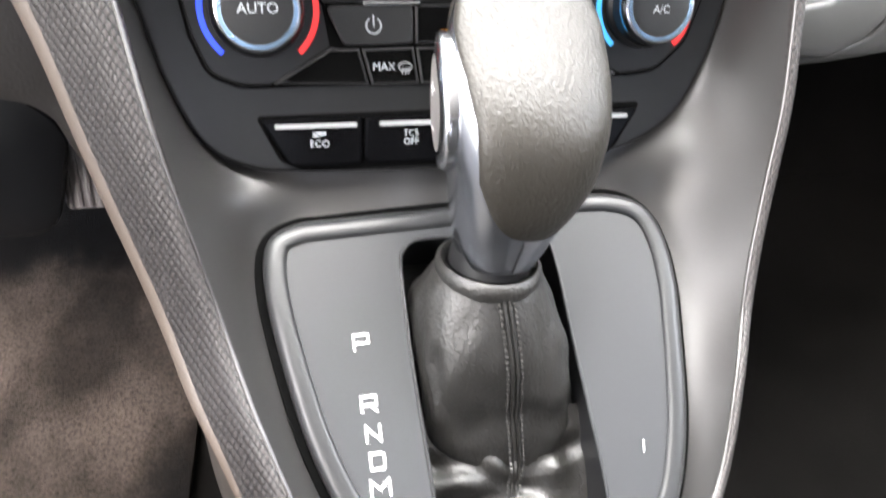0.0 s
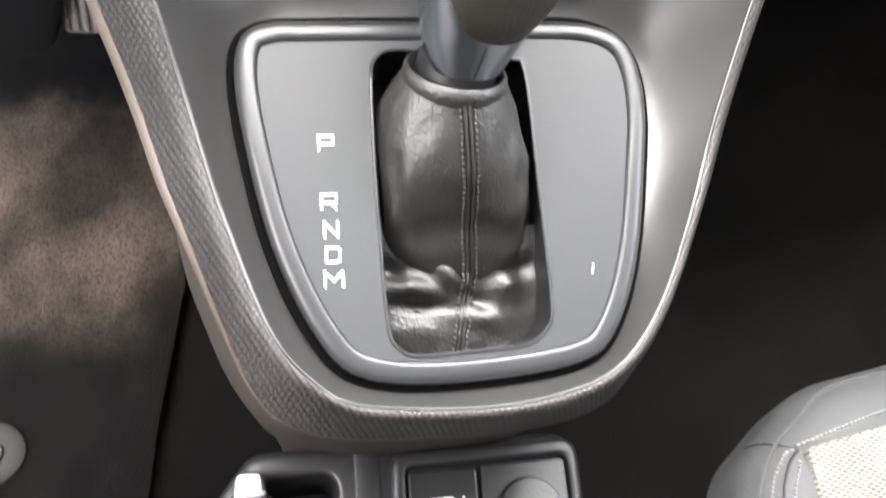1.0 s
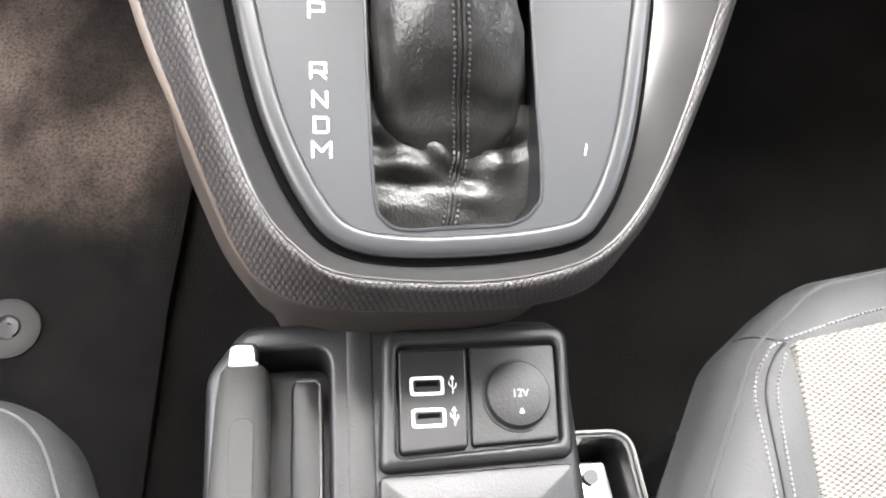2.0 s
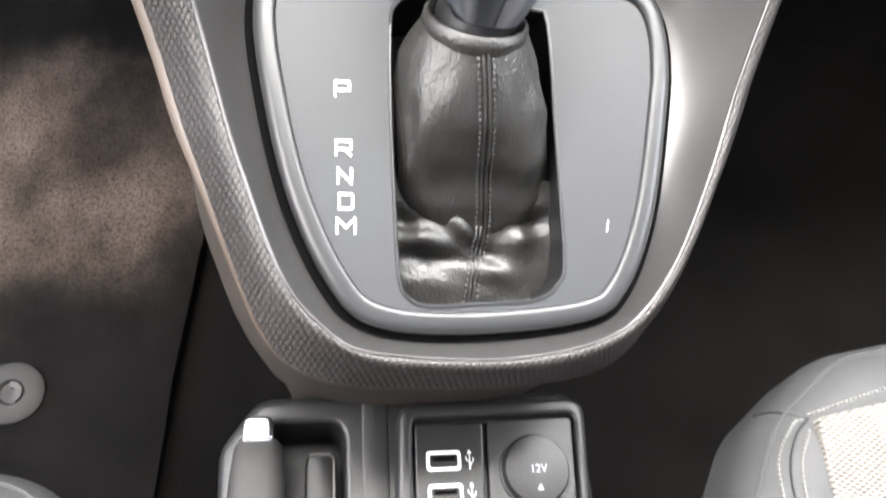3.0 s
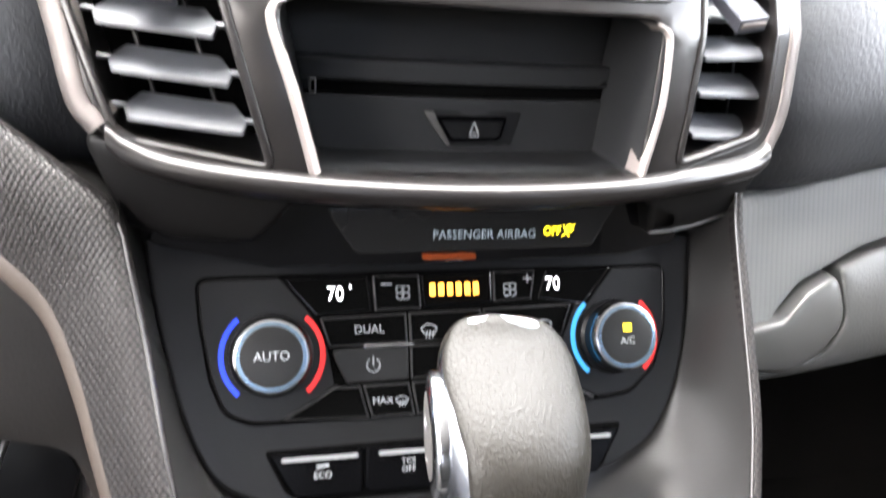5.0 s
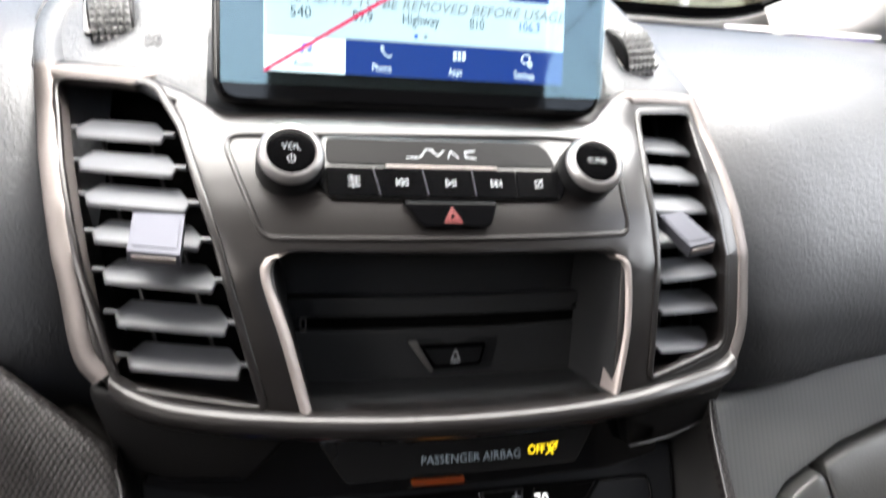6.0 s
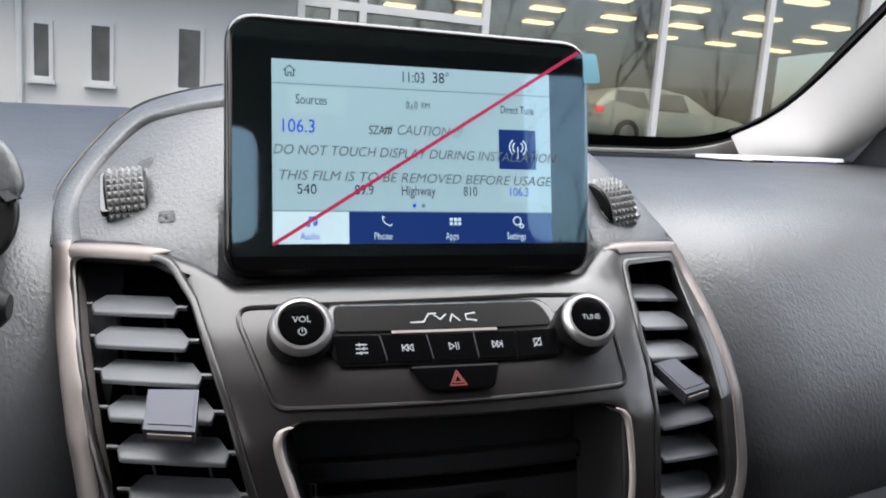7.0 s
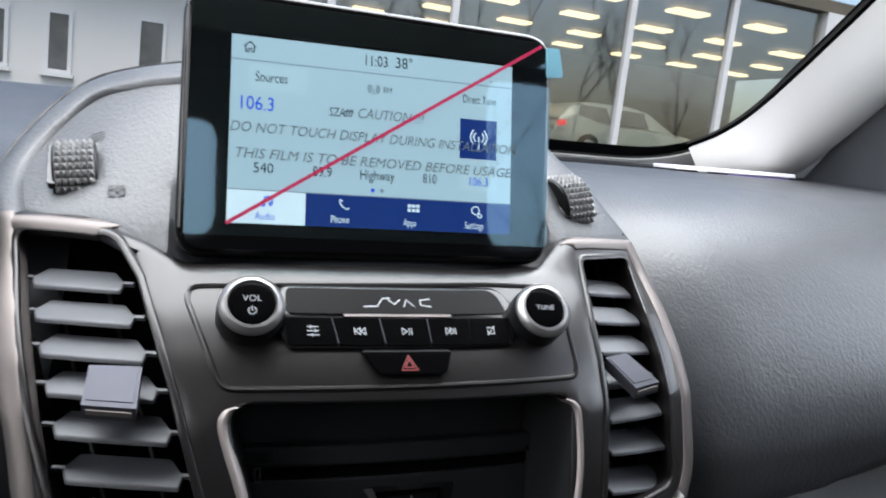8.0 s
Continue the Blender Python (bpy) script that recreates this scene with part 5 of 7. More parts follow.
BOWL_LINE = smooth_line(mm([(-138, 312), (-134, 288), (-125.6, 247), (-117, 200), (-106, 156), (-94, 110), (-86, 84), (-71, 44), (-55, 24), (-37, 14.2), (9.6, 10.5), (45.5, 14.2), (71, 24.4), (91, 49), (108, 88), (122, 131), (132, 180), (137, 216), (140, 298), (141, 312)]), 6)
INNER = smooth_line(mm([(-226, 376), (-190, 347), (-166, 327.5), (-151, 315.5), (-140.5, 306), (-135.5, 296), (-133, 284), (-125.6, 247), (-117, 200), (-106, 156), (-94, 110), (-86, 84), (-71, 44), (-55, 24), (-37, 14.2), (9.6, 10.5), (45.5, 14.2), (71, 24.4), (91, 49), (108, 88), (122, 131), (132, 180), (137, 216), (140, 298), (141, 312)]), 6)
OUTER = smooth_line(mm([(-236, 338), (-205, 310), (-180, 287), (-167, 273), (-159, 257), (-152.5, 238), (-147.5, 220), (-141, 196), (-132.5, 168), (-120, 131), (-112.2, 109), (-103, 83), (-88.6, 44), (-80, 24), (-67.5, 8.5), (-41, -0.5), (24, -2), (65, 5), (86, 23.5), (99, 41), (112, 67), (124.5, 97), (136, 127), (144.5, 164), (151, 205), (153.5, 255), (153, 303), (153, 312)]), 6)
NU = 150
inn, out = resample(INNER, NU), resample(OUTER, NU)
rim_rows = []
SECTION = [(-0.05, -0.004), (0.0, -0.0005), (0.05, 0.0012), (0.16, 0.0017), (0.3, 0.0008), (0.55, -0.0045), (0.8, -0.0100), (1.0, -0.0150)]
for f, h in SECTION:
    rim_rows.append([on_trim(*(inn[i] * (1 - f) + out[i] * f), h) for i in range(NU)])


def along_rim(a, b):
    """The rim's skin laid out flat: across the car and along the rise."""
    q = inn[b] * (1 - SECTION[a][0]) + out[b] * SECTION[a][0]
    return float(q[0]), float(q[1])


part("rim", loft(rim_rows, uv=along_rim), M_KNURL, con, "knurled grey rim", smooth=60)
part("rim_bead", tube([on_trim(inn[i][0], inn[i][1], 0.0004) for i in range(NU) if inn[i][0] > -0.137], 0.0008, 6), M_BEZEL, con, "thin satin bead along the rim")
edge_rows = []
for k, (dw, dh) in enumerate([(0.0, -0.0153), (0.0012, -0.0156), (0.0072, -0.0172), (0.0080, -0.0182), (0.0078, -0.0225), (0.0060, -0.0250)]):
    row = []
    for i in range(NU):
        n = out[i] - inn[i]
        n = n / np.linalg.norm(n)
        row.append(on_trim(*(out[i] + n * dw * max(0.12, min(1.0, (-out[i][0] - 0.062) / 0.05))), dh))
    edge_rows.append(row)
part("rim_edge", loft(edge_rows), M_TAN, con, "thin beige lower edge", smooth=60)
wall_rows = [edge_rows[-1]]
for dz, sx, dy, swell in ((0.010, 0.97, 0.004, 0.006), (0.024, 0.95, 0.010, 0.020), (0.045, 0.93, 0.015, 0.034), (0.075, 0.90, 0.020, 0.040), (0.12, 0.84, 0.030, 0.034), (0.30, 0.70, 0.05, 0.02), (0.45, 0.66, 0.06, 0.0)):
    row = []
    for i, p in enumerate(edge_rows[-1]):
        n = out[i] - inn[i]
        n = n / np.linalg.norm(n)
        k = swell * math.exp(-((out[i][1] - 0.085) / 0.065) ** 2) * max(0.0, min(1.0, (-out[i][0] - 0.055) / 0.03))
        row.append(Vector((0.006 + (p.x - 0.006) * sx + float(n[0]) * k, p.y + dy + float(n[1]) * k * 0.9, max(-0.01, p.z - dz))))
    wall_rows.append(row)
part("side_wall", loft(wall_rows), M_SIDEWALL, con, "plain brown-grey flank", smooth=60)

TAU_S = ((0.0, 0.0851, 0.1355, 0.2167, 0.2868, 0.36), (-0.185, -0.10, -0.05, 0.05, 0.12, 0.19))
INN_A = np.array([tuple(p) for p in resample(BOWL_LINE, 60)])


def s_of(tau):
    return float(np.interp(tau, *TAU_S))


def tau_of(s):
    return float(np.interp(s, TAU_S[1], TAU_S[0]))


GEAR = closed_smooth(mm([(-81.2, -18), (-70, -11.8), (-54.6, -10.4), (10, -7.5), (58, -5.6), (74, -6.8), (86, -11.5), (93.2, -20.5), (96.4, -33), (97, -46), (95.7, -63), (87.2, -113.5), (73.4, -147.6), (54.3, -160.5), (0.3, -165.3), (-36.4, -160.9), (-54.2, -144), (-70.8, -107.4), (-81.1, -63.2), (-84.6, -34)]), 5)
GEAR = inset(GEAR, 0.0006)
bowl_out = [tuple(p) for p in INN_A] + [(0.1405 - 0.0001 - i * 0.279 / 20, 0.312) for i in range(1, 20)]
bowl_hole = [(u, tau_of(s)) for u, s in inset(GEAR, 0.012)]


def reach_of(loop, c, a):
    """How far a ray from c at angle a runs to the loop."""
    d = np.array((math.cos(a), math.sin(a)))
    best = 0.0
    for p, q in zip(loop, loop[1:] + loop[:1]):
        e = np.array(q) - np.array(p)
        w = np.array(p) - np.array(c)
        den = d[0] * e[1] - d[1] * e[0]
        if abs(den) < 1e-12:
            continue
        t = (w[0] * e[1] - w[1] * e[0]) / den
        s = (w[0] * d[1] - w[1] * d[0]) / den
        if -1e-6 <= s <= 1 + 1e-6 and t > best:
            best = t
    return best


MID = (0.004, 0.095)
angles = [math.tau * i / 360 for i in range(360)]
r_out = np.array([reach_of(bowl_out, MID, a) for a in angles])
r_in = np.array([reach_of(bowl_hole, MID, a) for a in angles])
BRIDGE = rect(-0.060, -0.03, 0.066, 0.03, 0.01)


def bowl_points(pts):
    """The console's inner skin: it hangs from the rim and sweeps down to the climate panel and the selector."""
    flat_pts = np.array([(u, s_of(tau)) for u, tau in pts])
    d = np.full(len(pts), 1e9)
    for a, b in zip(INN_A[:-1], INN_A[1:]):
        e = b - a
        t = np.clip(((pts - a) @ e) / (e @ e), 0, 1)
        d = np.minimum(d, np.linalg.norm(pts - (a + t[:, None] * e), axis=1))
    soft = np.zeros(len(pts))
    within = np.zeros(len(pts), bool)
    for lp in (FASCIA, inset(GEAR, -0.002), BRIDGE):
        soft += np.exp(-near(flat_pts, lp) / 0.006)
        within |= inside(flat_pts, lp)
    d_in = np.maximum(0.0, -0.006 * np.log(soft + 1e-30)) + 0.0008
    g = np.where(within, 0.0, (1 - d / (d + d_in))) ** 1.55
    return [on_ramp(u, s_of(tau), -0.003) * (1 - k) + on_trim(u, tau, -0.001) * k for (u, tau), k in zip(pts, g)]


rows = []
for k in range(31):
    f = (k / 30) ** 1.2
    rr = r_out + (r_in - r_out) * f
    rows.append(bowl_points(np.array([(MID[0] + math.cos(a) * q, MID[1] + math.sin(a) * q) for a, q in zip(angles, rr)])))
part("bowl", loft(rows, closed=True), M_BOWL, con, smooth=80)

sel = thing("selector_panel", on_ramp(0.005, -0.16), "satin grey selector surround printed with P R N D M", "selector panel")
SLOT = closed_smooth(mm([(-28, -36), (-25.5, -27), (-17, -22.7), (10, -24), (34, -25.5), (40, -32), (42.5, -80), (45, -132), (42, -144), (32, -150.6), (10, -152), (-12.7, -153), (-21.5, -149), (-25, -140), (-26.9, -103), (-28, -70)]), 5)
# black band painting the shadow gap between the frame and the bowl
part("shade_gap", plate(inset(GEAR, -0.0034), on_ramp, -0.0004, -0.008, r=0.0006, holes=[inset(GEAR, 0.004)]), M_SHADE, sel)
part("frame", plate(GEAR, on_ramp, 0.0065, -0.004, r=0.0045, holes=[inset(GEAR, 0.0095)], hole_r=0.0025, seg=4, step=0.01), M_PANEL, sel)
FACE = inset(GEAR, 0.009)
part("face", plate(FACE, on_ramp, 0.0045, 0.001, r=0.0, holes=[SLOT], step=0.01), M_PANELFACE, sel)
part("slot_lip", tube([on_ramp(u, v, 0.0046) for u, v in SLOT] + [on_ramp(*SLOT[0], 0.0046)], 0.0008, 6), M_PANEL, sel)
lp = SLOT + SLOT[:1]
part("slot_wall", loft([[on_ramp(u, v, 0.0044) for u, v in lp], [on_ramp(u, v, -0.04) for u, v in lp]]), M_BLACK, sel)
part("well_floor", plate(SLOT, on_ramp, -0.04, None), M_BLACK, sel)
GLYPHS = {"P": [[(0, 0), (0, 1), (1, 1), (1, 0.42), (0, 0.42)]], "R": [[(0, 0), (0, 1), (1, 1), (1, 0.42), (0, 0.42)], [(0.55, 0.42), (1, 0)]], "N": [[(0, 0), (0, 1), (1, 0), (1, 1)]],
          "D": [[(0, 0), (0, 1), (0.85, 1), (1, 0.86), (1, 0.14), (0.85, 0), (0, 0)]], "M": [[(0, 0), (0, 1), (0.5, 0.4), (1, 1), (1, 0)]]}
for ch, u, v, w in (("P", -50.6, -67.2, 5.8), ("R", -50.1, -91.8, 5.9), ("N", -49.3, -103.3, 5.4), ("D", -48.8, -113.7, 5.4), ("M", -49.6, -123.6, 7.2)):
    bars([[((u + a * w) * MM, (v + b * 5.9) * MM) for a, b in st] for st in GLYPHS[ch]], on_ramp, 0.00092, 0.0047, M_WHITE, sel, "letter")
bars([[(0.0642, -0.1215), (0.0650, -0.1172)]], on_ramp, 0.0005, 0.0047, M_WHITE, sel, "scratch")

# ---- gear selector: leather knob on a chrome neck over a leather gaiter ----
gs = thing("gear_selector", (0.005, -0.15, 0.33), "automatic gear lever with padded leather knob and chrome neck", "gear selector")
BASE = Vector((0.0035, -0.1340, 0.4020))
AX = Vector((0.045, 0.29, 0.956)).normalized()
RT = (Vector((1, 0, 0)) - AX * AX.x).normalized()
BK = RT.cross(AX).normalized()
if BK.y > 0:
    BK = -BK


def ring_at(a, wl, wr, front, back, n=48, power=2.4, shift=0.0):
    """A rounded section of the lever at height a: half widths to the left, right, front and back."""
    out = []
    for j in range(n):
        t = math.tau * j / n
        c, s = math.cos(t), math.sin(t)
        cx = math.copysign(abs(c) ** (2 / power), c)
        sy = math.copysign(abs(s) ** (2 / power), s)
        out.append(BASE + AX * a + RT * (shift + cx * (wr if c > 0 else wl)) + BK * ((back - front) / 2 + sy * (back + front) / 2))
    return out


def wide(a):
    return 1.02 + 0.28 * min(1.0, max(0.0, a / 0.036))


def scaled(rows_spec, k):
    return [ring_at(a, wl * k, wr * wide(a) * k, f * k, b * k, shift=min(0.0022, a * 0.06)) for a, wl, wr, f, b in rows_spec]


BODY = [(0.004, 0.0135, 0.0160, 0.015, 0.019), (0.016, 0.0180, 0.0190, 0.017, 0.0215), (0.030, 0.0215, 0.0225, 0.020, 0.0242), (0.044, 0.0242, 0.0252, 0.022, 0.0252), (0.056, 0.0258, 0.0267, 0.024, 0.0238), (0.065, 0.0262, 0.0271, 0.0252, 0.0195), (0.074, 0.0260, 0.0270, 0.0256, 0.0120), (0.083, 0.0250, 0.0262, 0.0258, 0.0030), (0.092, 0.0232, 0.0246, 0.0255, -0.0060), (0.1000, 0.0192, 0.0207, 0.0242, -0.0135), (0.1055, 0.0130, 0.0140, 0.0222, -0.0175), (0.1075, 0.003, 0.003, 0.0210, -0.0195)]
fine = [tuple(p) for p in smooth_line(BODY, 5)]
part("core", loft(scaled(fine, 0.985), closed=True, cap=True), M_KNOBCHROME, gs, "bright chrome neck and flank", smooth=60)
# leather: wraps the back, top, front and far side, with a tongue-shaped lower edge; the driver's flank stays bare
FA = [b[0] for b in fine]


def knob_point(a, t, out):
    """A point of the knob's skin at height a, t degrees round (90 the back, 180 the driver's flank)."""
    wl, wr, f, b = [float(np.interp(a, FA, [q[k] for q in fine])) for k in range(1, 5)]
    c, s = math.cos(radians(t)), math.sin(radians(t))
    cx = math.copysign(abs(c) ** (2 / 2.4), c) * (wr * wide(a) if c > 0 else wl)
    sy = math.copysign(abs(s) ** (2 / 2.4), s) * (b + f) / 2
    d = RT * cx + BK * sy
    return BASE + AX * a + RT * min(0.0022, a * 0.06) + BK * (b - f) / 2 + d + d.normalized() * out


rows = []
for i in range(61):
    k = i / 60
    row = []
    for j in range(91):
        f = j / 90
        t0 = 180 - f * 360
        off = abs((t0 - 90 + 180) % 360 - 180)
        low = 0.0195 + 0.030 * min(1.0, off / 100) ** 2.5
        a = low + (0.1074 - low) * k ** 0.8
        half = float(np.interp(a, (0.02, 0.045, 0.062, 0.075, 0.088, 0.097), (44, 48, 46, 36, 14, 2)))
        t = 180 - half - f * (360 - 2 * half)
        edge = min(1.0, f * 25, (1 - f) * 25, k * 25)
        row.append(knob_point(a, t, 0.0010 * edge ** 0.5 - 0.0004))
    rows.append(row)
part("leather_pad", loft(rows), M_KNOBLEATHER, gs, "dark padded grained leather", smooth=60)


def on_flank(u, v, h=0.0):
    """The driver's side of the knob: u towards the back, v up the lever."""
    a = v
    spec = [np.interp(a, [b[0] for b in BODY], [b[k] for b in BODY]) for k in range(1, 5)]
    wl, f, b = spec[0], spec[2], spec[3]
    u0, half = (b - f) / 2, (b + f) / 2
    u = u + u0 * 0.9
    q = max(0.05, 1 - min(1, abs(u - u0) / half) ** 2.4) ** (1 / 2.4)
    return BASE + AX * a + BK * u - RT * (wl * 0.985 * q + h)


btn = part("side_button", plate(closed_smooth(mm([(-3, 85), (3, 84), (8, 76), (11, 65), (11, 54), (7, 44), (1, 40), (-4, 45), (-7, 56), (-7, 70)]), 4), on_flank, 0.0020, -0.002, r=0.0016, step=0.003, seg=4), M_CHROME, gs, "chrome thumb button with plus and minus")
part("button_face", plate(closed_smooth(mm([(-2, 78), (2, 77), (6, 69), (7.5, 60), (5.5, 51), (1, 47), (-3, 51), (-5, 60), (-4.5, 70)]), 4), on_flank, 0.0023, None, step=0.003), M_GREYPLASTIC, btn)
bars([[(-0.001, 0.0685), (0.003, 0.0685)], [(0.001, 0.0665), (0.001, 0.0705)], [(-0.001, 0.055), (0.0025, 0.055)]], on_flank, 0.0008, 0.0027, M_WHITE, btn)
part("core_seam", tube([knob_point(a, 84, 0.0) for a in np.linspace(0.005, 0.019, 8)], 0.0003, 5), M_BLACK, gs)
part("collar", loft([ring_at(a, w, w, w, w * 1.1, power=2) for a, w in ((-0.006, 0.0208), (-0.003, 0.0214), (0.000, 0.0210), (0.0012, 0.0195), (0.000, 0.0180), (-0.003, 0.0172))], closed=True, cap=True), M_LEATHER, gs, "leather hem of the gaiter", smooth=60)
part("neck", loft([ring_at(a, w, w, w, w * 1.1, power=2) for a, w in ((0.0, 0.0165), (0.003, 0.0160), (0.007, 0.0150))], closed=True, cap=True), M_BLACK, gs)

# gaiter: a leather sleeve that hangs from the collar and rolls in over a creased apron fixed round the slot
g_rows = []
NG, NT = 96, 56
TOPC = BASE + AX * -0.003
FOOT = on_ramp(0.0095, -0.0810, -0.016)
for i in range(NT):
    t = i / (NT - 1)
    c = TOPC.lerp(FOOT, min(1.0, t / 0.93))
    tuck = max(0.0, (t - 0.86) / 0.14)
    swell = math.sin(min(1.0, t / 0.42) * math.pi / 2)
    wl = 0.0212 + 0.0105 * swell + 0.0012 * t - 0.006 * tuck ** 2
    wr = 0.0212 + 0.0040 * swell + 0.0090 * t - 0.006 * tuck ** 2
    hb = 0.0215 + 0.0190 * t + 0.001 * math.sin(t * math.pi)
    hf = 0.0205 + 0.024 * t
    back_way = BK.lerp(Vector((0, -0.93, -0.36)), t * t * (3 - 2 * t)).normalized()
    row = []
    for j in range(NG):
        a = math.tau * j / NG
        co, si = math.cos(a), math.sin(a)
        pw = 2.0 + 2.4 * t
        cx, sy = math.copysign(abs(co) ** (2 / pw), co), math.copysign(abs(si) ** (2 / pw), si)
        fold = tuck ** 2 * (0.12 + 0.88 * min(1.0, abs(cx)) ** 2)
        p = c - Vector((0, -0.446, 0.895)) * 0.012 * fold + Vector((1, 0, 0)) * cx * (wr if co > 0 else wl) - back_way * 0.014 * fold * max(0.0, sy) + back_way * sy * (hb if si > 0 else hf)
        soft = 0.0034 * noise.noise(Vector((co * 1.5 + 2, si * 1.5, t * 2.6))) + 0.0016 * noise.noise(Vector((co * 3.2, si * 3.2 + 4, t * 6)))
        dent = -0.0016 * math.exp(-((t - 0.62) / 0.10) ** 2 - ((a - 2.05) / 0.28) ** 2) - 0.0012 * math.exp(-((t - 0.70) / 0.08) ** 2 - ((a - 1.15) / 0.25) ** 2)
        roll = 0.0007 * math.exp(-((t - 0.80 - 0.03 * math.sin(a * 3)) / 0.06) ** 2)
        pinch = -0.0016 * min(1.0, abs(co) * 1.4) * math.exp(-((t - 0.90 + 0.05 * co) / 0.03) ** 2)
        row.append(p + (p - c).normalized() * (soft * min(1, t * 2.5) + (dent + roll + pinch if si > -0.2 else 0.0)))
    g_rows.append(row)
part("gaiter", loft(g_rows, closed=True), M_LEATHER, gs, "black leather gaiter with a stitched seam", smooth=70)


def apron_height(u, s):
    """Folds of the leather between the sleeve's hem and the slot's rear edge; u and s in millimetres."""
    def lump(cu, cs, ru, rs, turn=0.0):
        c, n = math.cos(radians(turn)), math.sin(radians(turn))
        a, b = (u - cu) * c + (s - cs) * n, -(u - cu) * n + (s - cs) * c
        return math.exp(-(a / ru) ** 2 - (b / rs) ** 2)
    h = -11.5 - 0.24 * (-114 - s) + 7.0 * lump(-11, -124, 12, 5.4, -4) + 4.5 * lump(3.5, -119, 8, 3.2, -38) + 5.0 * lump(30, -124, 6, 5.5, 30) + 4.2 * lump(22, -138.5, 10, 4.5, -8) + 2.6 * lump(-12, -144, 16, 6) + 7.5 * lump(13, -110, 19, 8)
    h += -3.5 * lump(-8, -131.5, 14, 2.6, -4) - 5.0 * lump(38, -116, 8, 4, 20) - 5.0 * lump(-22, -116, 8, 4, -30) - 3.0 * lump(16, -129, 7, 3, -20) + 1.0 * noise.noise(Vector((u * 0.11, s * 0.14, 3)))
    return h


rows = []
for i in range(40):
    s = -98 - 55 * i / 39
    rows.append([on_ramp(u * MM, s * MM, apron_height(u, s) * MM) for u in np.linspace(-26.5, 45, 52)])
part("apron", loft(rows), M_LEATHER, gs, "creased black leather at the foot of the gaiter", smooth=70)


def gaiter_point(t, a, out=0.0):
    i = min(NT - 2, int(t * (NT - 1)))
    f = t * (NT - 1) - i
    j = a / math.tau * NG
    j0 = int(j) % NG
    p = g_rows[i][j0].lerp(g_rows[i + 1][j0], f)
    q = g_rows[i][(j0 + 1) % NG].lerp(g_rows[i + 1][(j0 + 1) % NG], f)
    r = p.lerp(q, j - int(j))
    return r + (r - TOPC.lerp(FOOT, t)).normalized() * out


def seam_line(side, n):
    """Down the back of the sleeve and on over the apron, side metres off the middle."""
    pts = [gaiter_point(0.01 + 0.86 * k / n, math.pi / 2 - 0.03, 0.0005 - side * side * 22) + Vector((side, 0, 0)) for k in range(n + 1)]
    u = pts[-1].x
    pts += [on_ramp(u + (0.0092 + side - u) * k / (n // 2), (-0.1205 - 0.031 * k / (n // 2)), (apron_height(9 + side * 1000, -120.5 - 31 * k / (n // 2)) + 0.3) * MM) for k in range(1, n // 2 + 1)]
    return resample([tuple(p) for p in pts], 2 * n)


for side in (-0.0010, 0.0010):
    part("seam", tube([Vector(p) for p in seam_line(side, 60)], 0.0008, 6), M_LEATHER, gs)
for side in (-0.0029, 0.0029):
    bm = bmesh.new()
    line = seam_line(side, 45)
    for p, q in zip(line[:-1:2], line[1::2]):
        d = Vector(q) - Vector(p)
        tube([Vector(p) - d * 0.15, Vector(p) + d * 0.5, Vector(p) + d * 1.15], [0.0004, 0.0008, 0.0004], 5, bm=bm)
    part("stitching", bm, M_THREAD, gs)

# ---- lower console with power sockets and parking brake ----
def on_low(u, v, h=0.0):
    """The top of the console between the seats; v is the way forward."""
    return Vector((u, v, 0.2205 + h + (v + 0.26) * 0.13))


low = thing("lower_console", (0, -0.36, 0.0), "dark plastic console between the seats with sockets", "lower console")
BODY_O = rpoly([(-0.100, -0.60, 0.01), (0.092, -0.60, 0.01), (0.085, -0.2215, 0.014), (-0.030, -0.2185, 0.006), (-0.086, -0.2205, 0.018), (-0.104, -0.245, 0.02)])
WELL = rpoly([(-0.094, -0.58, 0.008), (-0.042, -0.58, 0.008), (-0.0425, -0.2335, 0.010), (-0.090, -0.2345, 0.008)])
part("body", plate(BODY_O, on_low, 0.0, -0.22, r=0.006, holes=[WELL], hole_r=0.003, step=0.02, seg=3), M_CONSOLE, low)
part("brake_well", plate(WELL, on_low, -0.035, None), M_BLACK, low)
part("well_insert", plate(rpoly([(-0.064, -0.58, 0.004), (-0.046, -0.58, 0.004), (-0.046, -0.2455, 0.007), (-0.062, -0.2455, 0.007)]), on_low, -0.012, -0.034, r=0.002, step=0.03), M_BLACK, low)
part("well_insert_edge", tube([on_low(u, v, -0.0115) for u, v in ((-0.0475, -0.58), (-0.0475, -0.2490), (-0.0500, -0.2468), (-0.0600, -0.2468))], 0.0007, 6), M_GREYPLASTIC, low)
part("divider", plate(rpoly([(-0.036, -0.60, 0.002), (-0.020, -0.60, 0.002), (-0.020, -0.222, 0.004), (-0.034, -0.222, 0.004)]), on_low, 0.001, -0.01, r=0.002, step=0.03), M_CONSOLE, low)
SOCK = rpoly([(-0.0195, -0.2985, 0.006), (0.0800, -0.2955, 0.006), (0.0845, -0.2275, 0.010), (-0.0155, -0.2280, 0.010)])
SOCK_IN = rpoly([(-0.0110, -0.2925, 0.004), (0.0745, -0.2885, 0.004), (0.0775, -0.2360, 0.005), (-0.0085, -0.2365, 0.005)])
part("socket_frame", plate(SOCK, on_low, 0.0085, -0.004, r=0.004, holes=[SOCK_IN], hole_r=0.002, seg=3, step=0.02), M_CONSOLE, low)
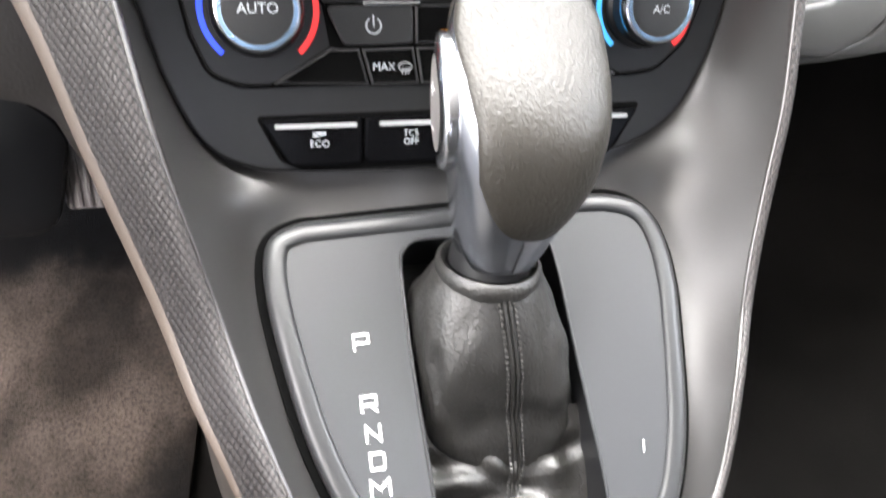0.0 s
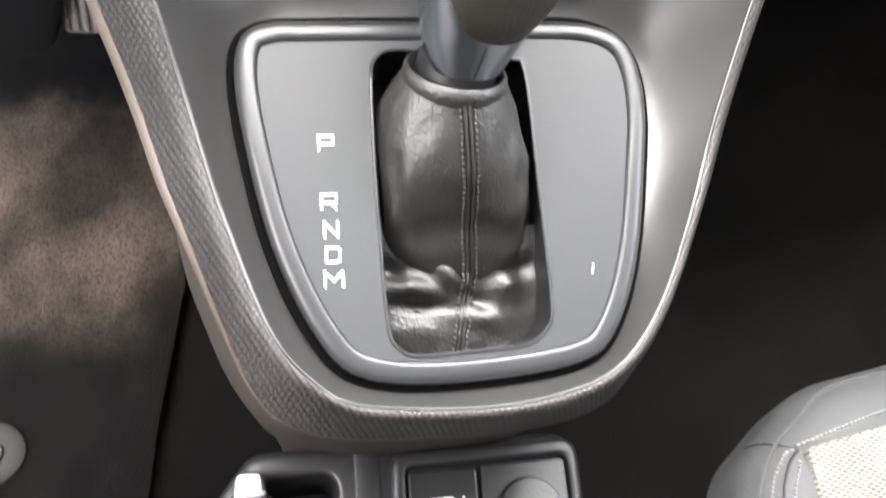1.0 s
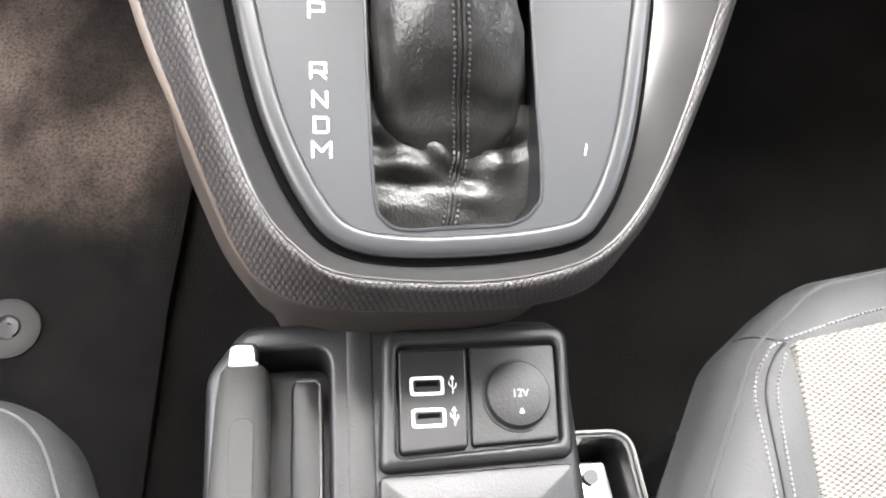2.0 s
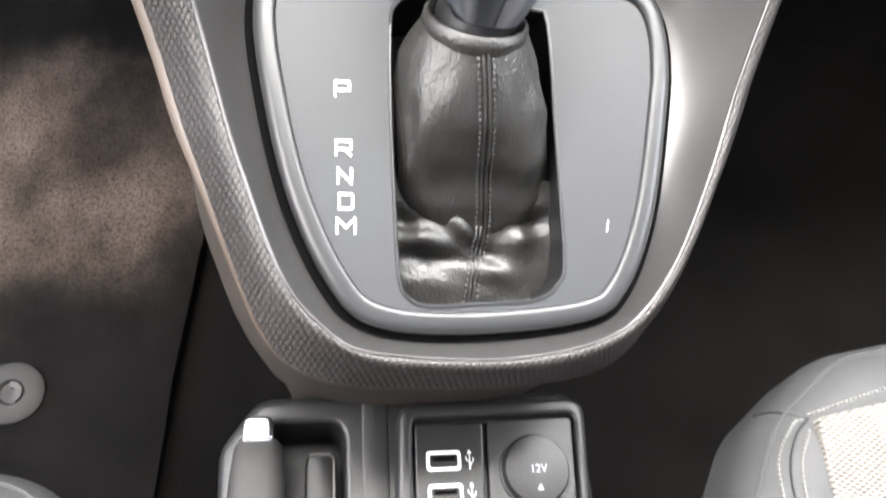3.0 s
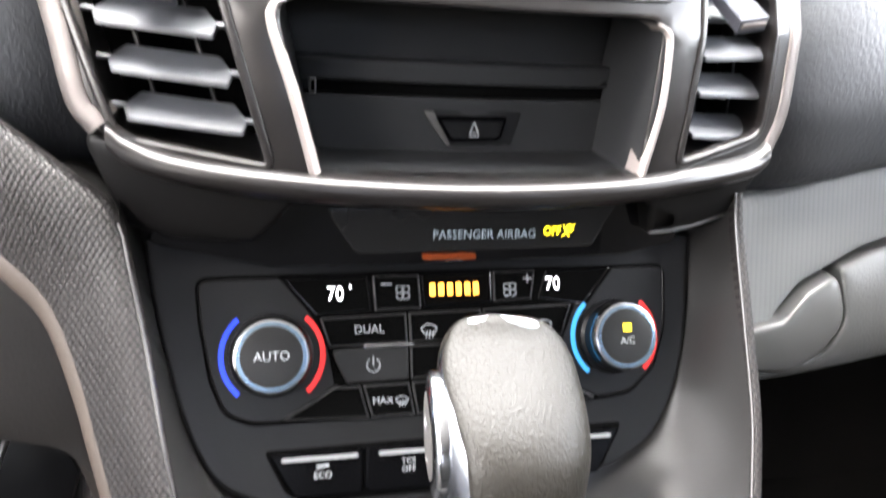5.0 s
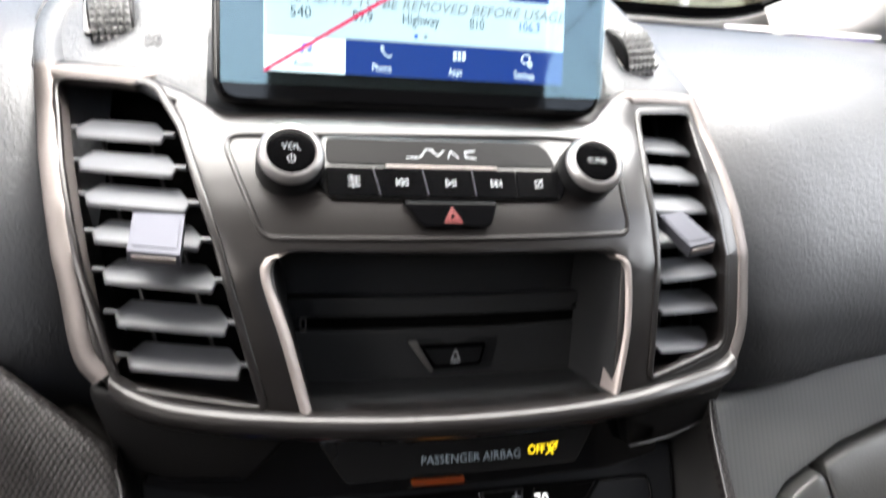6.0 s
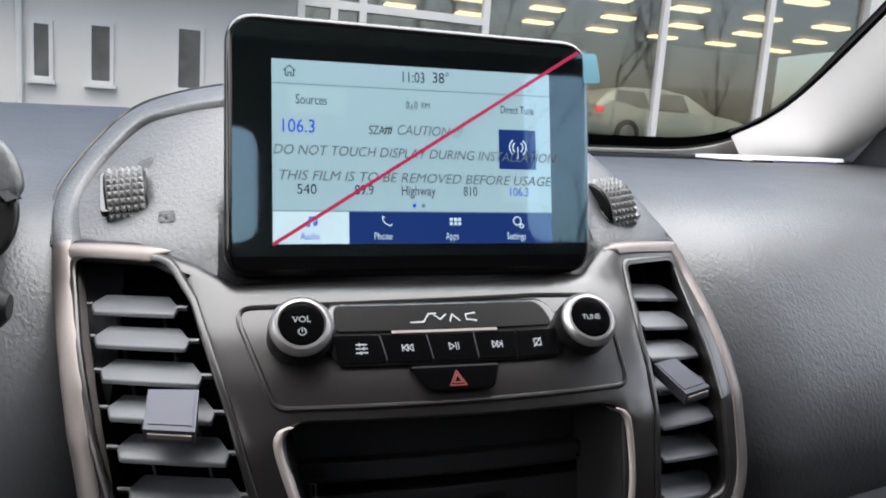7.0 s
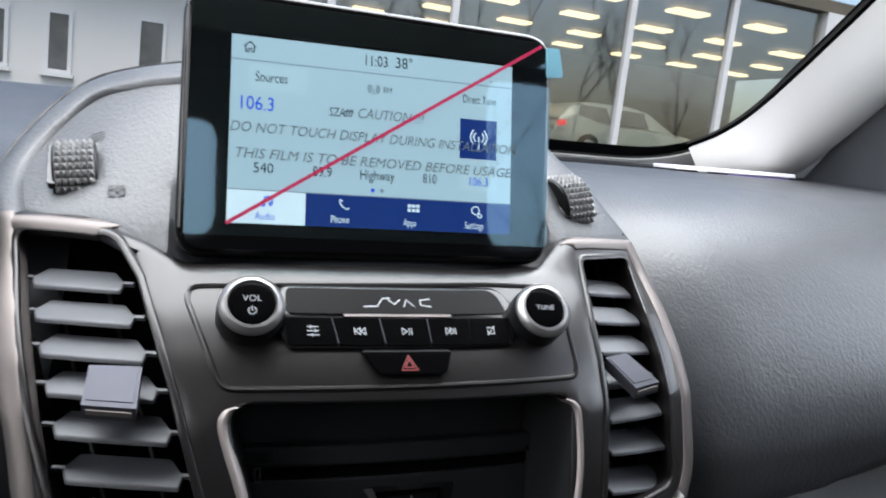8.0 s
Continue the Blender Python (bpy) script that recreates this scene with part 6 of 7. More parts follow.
part("socket_bed", plate(inset(SOCK_IN, -0.002), on_low, 0.0015, None), M_BLACK, low)
part("rear_deck", plate(rpoly([(-0.0195, -0.60, 0.004), (0.0860, -0.60, 0.004), (0.0800, -0.2985, 0.004), (-0.0195, -0.3000, 0.004)]), on_low, 0.0062, -0.004, r=0.003, step=0.03), M_CONSOLE, low)

usb = thing("usb_outlet", on_low(0.008, -0.264), "black plate with two white-edged charging ports", "charging outlet")
part("plate", plate(rpoly([(-0.0090, -0.2905, 0.003), (0.0258, -0.2888, 0.003), (0.0285, -0.2385, 0.003), (-0.0078, -0.2385, 0.003)]), on_low, 0.0065, 0.0, r=0.0015, seg=3), M_HVAC, usb)
for v in (-0.2575, -0.2735):
    u = 0.0065
    pt = part("port", plate(rect(u - 0.0088, v - 0.0048, u + 0.0088, v + 0.0048, 0.0022), on_low, 0.0068, 0.004, r=0.0003, holes=[rect(u - 0.0072, v - 0.0032, u + 0.0072, v + 0.0032, 0.0012)]), M_WHITE, usb, "white oval frame")
    part("cavity", plate(rect(u - 0.0072, v - 0.0032, u + 0.0072, v + 0.0032), on_low, 0.0058, None), M_SHADE, pt)
    part("tongue", plate(rect(u - 0.0058, v - 0.0002, u + 0.0058, v + 0.0022), on_low, 0.0066, 0.005), M_SHADE, pt)
    for k in range(4):
        part("contact", plate(rect(u - 0.0050 + k * 0.0027, v - 0.0022, u - 0.0034 + k * 0.0027, v - 0.0004), on_low, 0.0063, 0.005), M_CONTACT, pt)
    c = u + 0.0132
    bars([[(c, v - 0.0042), (c, v + 0.0042)], [(c, v - 0.0015), (c - 0.0018, v + 0.0005), (c - 0.0018, v + 0.0016)], [(c, v - 0.0026), (c + 0.0018, v - 0.0006), (c + 0.0018, v + 0.0008)], [(c - 0.0009, v + 0.0030), (c, v + 0.0046), (c + 0.0009, v + 0.0030)]], on_low, 0.00045, 0.0067, M_WHITE, usb)
sk = thing("power_socket", on_low(0.053, -0.263), "dark plate with a round capped power socket", "power socket")
part("plate", plate(rpoly([(0.0280, -0.2880, 0.002), (0.0735, -0.2865, 0.003), (0.0765, -0.2375, 0.003), (0.0305, -0.2380, 0.002)]), on_low, 0.0058, 0.0, r=0.0012, seg=2), M_CONSOLE, sk)
cap = part("cap", lathe([(0.0188, 0.005), (0.0188, 0.0066), (0.0175, 0.0068), (0.0172, 0.0085), (0.0163, 0.0100), (0.0120, 0.0106), (0.004, 0.0108)], on_low, 0.0535, -0.2640), M_CONSOLE, sk)
lettering("12V", on_low, 0.0540, -0.2645, 0.0056, 0.0111, M_ICON, cap)
bars([[(0.0530, -0.2742), (0.0550, -0.2742), (0.0540, -0.2722), (0.0530, -0.2742)]], on_low, 0.0007, 0.0109, M_ICON, cap)

pb = thing("parking_brake", on_low(-0.084, -0.36), "grey parking brake lever with a bright release button", "parking brake")
rows = []
for y, w, zt, zb in ((-0.244, 0.0095, 0.010, -0.010), (-0.247, 0.0118, 0.0125, -0.012), (-0.262, 0.0132, 0.0150, -0.013), (-0.30, 0.0142, 0.0165, -0.014), (-0.36, 0.0150, 0.0165, -0.015), (-0.45, 0.0150, 0.012, -0.018), (-0.58, 0.0145, 0.002, -0.022)):
    cxx = -0.0845 - (y + 0.245) * -0.02
    row = []
    for j in range(24):
        a = math.tau * j / 24
        cx = math.copysign(abs(math.cos(a)) ** 0.7, math.cos(a))
        sz = math.copysign(abs(math.sin(a)) ** 0.7, math.sin(a))
        row.append(on_low(cxx + cx * w, y, (zt + zb) / 2 + sz * (zt - zb) / 2))
    rows.append(row)
part("grip", loft(rows, closed=True, cap=True), M_GRIP, pb, smooth=50)
part("grip_inlay", plate(rpoly([(-0.0910, -0.50, 0.004), (-0.0780, -0.50, 0.004), (-0.0785, -0.272, 0.006), (-0.0900, -0.272, 0.006)]), lambda u, v, h: on_low(u, v, h + float(np.interp(v, (-0.5, -0.45, -0.36, -0.30, -0.262), (0.0085, 0.0118, 0.0163, 0.0163, 0.0149)))), 0.0009, 0.0, r=0.0006, step=0.01), M_GRIP, pb)
part("release_button", plate(rpoly([(-0.0925, -0.2470, 0.003), (-0.0765, -0.2470, 0.003), (-0.0775, -0.2340, 0.004), (-0.0915, -0.2340, 0.004)]), on_low, 0.0125, -0.006, r=0.0025, seg=4), M_CHROME, pb, "bright satin release button")

bk = thing("belt_buckle_tray", (0.108, -0.31, 0.15), "small black open bin with a pale rim beside the seat", "storage bin")


def on_bin(u, v, h=0.0):
    return Vector((u, v, 0.19 + h))


BIN = rpoly([(0.088, -0.42, 0.004), (0.134, -0.42, 0.004), (0.1255, -0.2765, 0.014), (0.0905, -0.2765, 0.004)])
part("shell", plate(BIN, on_bin, 0.0, -0.12, r=0.0015, holes=[inset(BIN, 0.004)], step=0.02), M_BLACK, bk)
part("rim", tube([on_bin(u, v, 0.0008) for u, v in dense(BIN, 0.006)], 0.0012, 6), M_GREYPLASTIC, bk)
part("bottom", plate(inset(BIN, 0.003), on_bin, -0.05, None), M_BLACK, bk)
part("bracket", plate(rpoly([(0.0955, -0.335, 0.002), (0.1190, -0.335, 0.002), (0.1150, -0.289, 0.003), (0.0965, -0.289, 0.003)]), on_bin, -0.018, -0.05, r=0.002), M_STEEL, bk, "bare steel bracket")
part("bolt", lathe([(0.0045, -0.018), (0.0045, -0.014), (0.002, -0.014)], on_bin, 0.104, -0.298, n=12), M_BLACK, bk)


# ---- seats ----
def seat(name, outline, insert, top, label, stitch, seams=()):
    def on_seat(u, v, h=0.0):
        return Vector((u, v, top + h + 0.11 * (v + 0.26) - 0.35 * max(0, abs(u - (0.34 if u > 0 else -0.34)) - 0.12) ** 2))
    s = thing(name, (outline[0][0], -0.6, 0.0), label, "car seat", "front seats")
    part("cushion", plate(outline, on_seat, 0.0, -0.060, r=0.034, step=0.02, seg=7), M_SEAT, s, smooth=60)
    part("piping", tube([on_seat(u, v, -0.0124) for u, v in dense(inset(outline, 0.0075), 0.01)], 0.0012, 6), M_SEAT, s)
    bm = plate(inset(outline, 0.03), lambda u, v, h: on_seat(u, v, h), -0.055, -0.26, r=0.0)
    part("base", bm, M_DASHDARK, s)
    part("insert", plate(insert, on_seat, 0.0015, -0.004, r=0.002, step=0.02, uv=True), M_WEAVE, s, "pale coarse woven fabric")
    def skin(u, v, h=0.0):
        """The cushion's rounded skin."""
        d = min(0.034, float(near(np.array([[u, v]]), outline)[0]))
        return on_seat(u, v, h - 0.034 + math.sqrt(max(0.0, 0.034 ** 2 - (0.034 - d) ** 2)))

    for st in seams:
        part("seam", tube([skin(float(p[0]), float(p[1]), 0.0002) for p in resample(smooth_line(st, 8), 24)], 0.0007, 5), M_BLACK, s)
    for st in stitch:
        bm = bmesh.new()
        pts = resample(smooth_line(st, 8), 70)
        for k in range(0, 69, 1):
            p, q = pts[k], pts[k + 1]
            m = p + (q - p) * 0.6
            tube([skin(*p, 0.0004), skin(*m, 0.0004)], 0.0007, 5, bm=bm)
        part("stitching", bm, M_GREYPLASTIC, s)
    return s


P_OUT = rpoly([(0.106, -0.62, 0.02), (0.109, -0.340, 0.10), (0.158, -0.254, 0.05), (0.202, -0.2215, 0.06), (0.36, -0.196, 0.2), (0.56, -0.230, 0.07), (0.60, -0.62, 0.02)], 10)
P_INS = rpoly([(0.168, -0.62, 0.0), (0.170, -0.34, 0.3), (0.1765, -0.2615, 0.004), (0.34, -0.235, 0.3), (0.505, -0.262, 0.01), (0.515, -0.62, 0.0)], 8)
seat("passenger_seat", P_OUT, P_INS, 0.286, "grey leather passenger seat with pale woven centre", [[(0.149, -0.42), (0.150, -0.34), (0.155, -0.285), (0.1685, -0.262), (0.1750, -0.2600)], [(0.157, -0.42), (0.158, -0.34), (0.163, -0.288), (0.1740, -0.2650)], [(0.1765, -0.2580), (0.24, -0.2445), (0.34, -0.2310)]], [[(0.1765, -0.2605), (0.172, -0.2565), (0.167, -0.252), (0.164, -0.2495)], [(0.153, -0.42), (0.154, -0.34), (0.159, -0.2865), (0.1712, -0.2635), (0.1755, -0.2605)]])
D_OUT = rpoly([(-0.130, -0.62, 0.02), (-0.60, -0.62, 0.02), (-0.60, -0.262, 0.07), (-0.34, -0.222, 0.2), (-0.175, -0.255, 0.05), (-0.135, -0.36, 0.12)], 10)
D_INS = rpoly([(-0.205, -0.62, 0.0), (-0.515, -0.62, 0.0), (-0.505, -0.30, 0.01), (-0.34, -0.28, 0.3), (-0.215, -0.305, 0.01)], 8)
seat("driver_seat", D_OUT, D_INS, 0.235, "grey leather driver seat with pale woven centre", [])

# ---- footwell ----
fm = thing("floor_mat", (-0.35, -0.02, 0.0), "brown carpet mat lying in the driver footwell", "floor mat")


def on_floor(u, v, h=0.0):
    return Vector((u, v, 0.004 + h + 0.158 * (v + 0.125) + 0.004 * noise.noise(Vector((u * 12, v * 12, 3.0))) + max(0.0, v - 0.26) * 1.1))


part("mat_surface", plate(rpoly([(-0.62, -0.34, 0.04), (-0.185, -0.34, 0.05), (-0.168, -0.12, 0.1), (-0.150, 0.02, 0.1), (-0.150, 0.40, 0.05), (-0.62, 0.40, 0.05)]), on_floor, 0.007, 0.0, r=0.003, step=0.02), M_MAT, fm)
fast = part("fastener", lathe([(0.0235, 0.006), (0.0235, 0.0095), (0.0200, 0.0115), (0.0100, 0.0115), (0.0080, 0.0090), (0.002, 0.0090)], on_floor, -0.2860, -0.1285, n=32), M_GRIP, fm, "grey round mat fastener")
part("fastener_mark", plate(arc_band(-0.2860, -0.1285, 0.0035, 0.0080, -60, 100, 10), on_floor, 0.0118, 0.009), M_BLACK, fast)


def on_pedal(u, v, h=0.0):
    return Vector((u, 0.135 - h + (v - 0.23) * 0.45, v))


ac = thing("accelerator", (-0.21, 0.13, 0.02), "ribbed grey accelerator pedal in the footwell", "pedal")
part("pad", plate(rpoly([(-0.2255, 0.201, 0.005), (-0.188, 0.201, 0.006), (-0.188, 0.300, 0.006), (-0.2215, 0.300, 0.006)]), on_pedal, 0.0, -0.012, r=0.003), M_PEDAL, ac)
for k in range(5):
    u = -0.2225 + k * 0.0068
    part("rib", plate(rect(u, 0.205, u + 0.003, 0.295, 0.001), on_pedal, 0.003, -0.002, r=0.001), M_PEDAL, ac)
bp = thing("brake_pedal", (-0.30, 0.1, 0.02), "wide black brake pedal on a bright steel arm", "pedal")
part("pad", plate(rpoly([(-0.350, 0.180, 0.02), (-0.232, 0.186, 0.030), (-0.209, 0.272, 0.025), (-0.236, 0.301, 0.025), (-0.350, 0.298, 0.02)]), lambda u, v, h: Vector((u, 0.120 - h + (v - 0.24) * 0.15, v)), 0.0, -0.015, r=0.005), M_BLACK, bp)
part("arm", tube([(-0.236, 0.09, 0.42), (-0.238, 0.09, 0.36), (-0.2405, 0.09, 0.325), (-0.249, 0.09, 0.304), (-0.264, 0.09, 0.284), (-0.285, 0.10, 0.262)], 0.0022, 8), M_STEEL, bp, "bright bent steel arm")

# ---- steering wheel and column ----
swl = thing("steering_wheel", (-0.40, -0.10, 0.62), "black leather steering wheel behind the dash edge", "steering wheel")
C = Vector((-0.3850, -0.115, 0.692))
fa = Vector((0, -0.9, 0.43)).normalized()
ua = Vector((0, 0.43, 0.9)).normalized()
bm = bmesh.new()
tube([C + (Vector((1, 0, 0)) * math.cos(a) + ua * math.sin(a)) * 0.185 for a in [math.tau * i / 64 for i in range(65)]], 0.0155, 14, cap=False, bm=bm)
part("rim", bm, M_BLACK, swl)
part("hub", lathe([(0.075, -0.03), (0.072, 0.005), (0.05, 0.015), (0.01, 0.018)], lambda u, v, h: C + Vector((1, 0, 0)) * u + ua * v + fa * (h - 0.03), 0, 0, n=32), M_BLACK, swl)
for a in (0.0, math.pi, -math.pi / 2):
    d = Vector((1, 0, 0)) * math.cos(a) + ua * math.sin(a)
    part("spoke", tube([C + d * 0.06 - fa * 0.03, C + d * 0.18], 0.013, 10), M_BLACK, swl)
st = part("stalk", tube([(-0.34, -0.035, 0.672), (-0.204, -0.048, 0.6685), (-0.190, -0.0490, 0.6680), (-0.1840, -0.0495, 0.6675)], [0.0085, 0.0090, 0.0088, 0.0080], 14), M_BLACK, swl, "black switch stalk")
part("stalk_tip", tube([(-0.1835, -0.0495, 0.6675), (-0.1790, -0.0500, 0.6673), (-0.1762, -0.0500, 0.6671)], [0.0086, 0.0080, 0.0050], 14), M_KEY, st)


def on_hood(u, v, h=0.0):
    """The upright face of the instrument hood towards the driver."""
    return Vector((u - 0.0055 + 0.36 * min(0.0, h), 0.012 - h + 0.30 * (v - 0.70), v))


hood = thing("instrument_hood", (-0.35, 0.06, 0.70), "black instrument hood with a grained padded brow", "instrument hood")
part("brow", plate(closed_smooth(mm([(-560, 716), (-560, 770), (-450, 790), (-330, 788), (-250, 771), (-210, 752), (-194, 741), (-186, 731), (-182, 720), (-183, 713), (-190, 711), (-260, 711)]), 4), on_hood, 0.004, -0.07, r=0.005, step=0.012, seg=4), M_DASH, hood, "grained padded brow", smooth=60)
part("surround", plate(closed_smooth(mm([(-560, 676), (-560, 712), (-260, 713), (-190, 714), (-184, 711), (-182.5, 702), (-184.5, 692), (-190, 684), (-198, 680), (-260, 676)]), 4), on_hood, 0.0, -0.06, r=0.004, step=0.012, seg=4), M_BLACK, hood, smooth=60)


# ---- lower dash either side of the console ----
def on_knee(u, v, h=0.0):
    """The band below the dash pads."""
    return Vector((u, -0.020 - h + 0.35 * max(0, abs(u) - 0.2) ** 2 + (v - 0.5) * 0.35 + 0.01 * math.copysign(1, u), v))


part("passenger_band", plate(rpoly([(0.150, 0.514, 0.004), (0.232, 0.537, 0.03), (0.62, 0.628, 0.01), (0.62, 0.585, 0.01), (0.252, 0.492, 0.02), (0.212, 0.474, 0.02), (0.197, 0.458, 0.01), (0.193, 0.430, 0.003), (0.155, 0.440, 0.004)]), on_knee, 0.002, -0.03, r=0.006, step=0.015, uv=True), M_BAND, dash, "finely ribbed pale grey band under the dash")
part("driver_band", plate(rpoly([(-0.138, 0.518, 0.01), (-0.187, 0.553, 0.01), (-0.26, 0.60, 0.02), (-0.62, 0.67, 0.01), (-0.62, 0.47, 0.02), (-0.26, 0.44, 0.08), (-0.178, 0.46, 0.02), (-0.142, 0.50, 0.02)]), on_knee, -0.022, -0.04, r=0.006, step=0.02), M_KNEE, dash, "dark brown grey panel under the dash")
gb = thing("glovebox", (0.42, 0.05, 0.3), "grey glovebox door under the dash with a rounded top", "glovebox")


def on_box(u, v, h=0.0):
    """The glovebox: its top edge rolls out, the face falls back below."""
    k = (v - 0.40 - 0.15 * max(0, u - 0.2)) / 0.085
    return on_knee(u, v, h - 0.010 + 0.016 * math.sin(max(0.0, min(1.0, k)) * math.pi * 0.8))


part("door", plate(rpoly([(0.2385, 0.4825, 0.004), (0.26, 0.490, 0.02), (0.66, 0.590, 0.02), (0.66, 0.468, 0.02), (0.21, 0.4245, 0.004), (0.165, 0.4215, 0.002), (0.165, 0.4265, 0.002), (0.199, 0.4300, 0.002), (0.228, 0.436, 0.02), (0.2415, 0.455, 0.02)]), on_box, 0.0, -0.03, r=0.0025, step=0.010, seg=3), M_GLOVEBOX, gb)
part("latch", plate(rpoly([(0.165, 0.431, 0.004), (0.165, 0.452, 0.004), (0.1985, 0.458, 0.012), (0.214, 0.4715, 0.02), (0.2350, 0.4815, 0.006), (0.2385, 0.456, 0.02), (0.225, 0.4385, 0.02), (0.206, 0.428, 0.006)]), on_box, 0.002, -0.015, r=0.0025, step=0.006, seg=3), M_LATCH, gb, "paler rounded latch handle")
part("lower_lip", tube([on_knee(u, 0.4245 + 0.1 * (u - 0.2), -0.010) for u in np.linspace(0.17, 0.66, 24)], 0.003, 8), M_GLOVEBOX, gb, "thin paler lower edge")
# near-black slab paints the deep shade below the glovebox
part("under_panel", plate(rpoly([(0.15, 0.418, 0.003), (0.78, 0.476, 0.003), (0.78, 0.466, 0.003), (0.15, 0.408, 0.003)]), on_knee, -0.022, -0.3, r=0.003), M_SHADE, dash)
flat("firewall", [(-0.8, 0.55, 0.2), (0.8, 0.55, 0.2), (0.8, 0.50, 0.80), (-0.8, 0.50, 0.80)], M_DASHDARK, "dark footwell bulkhead under the dash", "bulkhead")
part("knee_panel", plate(rpoly([(-0.145, 0.52, 0.02), (-0.78, 0.52, 0.02), (-0.78, 0.425, 0.02), (-0.192, 0.4205, 0.02), (-0.170, 0.416, 0.02), (-0.150, 0.395, 0.01)]), on_knee, -0.012, -0.04, r=0.006, step=0.02), M_KNEE, dash)
card = thing("card", (0.62, 0.42, 0.80), "white card with a violet edge lying on the dash", "card")
part("sheet", plate(rect(0.458, 0.40, 0.64, 0.45, 0.004), lambda u, v, h: Vector((u, v, 0.789 + h + (v - 0.42) * 0.15)), 0.0045, 0.0, r=0.001), M_PAPER, card)
part("edge", plate(rect(0.535, 0.402, 0.63, 0.44), lambda u, v, h: Vector((u, v, 0.786 + h + (v - 0.42) * 0.15)), 0.002, -0.006), M_PURPLE, card)
flat("door_sail", [(0.735, 0.472, 0.790), (0.735, 0.30, 0.925), (0.735, 0.20, 0.93), (0.735, 0.20, 0.74), (0.735, 0.36, 0.755)], M_DASH, "dark grey corner panel at the foot of the pillar", "door panel")
sail = bpy.data.objects["door_sail"]
part("recess", plate(rpoly([(0.325, 0.775, 0.01), (0.425, 0.790, 0.012), (0.325, 0.865, 0.01)]), lambda u, v, h: Vector((0.735 - h, u, v)), 0.002, 0.0, r=0.001), M_BLACK, sail)
_tri = dense(rpoly([(0.318, 0.770, 0.01), (0.438, 0.788, 0.012), (0.318, 0.876, 0.01)]), 0.01)
part("outline", tube([Vector((0.734, u, v)) for u, v in _tri + _tri[:1]], 0.0022, 6), M_GREYPLASTIC, sail)

# shell of the cabin: a van, closed behind the front doors
rear = part("wall_rear", plate([(-0.8, -0.40), (0.8, -0.40), (0.8, 1.28), (-0.8, 1.28)], lambda u, v, h: Vector((u, -1.3 + h, v)), 0.0, -0.02, holes=[rect(0.58, 0.82, 0.785, 1.24, 0.05), rect(-0.42, 0.82, -0.05, 1.08, 0.05)]), M_REAR, smooth=0)
tagged(rear, "grey trim closing the rear of the cabin, with two door windows", "wall", "", "structure")
flat("ceiling", [(-0.72, -1.3, 1.3), (0.72, -1.3, 1.3), (0.72, -0.25, 1.32), (-0.72, -0.25, 1.32)], M_LINER, "pale cloth headliner under the roof", "ceiling")
# unseen side panels, added to hold sky light back from the rear
for side, nm in ((-1, "wall_left"), (1, "wall_right")):
    flat(nm, [(side * 0.8, -1.3, 0.70), (side * 0.8, -0.50 if side > 0 else -0.70, 0.72), (side * 0.78, -0.44 if side > 0 else -0.66, 1.34), (side * 0.78, -1.3, 1.34)], M_REAR, "unseen dark panel added to keep light out of the rear", "wall")
flat("door_1", [(0.8, -1.3, -0.40), (0.8, 0.6, -0.40), (0.8, 0.6, 0.72), (0.8, -1.3, 0.74)], M_GREYPLASTIC, "dark grey moulded door panel beside the seat", "door")
# the driver's door stands open: only the sill and the panel behind it close that side
flat("sill", [(-0.8, -1.3, -0.40), (-0.8, 0.6, -0.40), (-0.8, 0.6, 0.06), (-0.8, -1.3, 0.06)], M_GREYPLASTIC, "dark grey door sill of the van", "sill")
flat("wall_lower", [(-0.8, -1.3, 0.06), (-0.8, -0.70, 0.06), (-0.8, -0.70, 0.72), (-0.8, -1.3, 0.70)], M_REAR, "dark panel behind the door opening", "wall")



IN_CAR = [o for o in scene.objects if o.parent is None and o.type not in ("CAMERA", "LIGHT")]

# ---- outside ----
M_ASPHALT = mat("asphalt", (0.05, 0.05, 0.052), 0.9, grain=0.02, bump=0.004, patch=1.2, vary=0.3)
M_SIDING = mat("white_siding", (0.66, 0.65, 0.62), 0.7, grain=0.05, bump=0.002, patch=1.5, vary=0.05)
M_FRAME = mat("white_frame", (0.66, 0.66, 0.65), 0.5, patch=0.5, vary=0.04)
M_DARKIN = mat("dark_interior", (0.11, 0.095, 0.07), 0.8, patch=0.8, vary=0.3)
M_WINDOW = mat("window_dark", (0.11, 0.112, 0.112), 0.12, patch=0.5, vary=0.4)
M_CARPAINT = mat("car_paint", (0.48, 0.52, 0.48), 0.3, metal=0.2, patch=0.5, vary=0.05, coat=0.6)
M_HEDGE = mat("hedge", (0.035, 0.035, 0.025), 0.9, grain=0.12, bump=0.1, patch=0.7, vary=0.6)
M_BARK = mat("bark", (0.035, 0.03, 0.026), 0.9, patch=0.3, vary=0.3)
M_TYRE = mat("tyre", (0.02, 0.02, 0.02), 0.8, patch=0.1)
M_TAILLIGHT = glow("tail_light", (0.8, 0.02, 0.04), 0.8)
M_WARM = glow("warm_tube", (1.0, 0.76, 0.42), 1.5)
M_REARSKY = glow("rear_daylight", (0.55, 0.72, 0.80), 0.9)
M_FACADE = clear("facade_glass", (0.90, 0.90, 0.86), 0.18, 0.03)
rows = []
for y in (-150, -60, -20, -5, 3, 6, 9, 11, 13, 15, 20, 40, 150):
    rows.append([(x, y, float(np.interp(y, (3, 13, 20), (-0.55, 0.60, 0.62)))) for x in np.linspace(-150, 150, 13)])
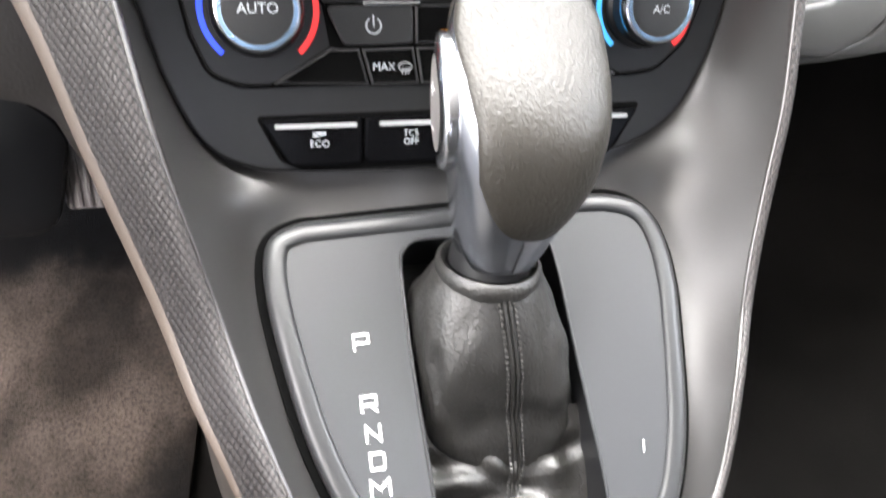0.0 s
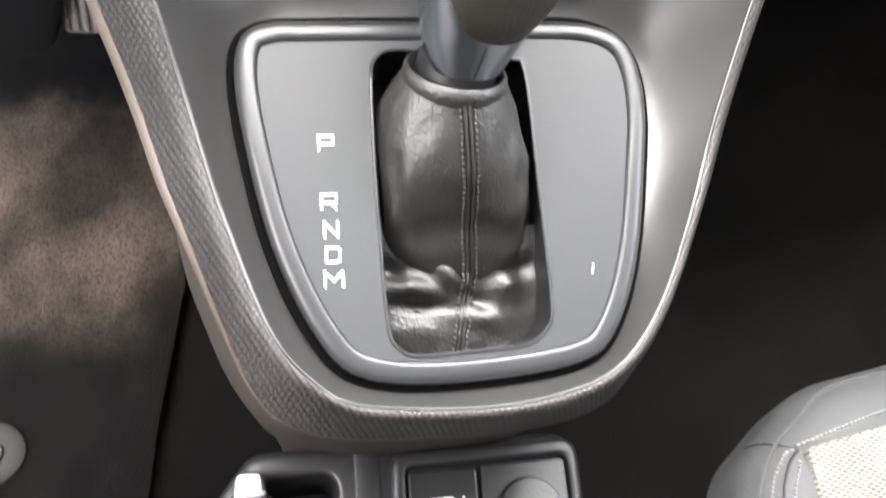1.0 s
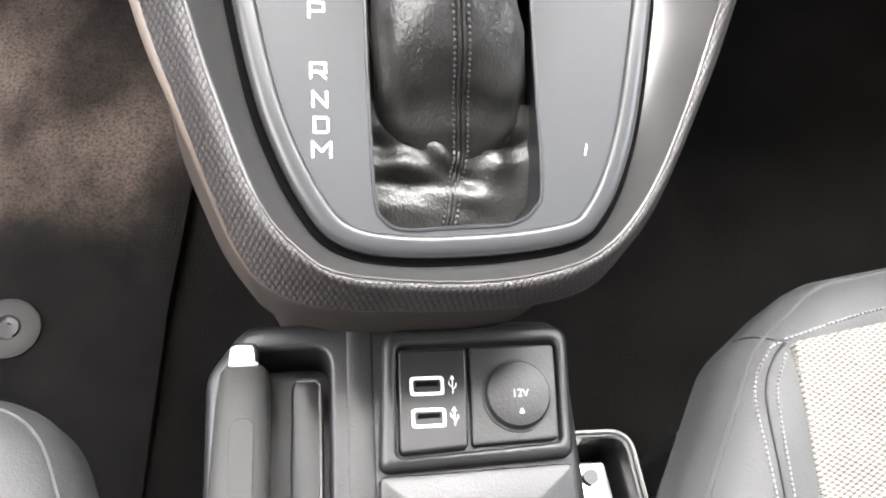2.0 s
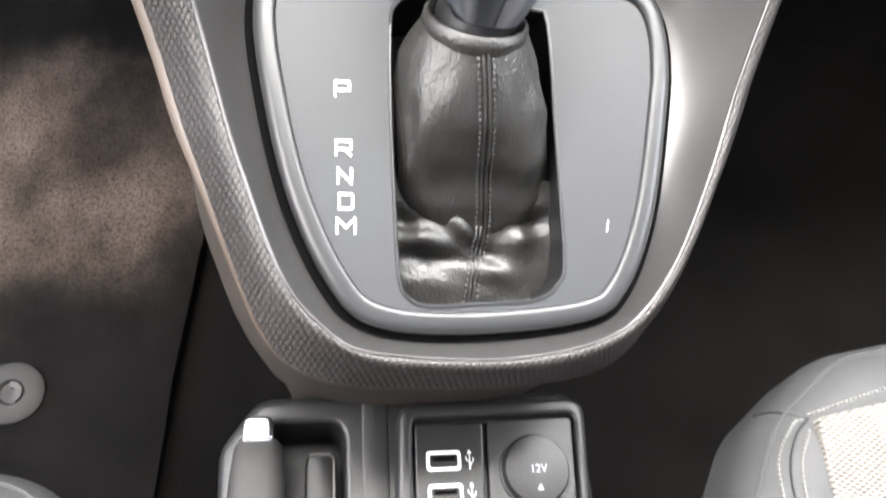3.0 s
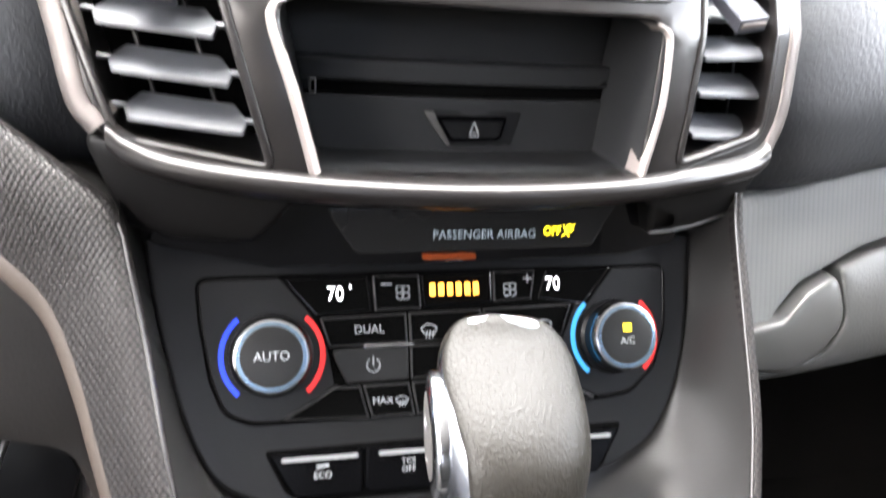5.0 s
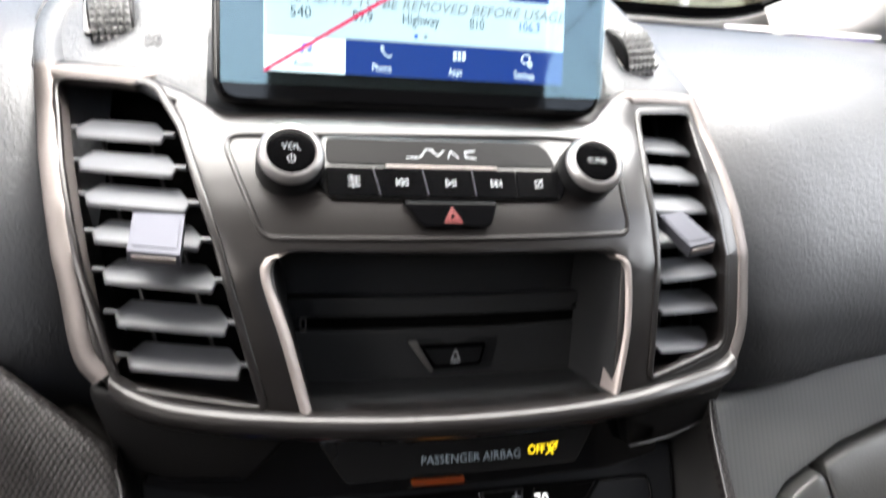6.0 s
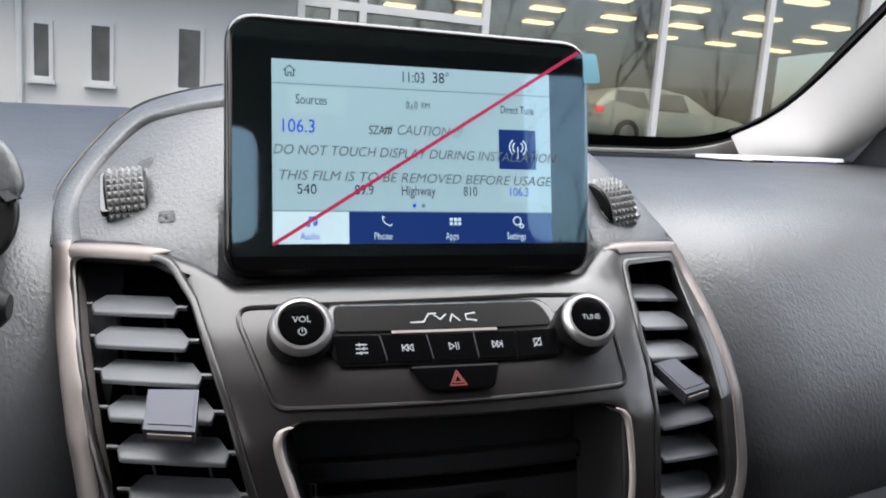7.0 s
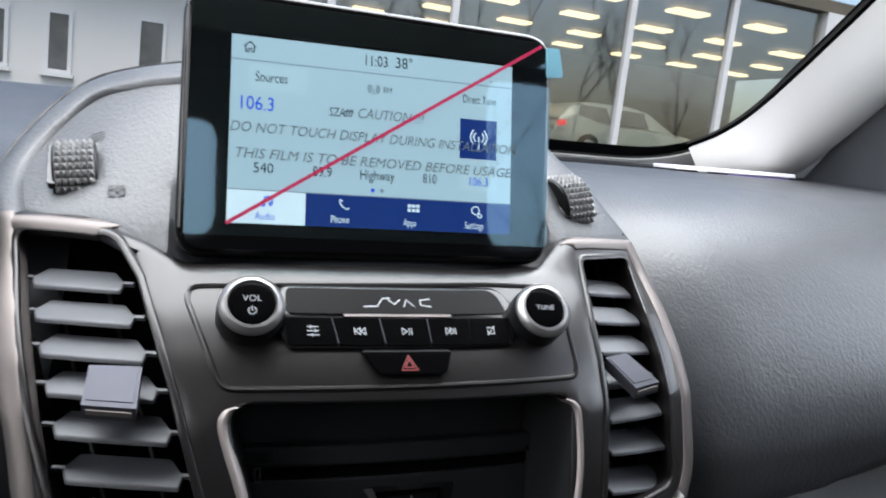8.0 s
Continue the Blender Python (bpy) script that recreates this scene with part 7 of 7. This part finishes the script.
tagged(part("ground", loft(rows), M_ASPHALT), "dark grey asphalt lot rising towards the buildings", "ground", "", "structure")


def box(bm, x0, y0, z0, x1, y1, z1):
    vs = [bm.verts.new(p) for p in ((x0, y0, z0), (x1, y0, z0), (x1, y1, z0), (x0, y1, z0), (x0, y0, z1), (x1, y0, z1), (x1, y1, z1), (x0, y1, z1))]
    for f in ((0, 3, 2, 1), (4, 5, 6, 7), (0, 1, 5, 4), (1, 2, 6, 5), (2, 3, 7, 6), (3, 0, 4, 7)):
        bm.faces.new([vs[i] for i in f])
    return bm

# left: a pale building with narrow windows; right: a glazed showroom
FY = 16.0
left = thing("pale_building", (-6.0, FY, 0.6), "pale grey office building with narrow windows", "building")
part("wall", box(bmesh.new(), -16.0, FY, 0.3, 1.05, FY + 0.3, 3.45), M_SIDING, left, smooth=0)
part("roof", box(bmesh.new(), -16.2, FY - 0.8, 3.45, 1.03, FY + 8.0, 3.75), M_GREYPLASTIC, left, smooth=0)
part("downpipe", tube([(-4.12, FY - 0.08, 0.4), (-4.12, FY - 0.08, 3.44)], 0.06, 8), M_FRAME, left)


def narrow_window(x0, x1, z0, z1):
    w = part("window", box(bmesh.new(), x0, FY - 0.03, z0, x1, FY - 0.005, z1), M_WINDOW, left, smooth=0)
    bm = bmesh.new()
    f = 0.07
    for a in ((x0 - f, z0 - f, x0, z1 + f), (x1, z0 - f, x1 + f, z1 + f), (x0, z1, x1, z1 + f), (x0, z0 - f, x1, z0)):
        box(bm, a[0], FY - 0.06, a[1], a[2], FY, a[3])
    part("window_frame", bm, M_FRAME, w, smooth=0)
    part("window_sill", box(bmesh.new(), x0 - 0.12, FY - 0.12, z0 - 0.14, x1 + 0.12, FY, z0 - 0.075), M_FRAME, w, smooth=0)
    return w


for x0, x1 in ((-7.3, -6.95), (-3.88, -3.62), (-2.87, -2.54), (-1.27, -0.86)):
    narrow_window(x0, x1, 1.18, 2.16 + (x1 + 3.6) * 0.06)

show = thing("showroom", (8.0, FY, -0.5), "glazed showroom with white mullions and warm ceiling lamps", "building")
part("floor_slab", box(bmesh.new(), 1.05, FY - 0.05, 0.2, 24.0, FY + 14.0, 0.66), M_GREYPLASTIC, show, smooth=0)
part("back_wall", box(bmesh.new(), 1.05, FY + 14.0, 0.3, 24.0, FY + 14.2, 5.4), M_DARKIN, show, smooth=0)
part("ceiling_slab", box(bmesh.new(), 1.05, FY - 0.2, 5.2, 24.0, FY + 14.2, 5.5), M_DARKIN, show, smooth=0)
for x0, x1 in ((9.6, 11.0), (11.25, 13.6), (14.2, 15.6), (15.9, 17.8), (18.1, 19.4)):
    part("rear_window", box(bmesh.new(), x0, FY + 13.9, 1.3, x1, FY + 13.98, 2.9), M_REARSKY, show, "pale daylight in a rear window", smooth=0)
g = part("glazing", box(bmesh.new(), 1.05, FY, 0.66, 24.0, FY + 0.02, 5.2), M_FACADE, show, smooth=0)
g.visible_shadow = False
for x in (1.10, 1.78, 2.38, 5.10, 9.52, 12.40, 18.4, 21.4):
    part("mullion", box(bmesh.new(), x - 0.075, FY - 0.12, 0.6, x + 0.075, FY + 0.05, 5.2), M_FRAME, show, smooth=0)
part("transom", box(bmesh.new(), 1.05, FY - 0.1, 0.62, 24.0, FY + 0.04, 0.74), M_FRAME, show, smooth=0)
part("door_head", box(bmesh.new(), 1.1, FY - 0.1, 3.05, 5.1, FY + 0.04, 3.22), M_FRAME, show, smooth=0)
part("pier", box(bmesh.new(), 15.2, FY - 0.2, 0.5, 15.9, FY + 0.1, 5.2), M_FRAME, show, smooth=0)
for i in range(7):
    for j in range(4):
        x, y = 4.0 + i * 2.7 + (j % 2) * 0.9, FY + 2.0 + j * 3.0
        part("ceiling_lamp", box(bmesh.new(), x, y, 5.02, x + 1.1, y + 0.55, 5.10), M_WARM, show, "warm lit tube under the ceiling", smooth=0)


def parked_car(x, y, z, length=4.4):
    c = thing("parked_car", (x + length / 2, y, z), "grey green hatchback parked behind the showroom glass", "car")
    prof = [(0.0, 0.30, 0.62, 0.80), (0.04, 0.26, 0.95, 0.86), (0.14, 0.24, 1.12, 0.90), (0.30, 0.22, 0.98, 0.92), (0.5, 0.22, 0.96, 0.92), (0.68, 0.22, 0.93, 0.92), (0.82, 0.23, 0.86, 0.90), (0.95, 0.25, 0.70, 0.84), (1.0, 0.32, 0.55, 0.74)]
    rows = []
    for f, zb, zt, w in [tuple(p) for p in smooth_line(prof, 3)]:
        xx = x + f * length
        rows.append([(xx, y + w * s, z + zz) for s, zz in ((-0.92, zb), (-1, zb + 0.12), (-1, (zb + zt) / 2), (-0.96, zt - 0.06), (-0.86, zt), (0.86, zt), (0.96, zt - 0.06), (1, (zb + zt) / 2), (1, zb + 0.12), (0.92, zb))])
    part("body", loft(rows, closed=True, cap=True), M_CARPAINT, c)
    rows = []
    for f, zb, zt, w in ((0.03, 0.9, 0.98, 0.80), (0.10, 0.9, 1.34, 0.74), (0.20, 0.9, 1.46, 0.72), (0.42, 0.9, 1.48, 0.72), (0.55, 0.9, 1.38, 0.74), (0.72, 0.88, 0.92, 0.80)):
        xx = x + f * length
        rows.append([(xx, y - w - 0.08, z + zb), (xx, y - w, z + zt - 0.05), (xx, y - w + 0.12, z + zt), (xx, y + w - 0.12, z + zt), (xx, y + w, z + zt - 0.05), (xx, y + w + 0.08, z + zb)])
    part("roof", loft(rows), M_CARPAINT, c, smooth=70)
    for f0, f1, top in ((0.13, 0.30, 1.36), (0.315, 0.52, 1.36)):
        bm = bmesh.new()
        vs = [bm.verts.new(p) for p in ((x + f0 * length, y - 0.865, z + 0.97), (x + f1 * length + 0.12, y - 0.865, z + 0.97), (x + f1 * length - 0.05, y - 0.768, z + top), (x + f0 * length + 0.06, y - 0.768, z + top))]
        bm.faces.new(vs)
        part("side_window", bm, M_WINDOW, c, smooth=0)
    for f in (0.20, 0.80):
        for s in (-1, 1):
            w = part("tyre", lathe([(0.32, -0.1), (0.33, -0.06), (0.33, 0.08), (0.30, 0.1), (0.21, 0.1)], lambda a, b, h, s=s, f=f: Vector((x + f * length + a, y + s * (0.84 + h), z + 0.33 + b)), 0, 0, n=28), M_TYRE, c)
            part("rim", lathe([(0.21, 0.09), (0.19, 0.105), (0.06, 0.10), (0.02, 0.11)], lambda a, b, h, s=s, f=f: Vector((x + f * length + a, y + s * (0.84 + h), z + 0.33 + b)), 0, 0, n=20), M_STEEL, w)
    for s in (-0.93, 0.93):
        part("tail_light", tube([(x + 0.12, y + s * 0.93, z + 0.84), (x + 0.30, y + s * 0.95, z + 0.87)], 0.07, 8), M_TAILLIGHT, c)
    return c


parked_car(8.15, 17.4, 0.66, 5.0)


# bare trees behind the van, seen only in the glass
def bare_tree(x, y, h, seed):
    rnd = random.Random(seed)
    t = thing("bare_tree", (x, y, -0.55), "tall bare tree with thin dark branches", "tree", "bare trees")
    bm = bmesh.new()

    def limb(p, d, length, r, depth):
        pts, q = [p], p
        for k in range(4):
            d = (d + Vector((rnd.uniform(-0.2, 0.2), rnd.uniform(-0.2, 0.2), rnd.uniform(-0.05, 0.15)))).normalized()
            q = q + d * length / 4
            pts.append(q)
        tube(pts, [r * (1 - 0.15 * k) for k in range(5)], 5, cap=False, bm=bm)
        if depth:
            for k in range(4):
                b = pts[rnd.randint(2, 4)]
                dd = (d + Vector((rnd.uniform(-0.9, 0.9), rnd.uniform(-0.9, 0.9), rnd.uniform(-0.1, 0.6)))).normalized()
                limb(b, dd, length * rnd.uniform(0.45, 0.7), r * 0.45, depth - 1)

    limb(Vector((x, y, -0.55)), Vector((0, 0, 1)), h * 0.5, 0.16, 3)
    part("branches", bm, M_BARK, t)
    return t


for i, (x, y, h) in enumerate(((-12, -24, 14), (-4, -22, 15), (1, -26, 17), (5, -23, 15), (9, -20, 14), (12, -27, 18), (15, -23, 16), (21, -22, 15), (24, -27, 18), (28, -21, 15), (33, -24, 17), (38, -22, 16))):
    bare_tree(x, y, h, i)

# a rough dark hedge behind the van, seen only in the glass
rows = []
for k in range(9):
    f = k / 8
    rows.append([(x, -19 + 1.5 * math.cos(f * math.pi) * (1 + 0.4 * noise.noise(Vector((x * 0.7, f * 4, 1)))), -0.55 + (3.0 + 1.6 * noise.noise(Vector((x * 0.35, 0, 2))) + 0.7 * noise.noise(Vector((x * 1.9, f * 3, 4)))) * math.sin(f * math.pi)) for x in np.linspace(-40, 50, 220)])
tagged(part("hedge", loft(rows), M_HEDGE), "dark leafless hedge along the far side of the lot", "hedge", "", "stuff")

# the car stands nose-down a little on the lot: set all of its parts to that stance
bpy.context.view_layer.update()
for ob in IN_CAR:
    ob.matrix_basis = STANCE @ ob.matrix_basis
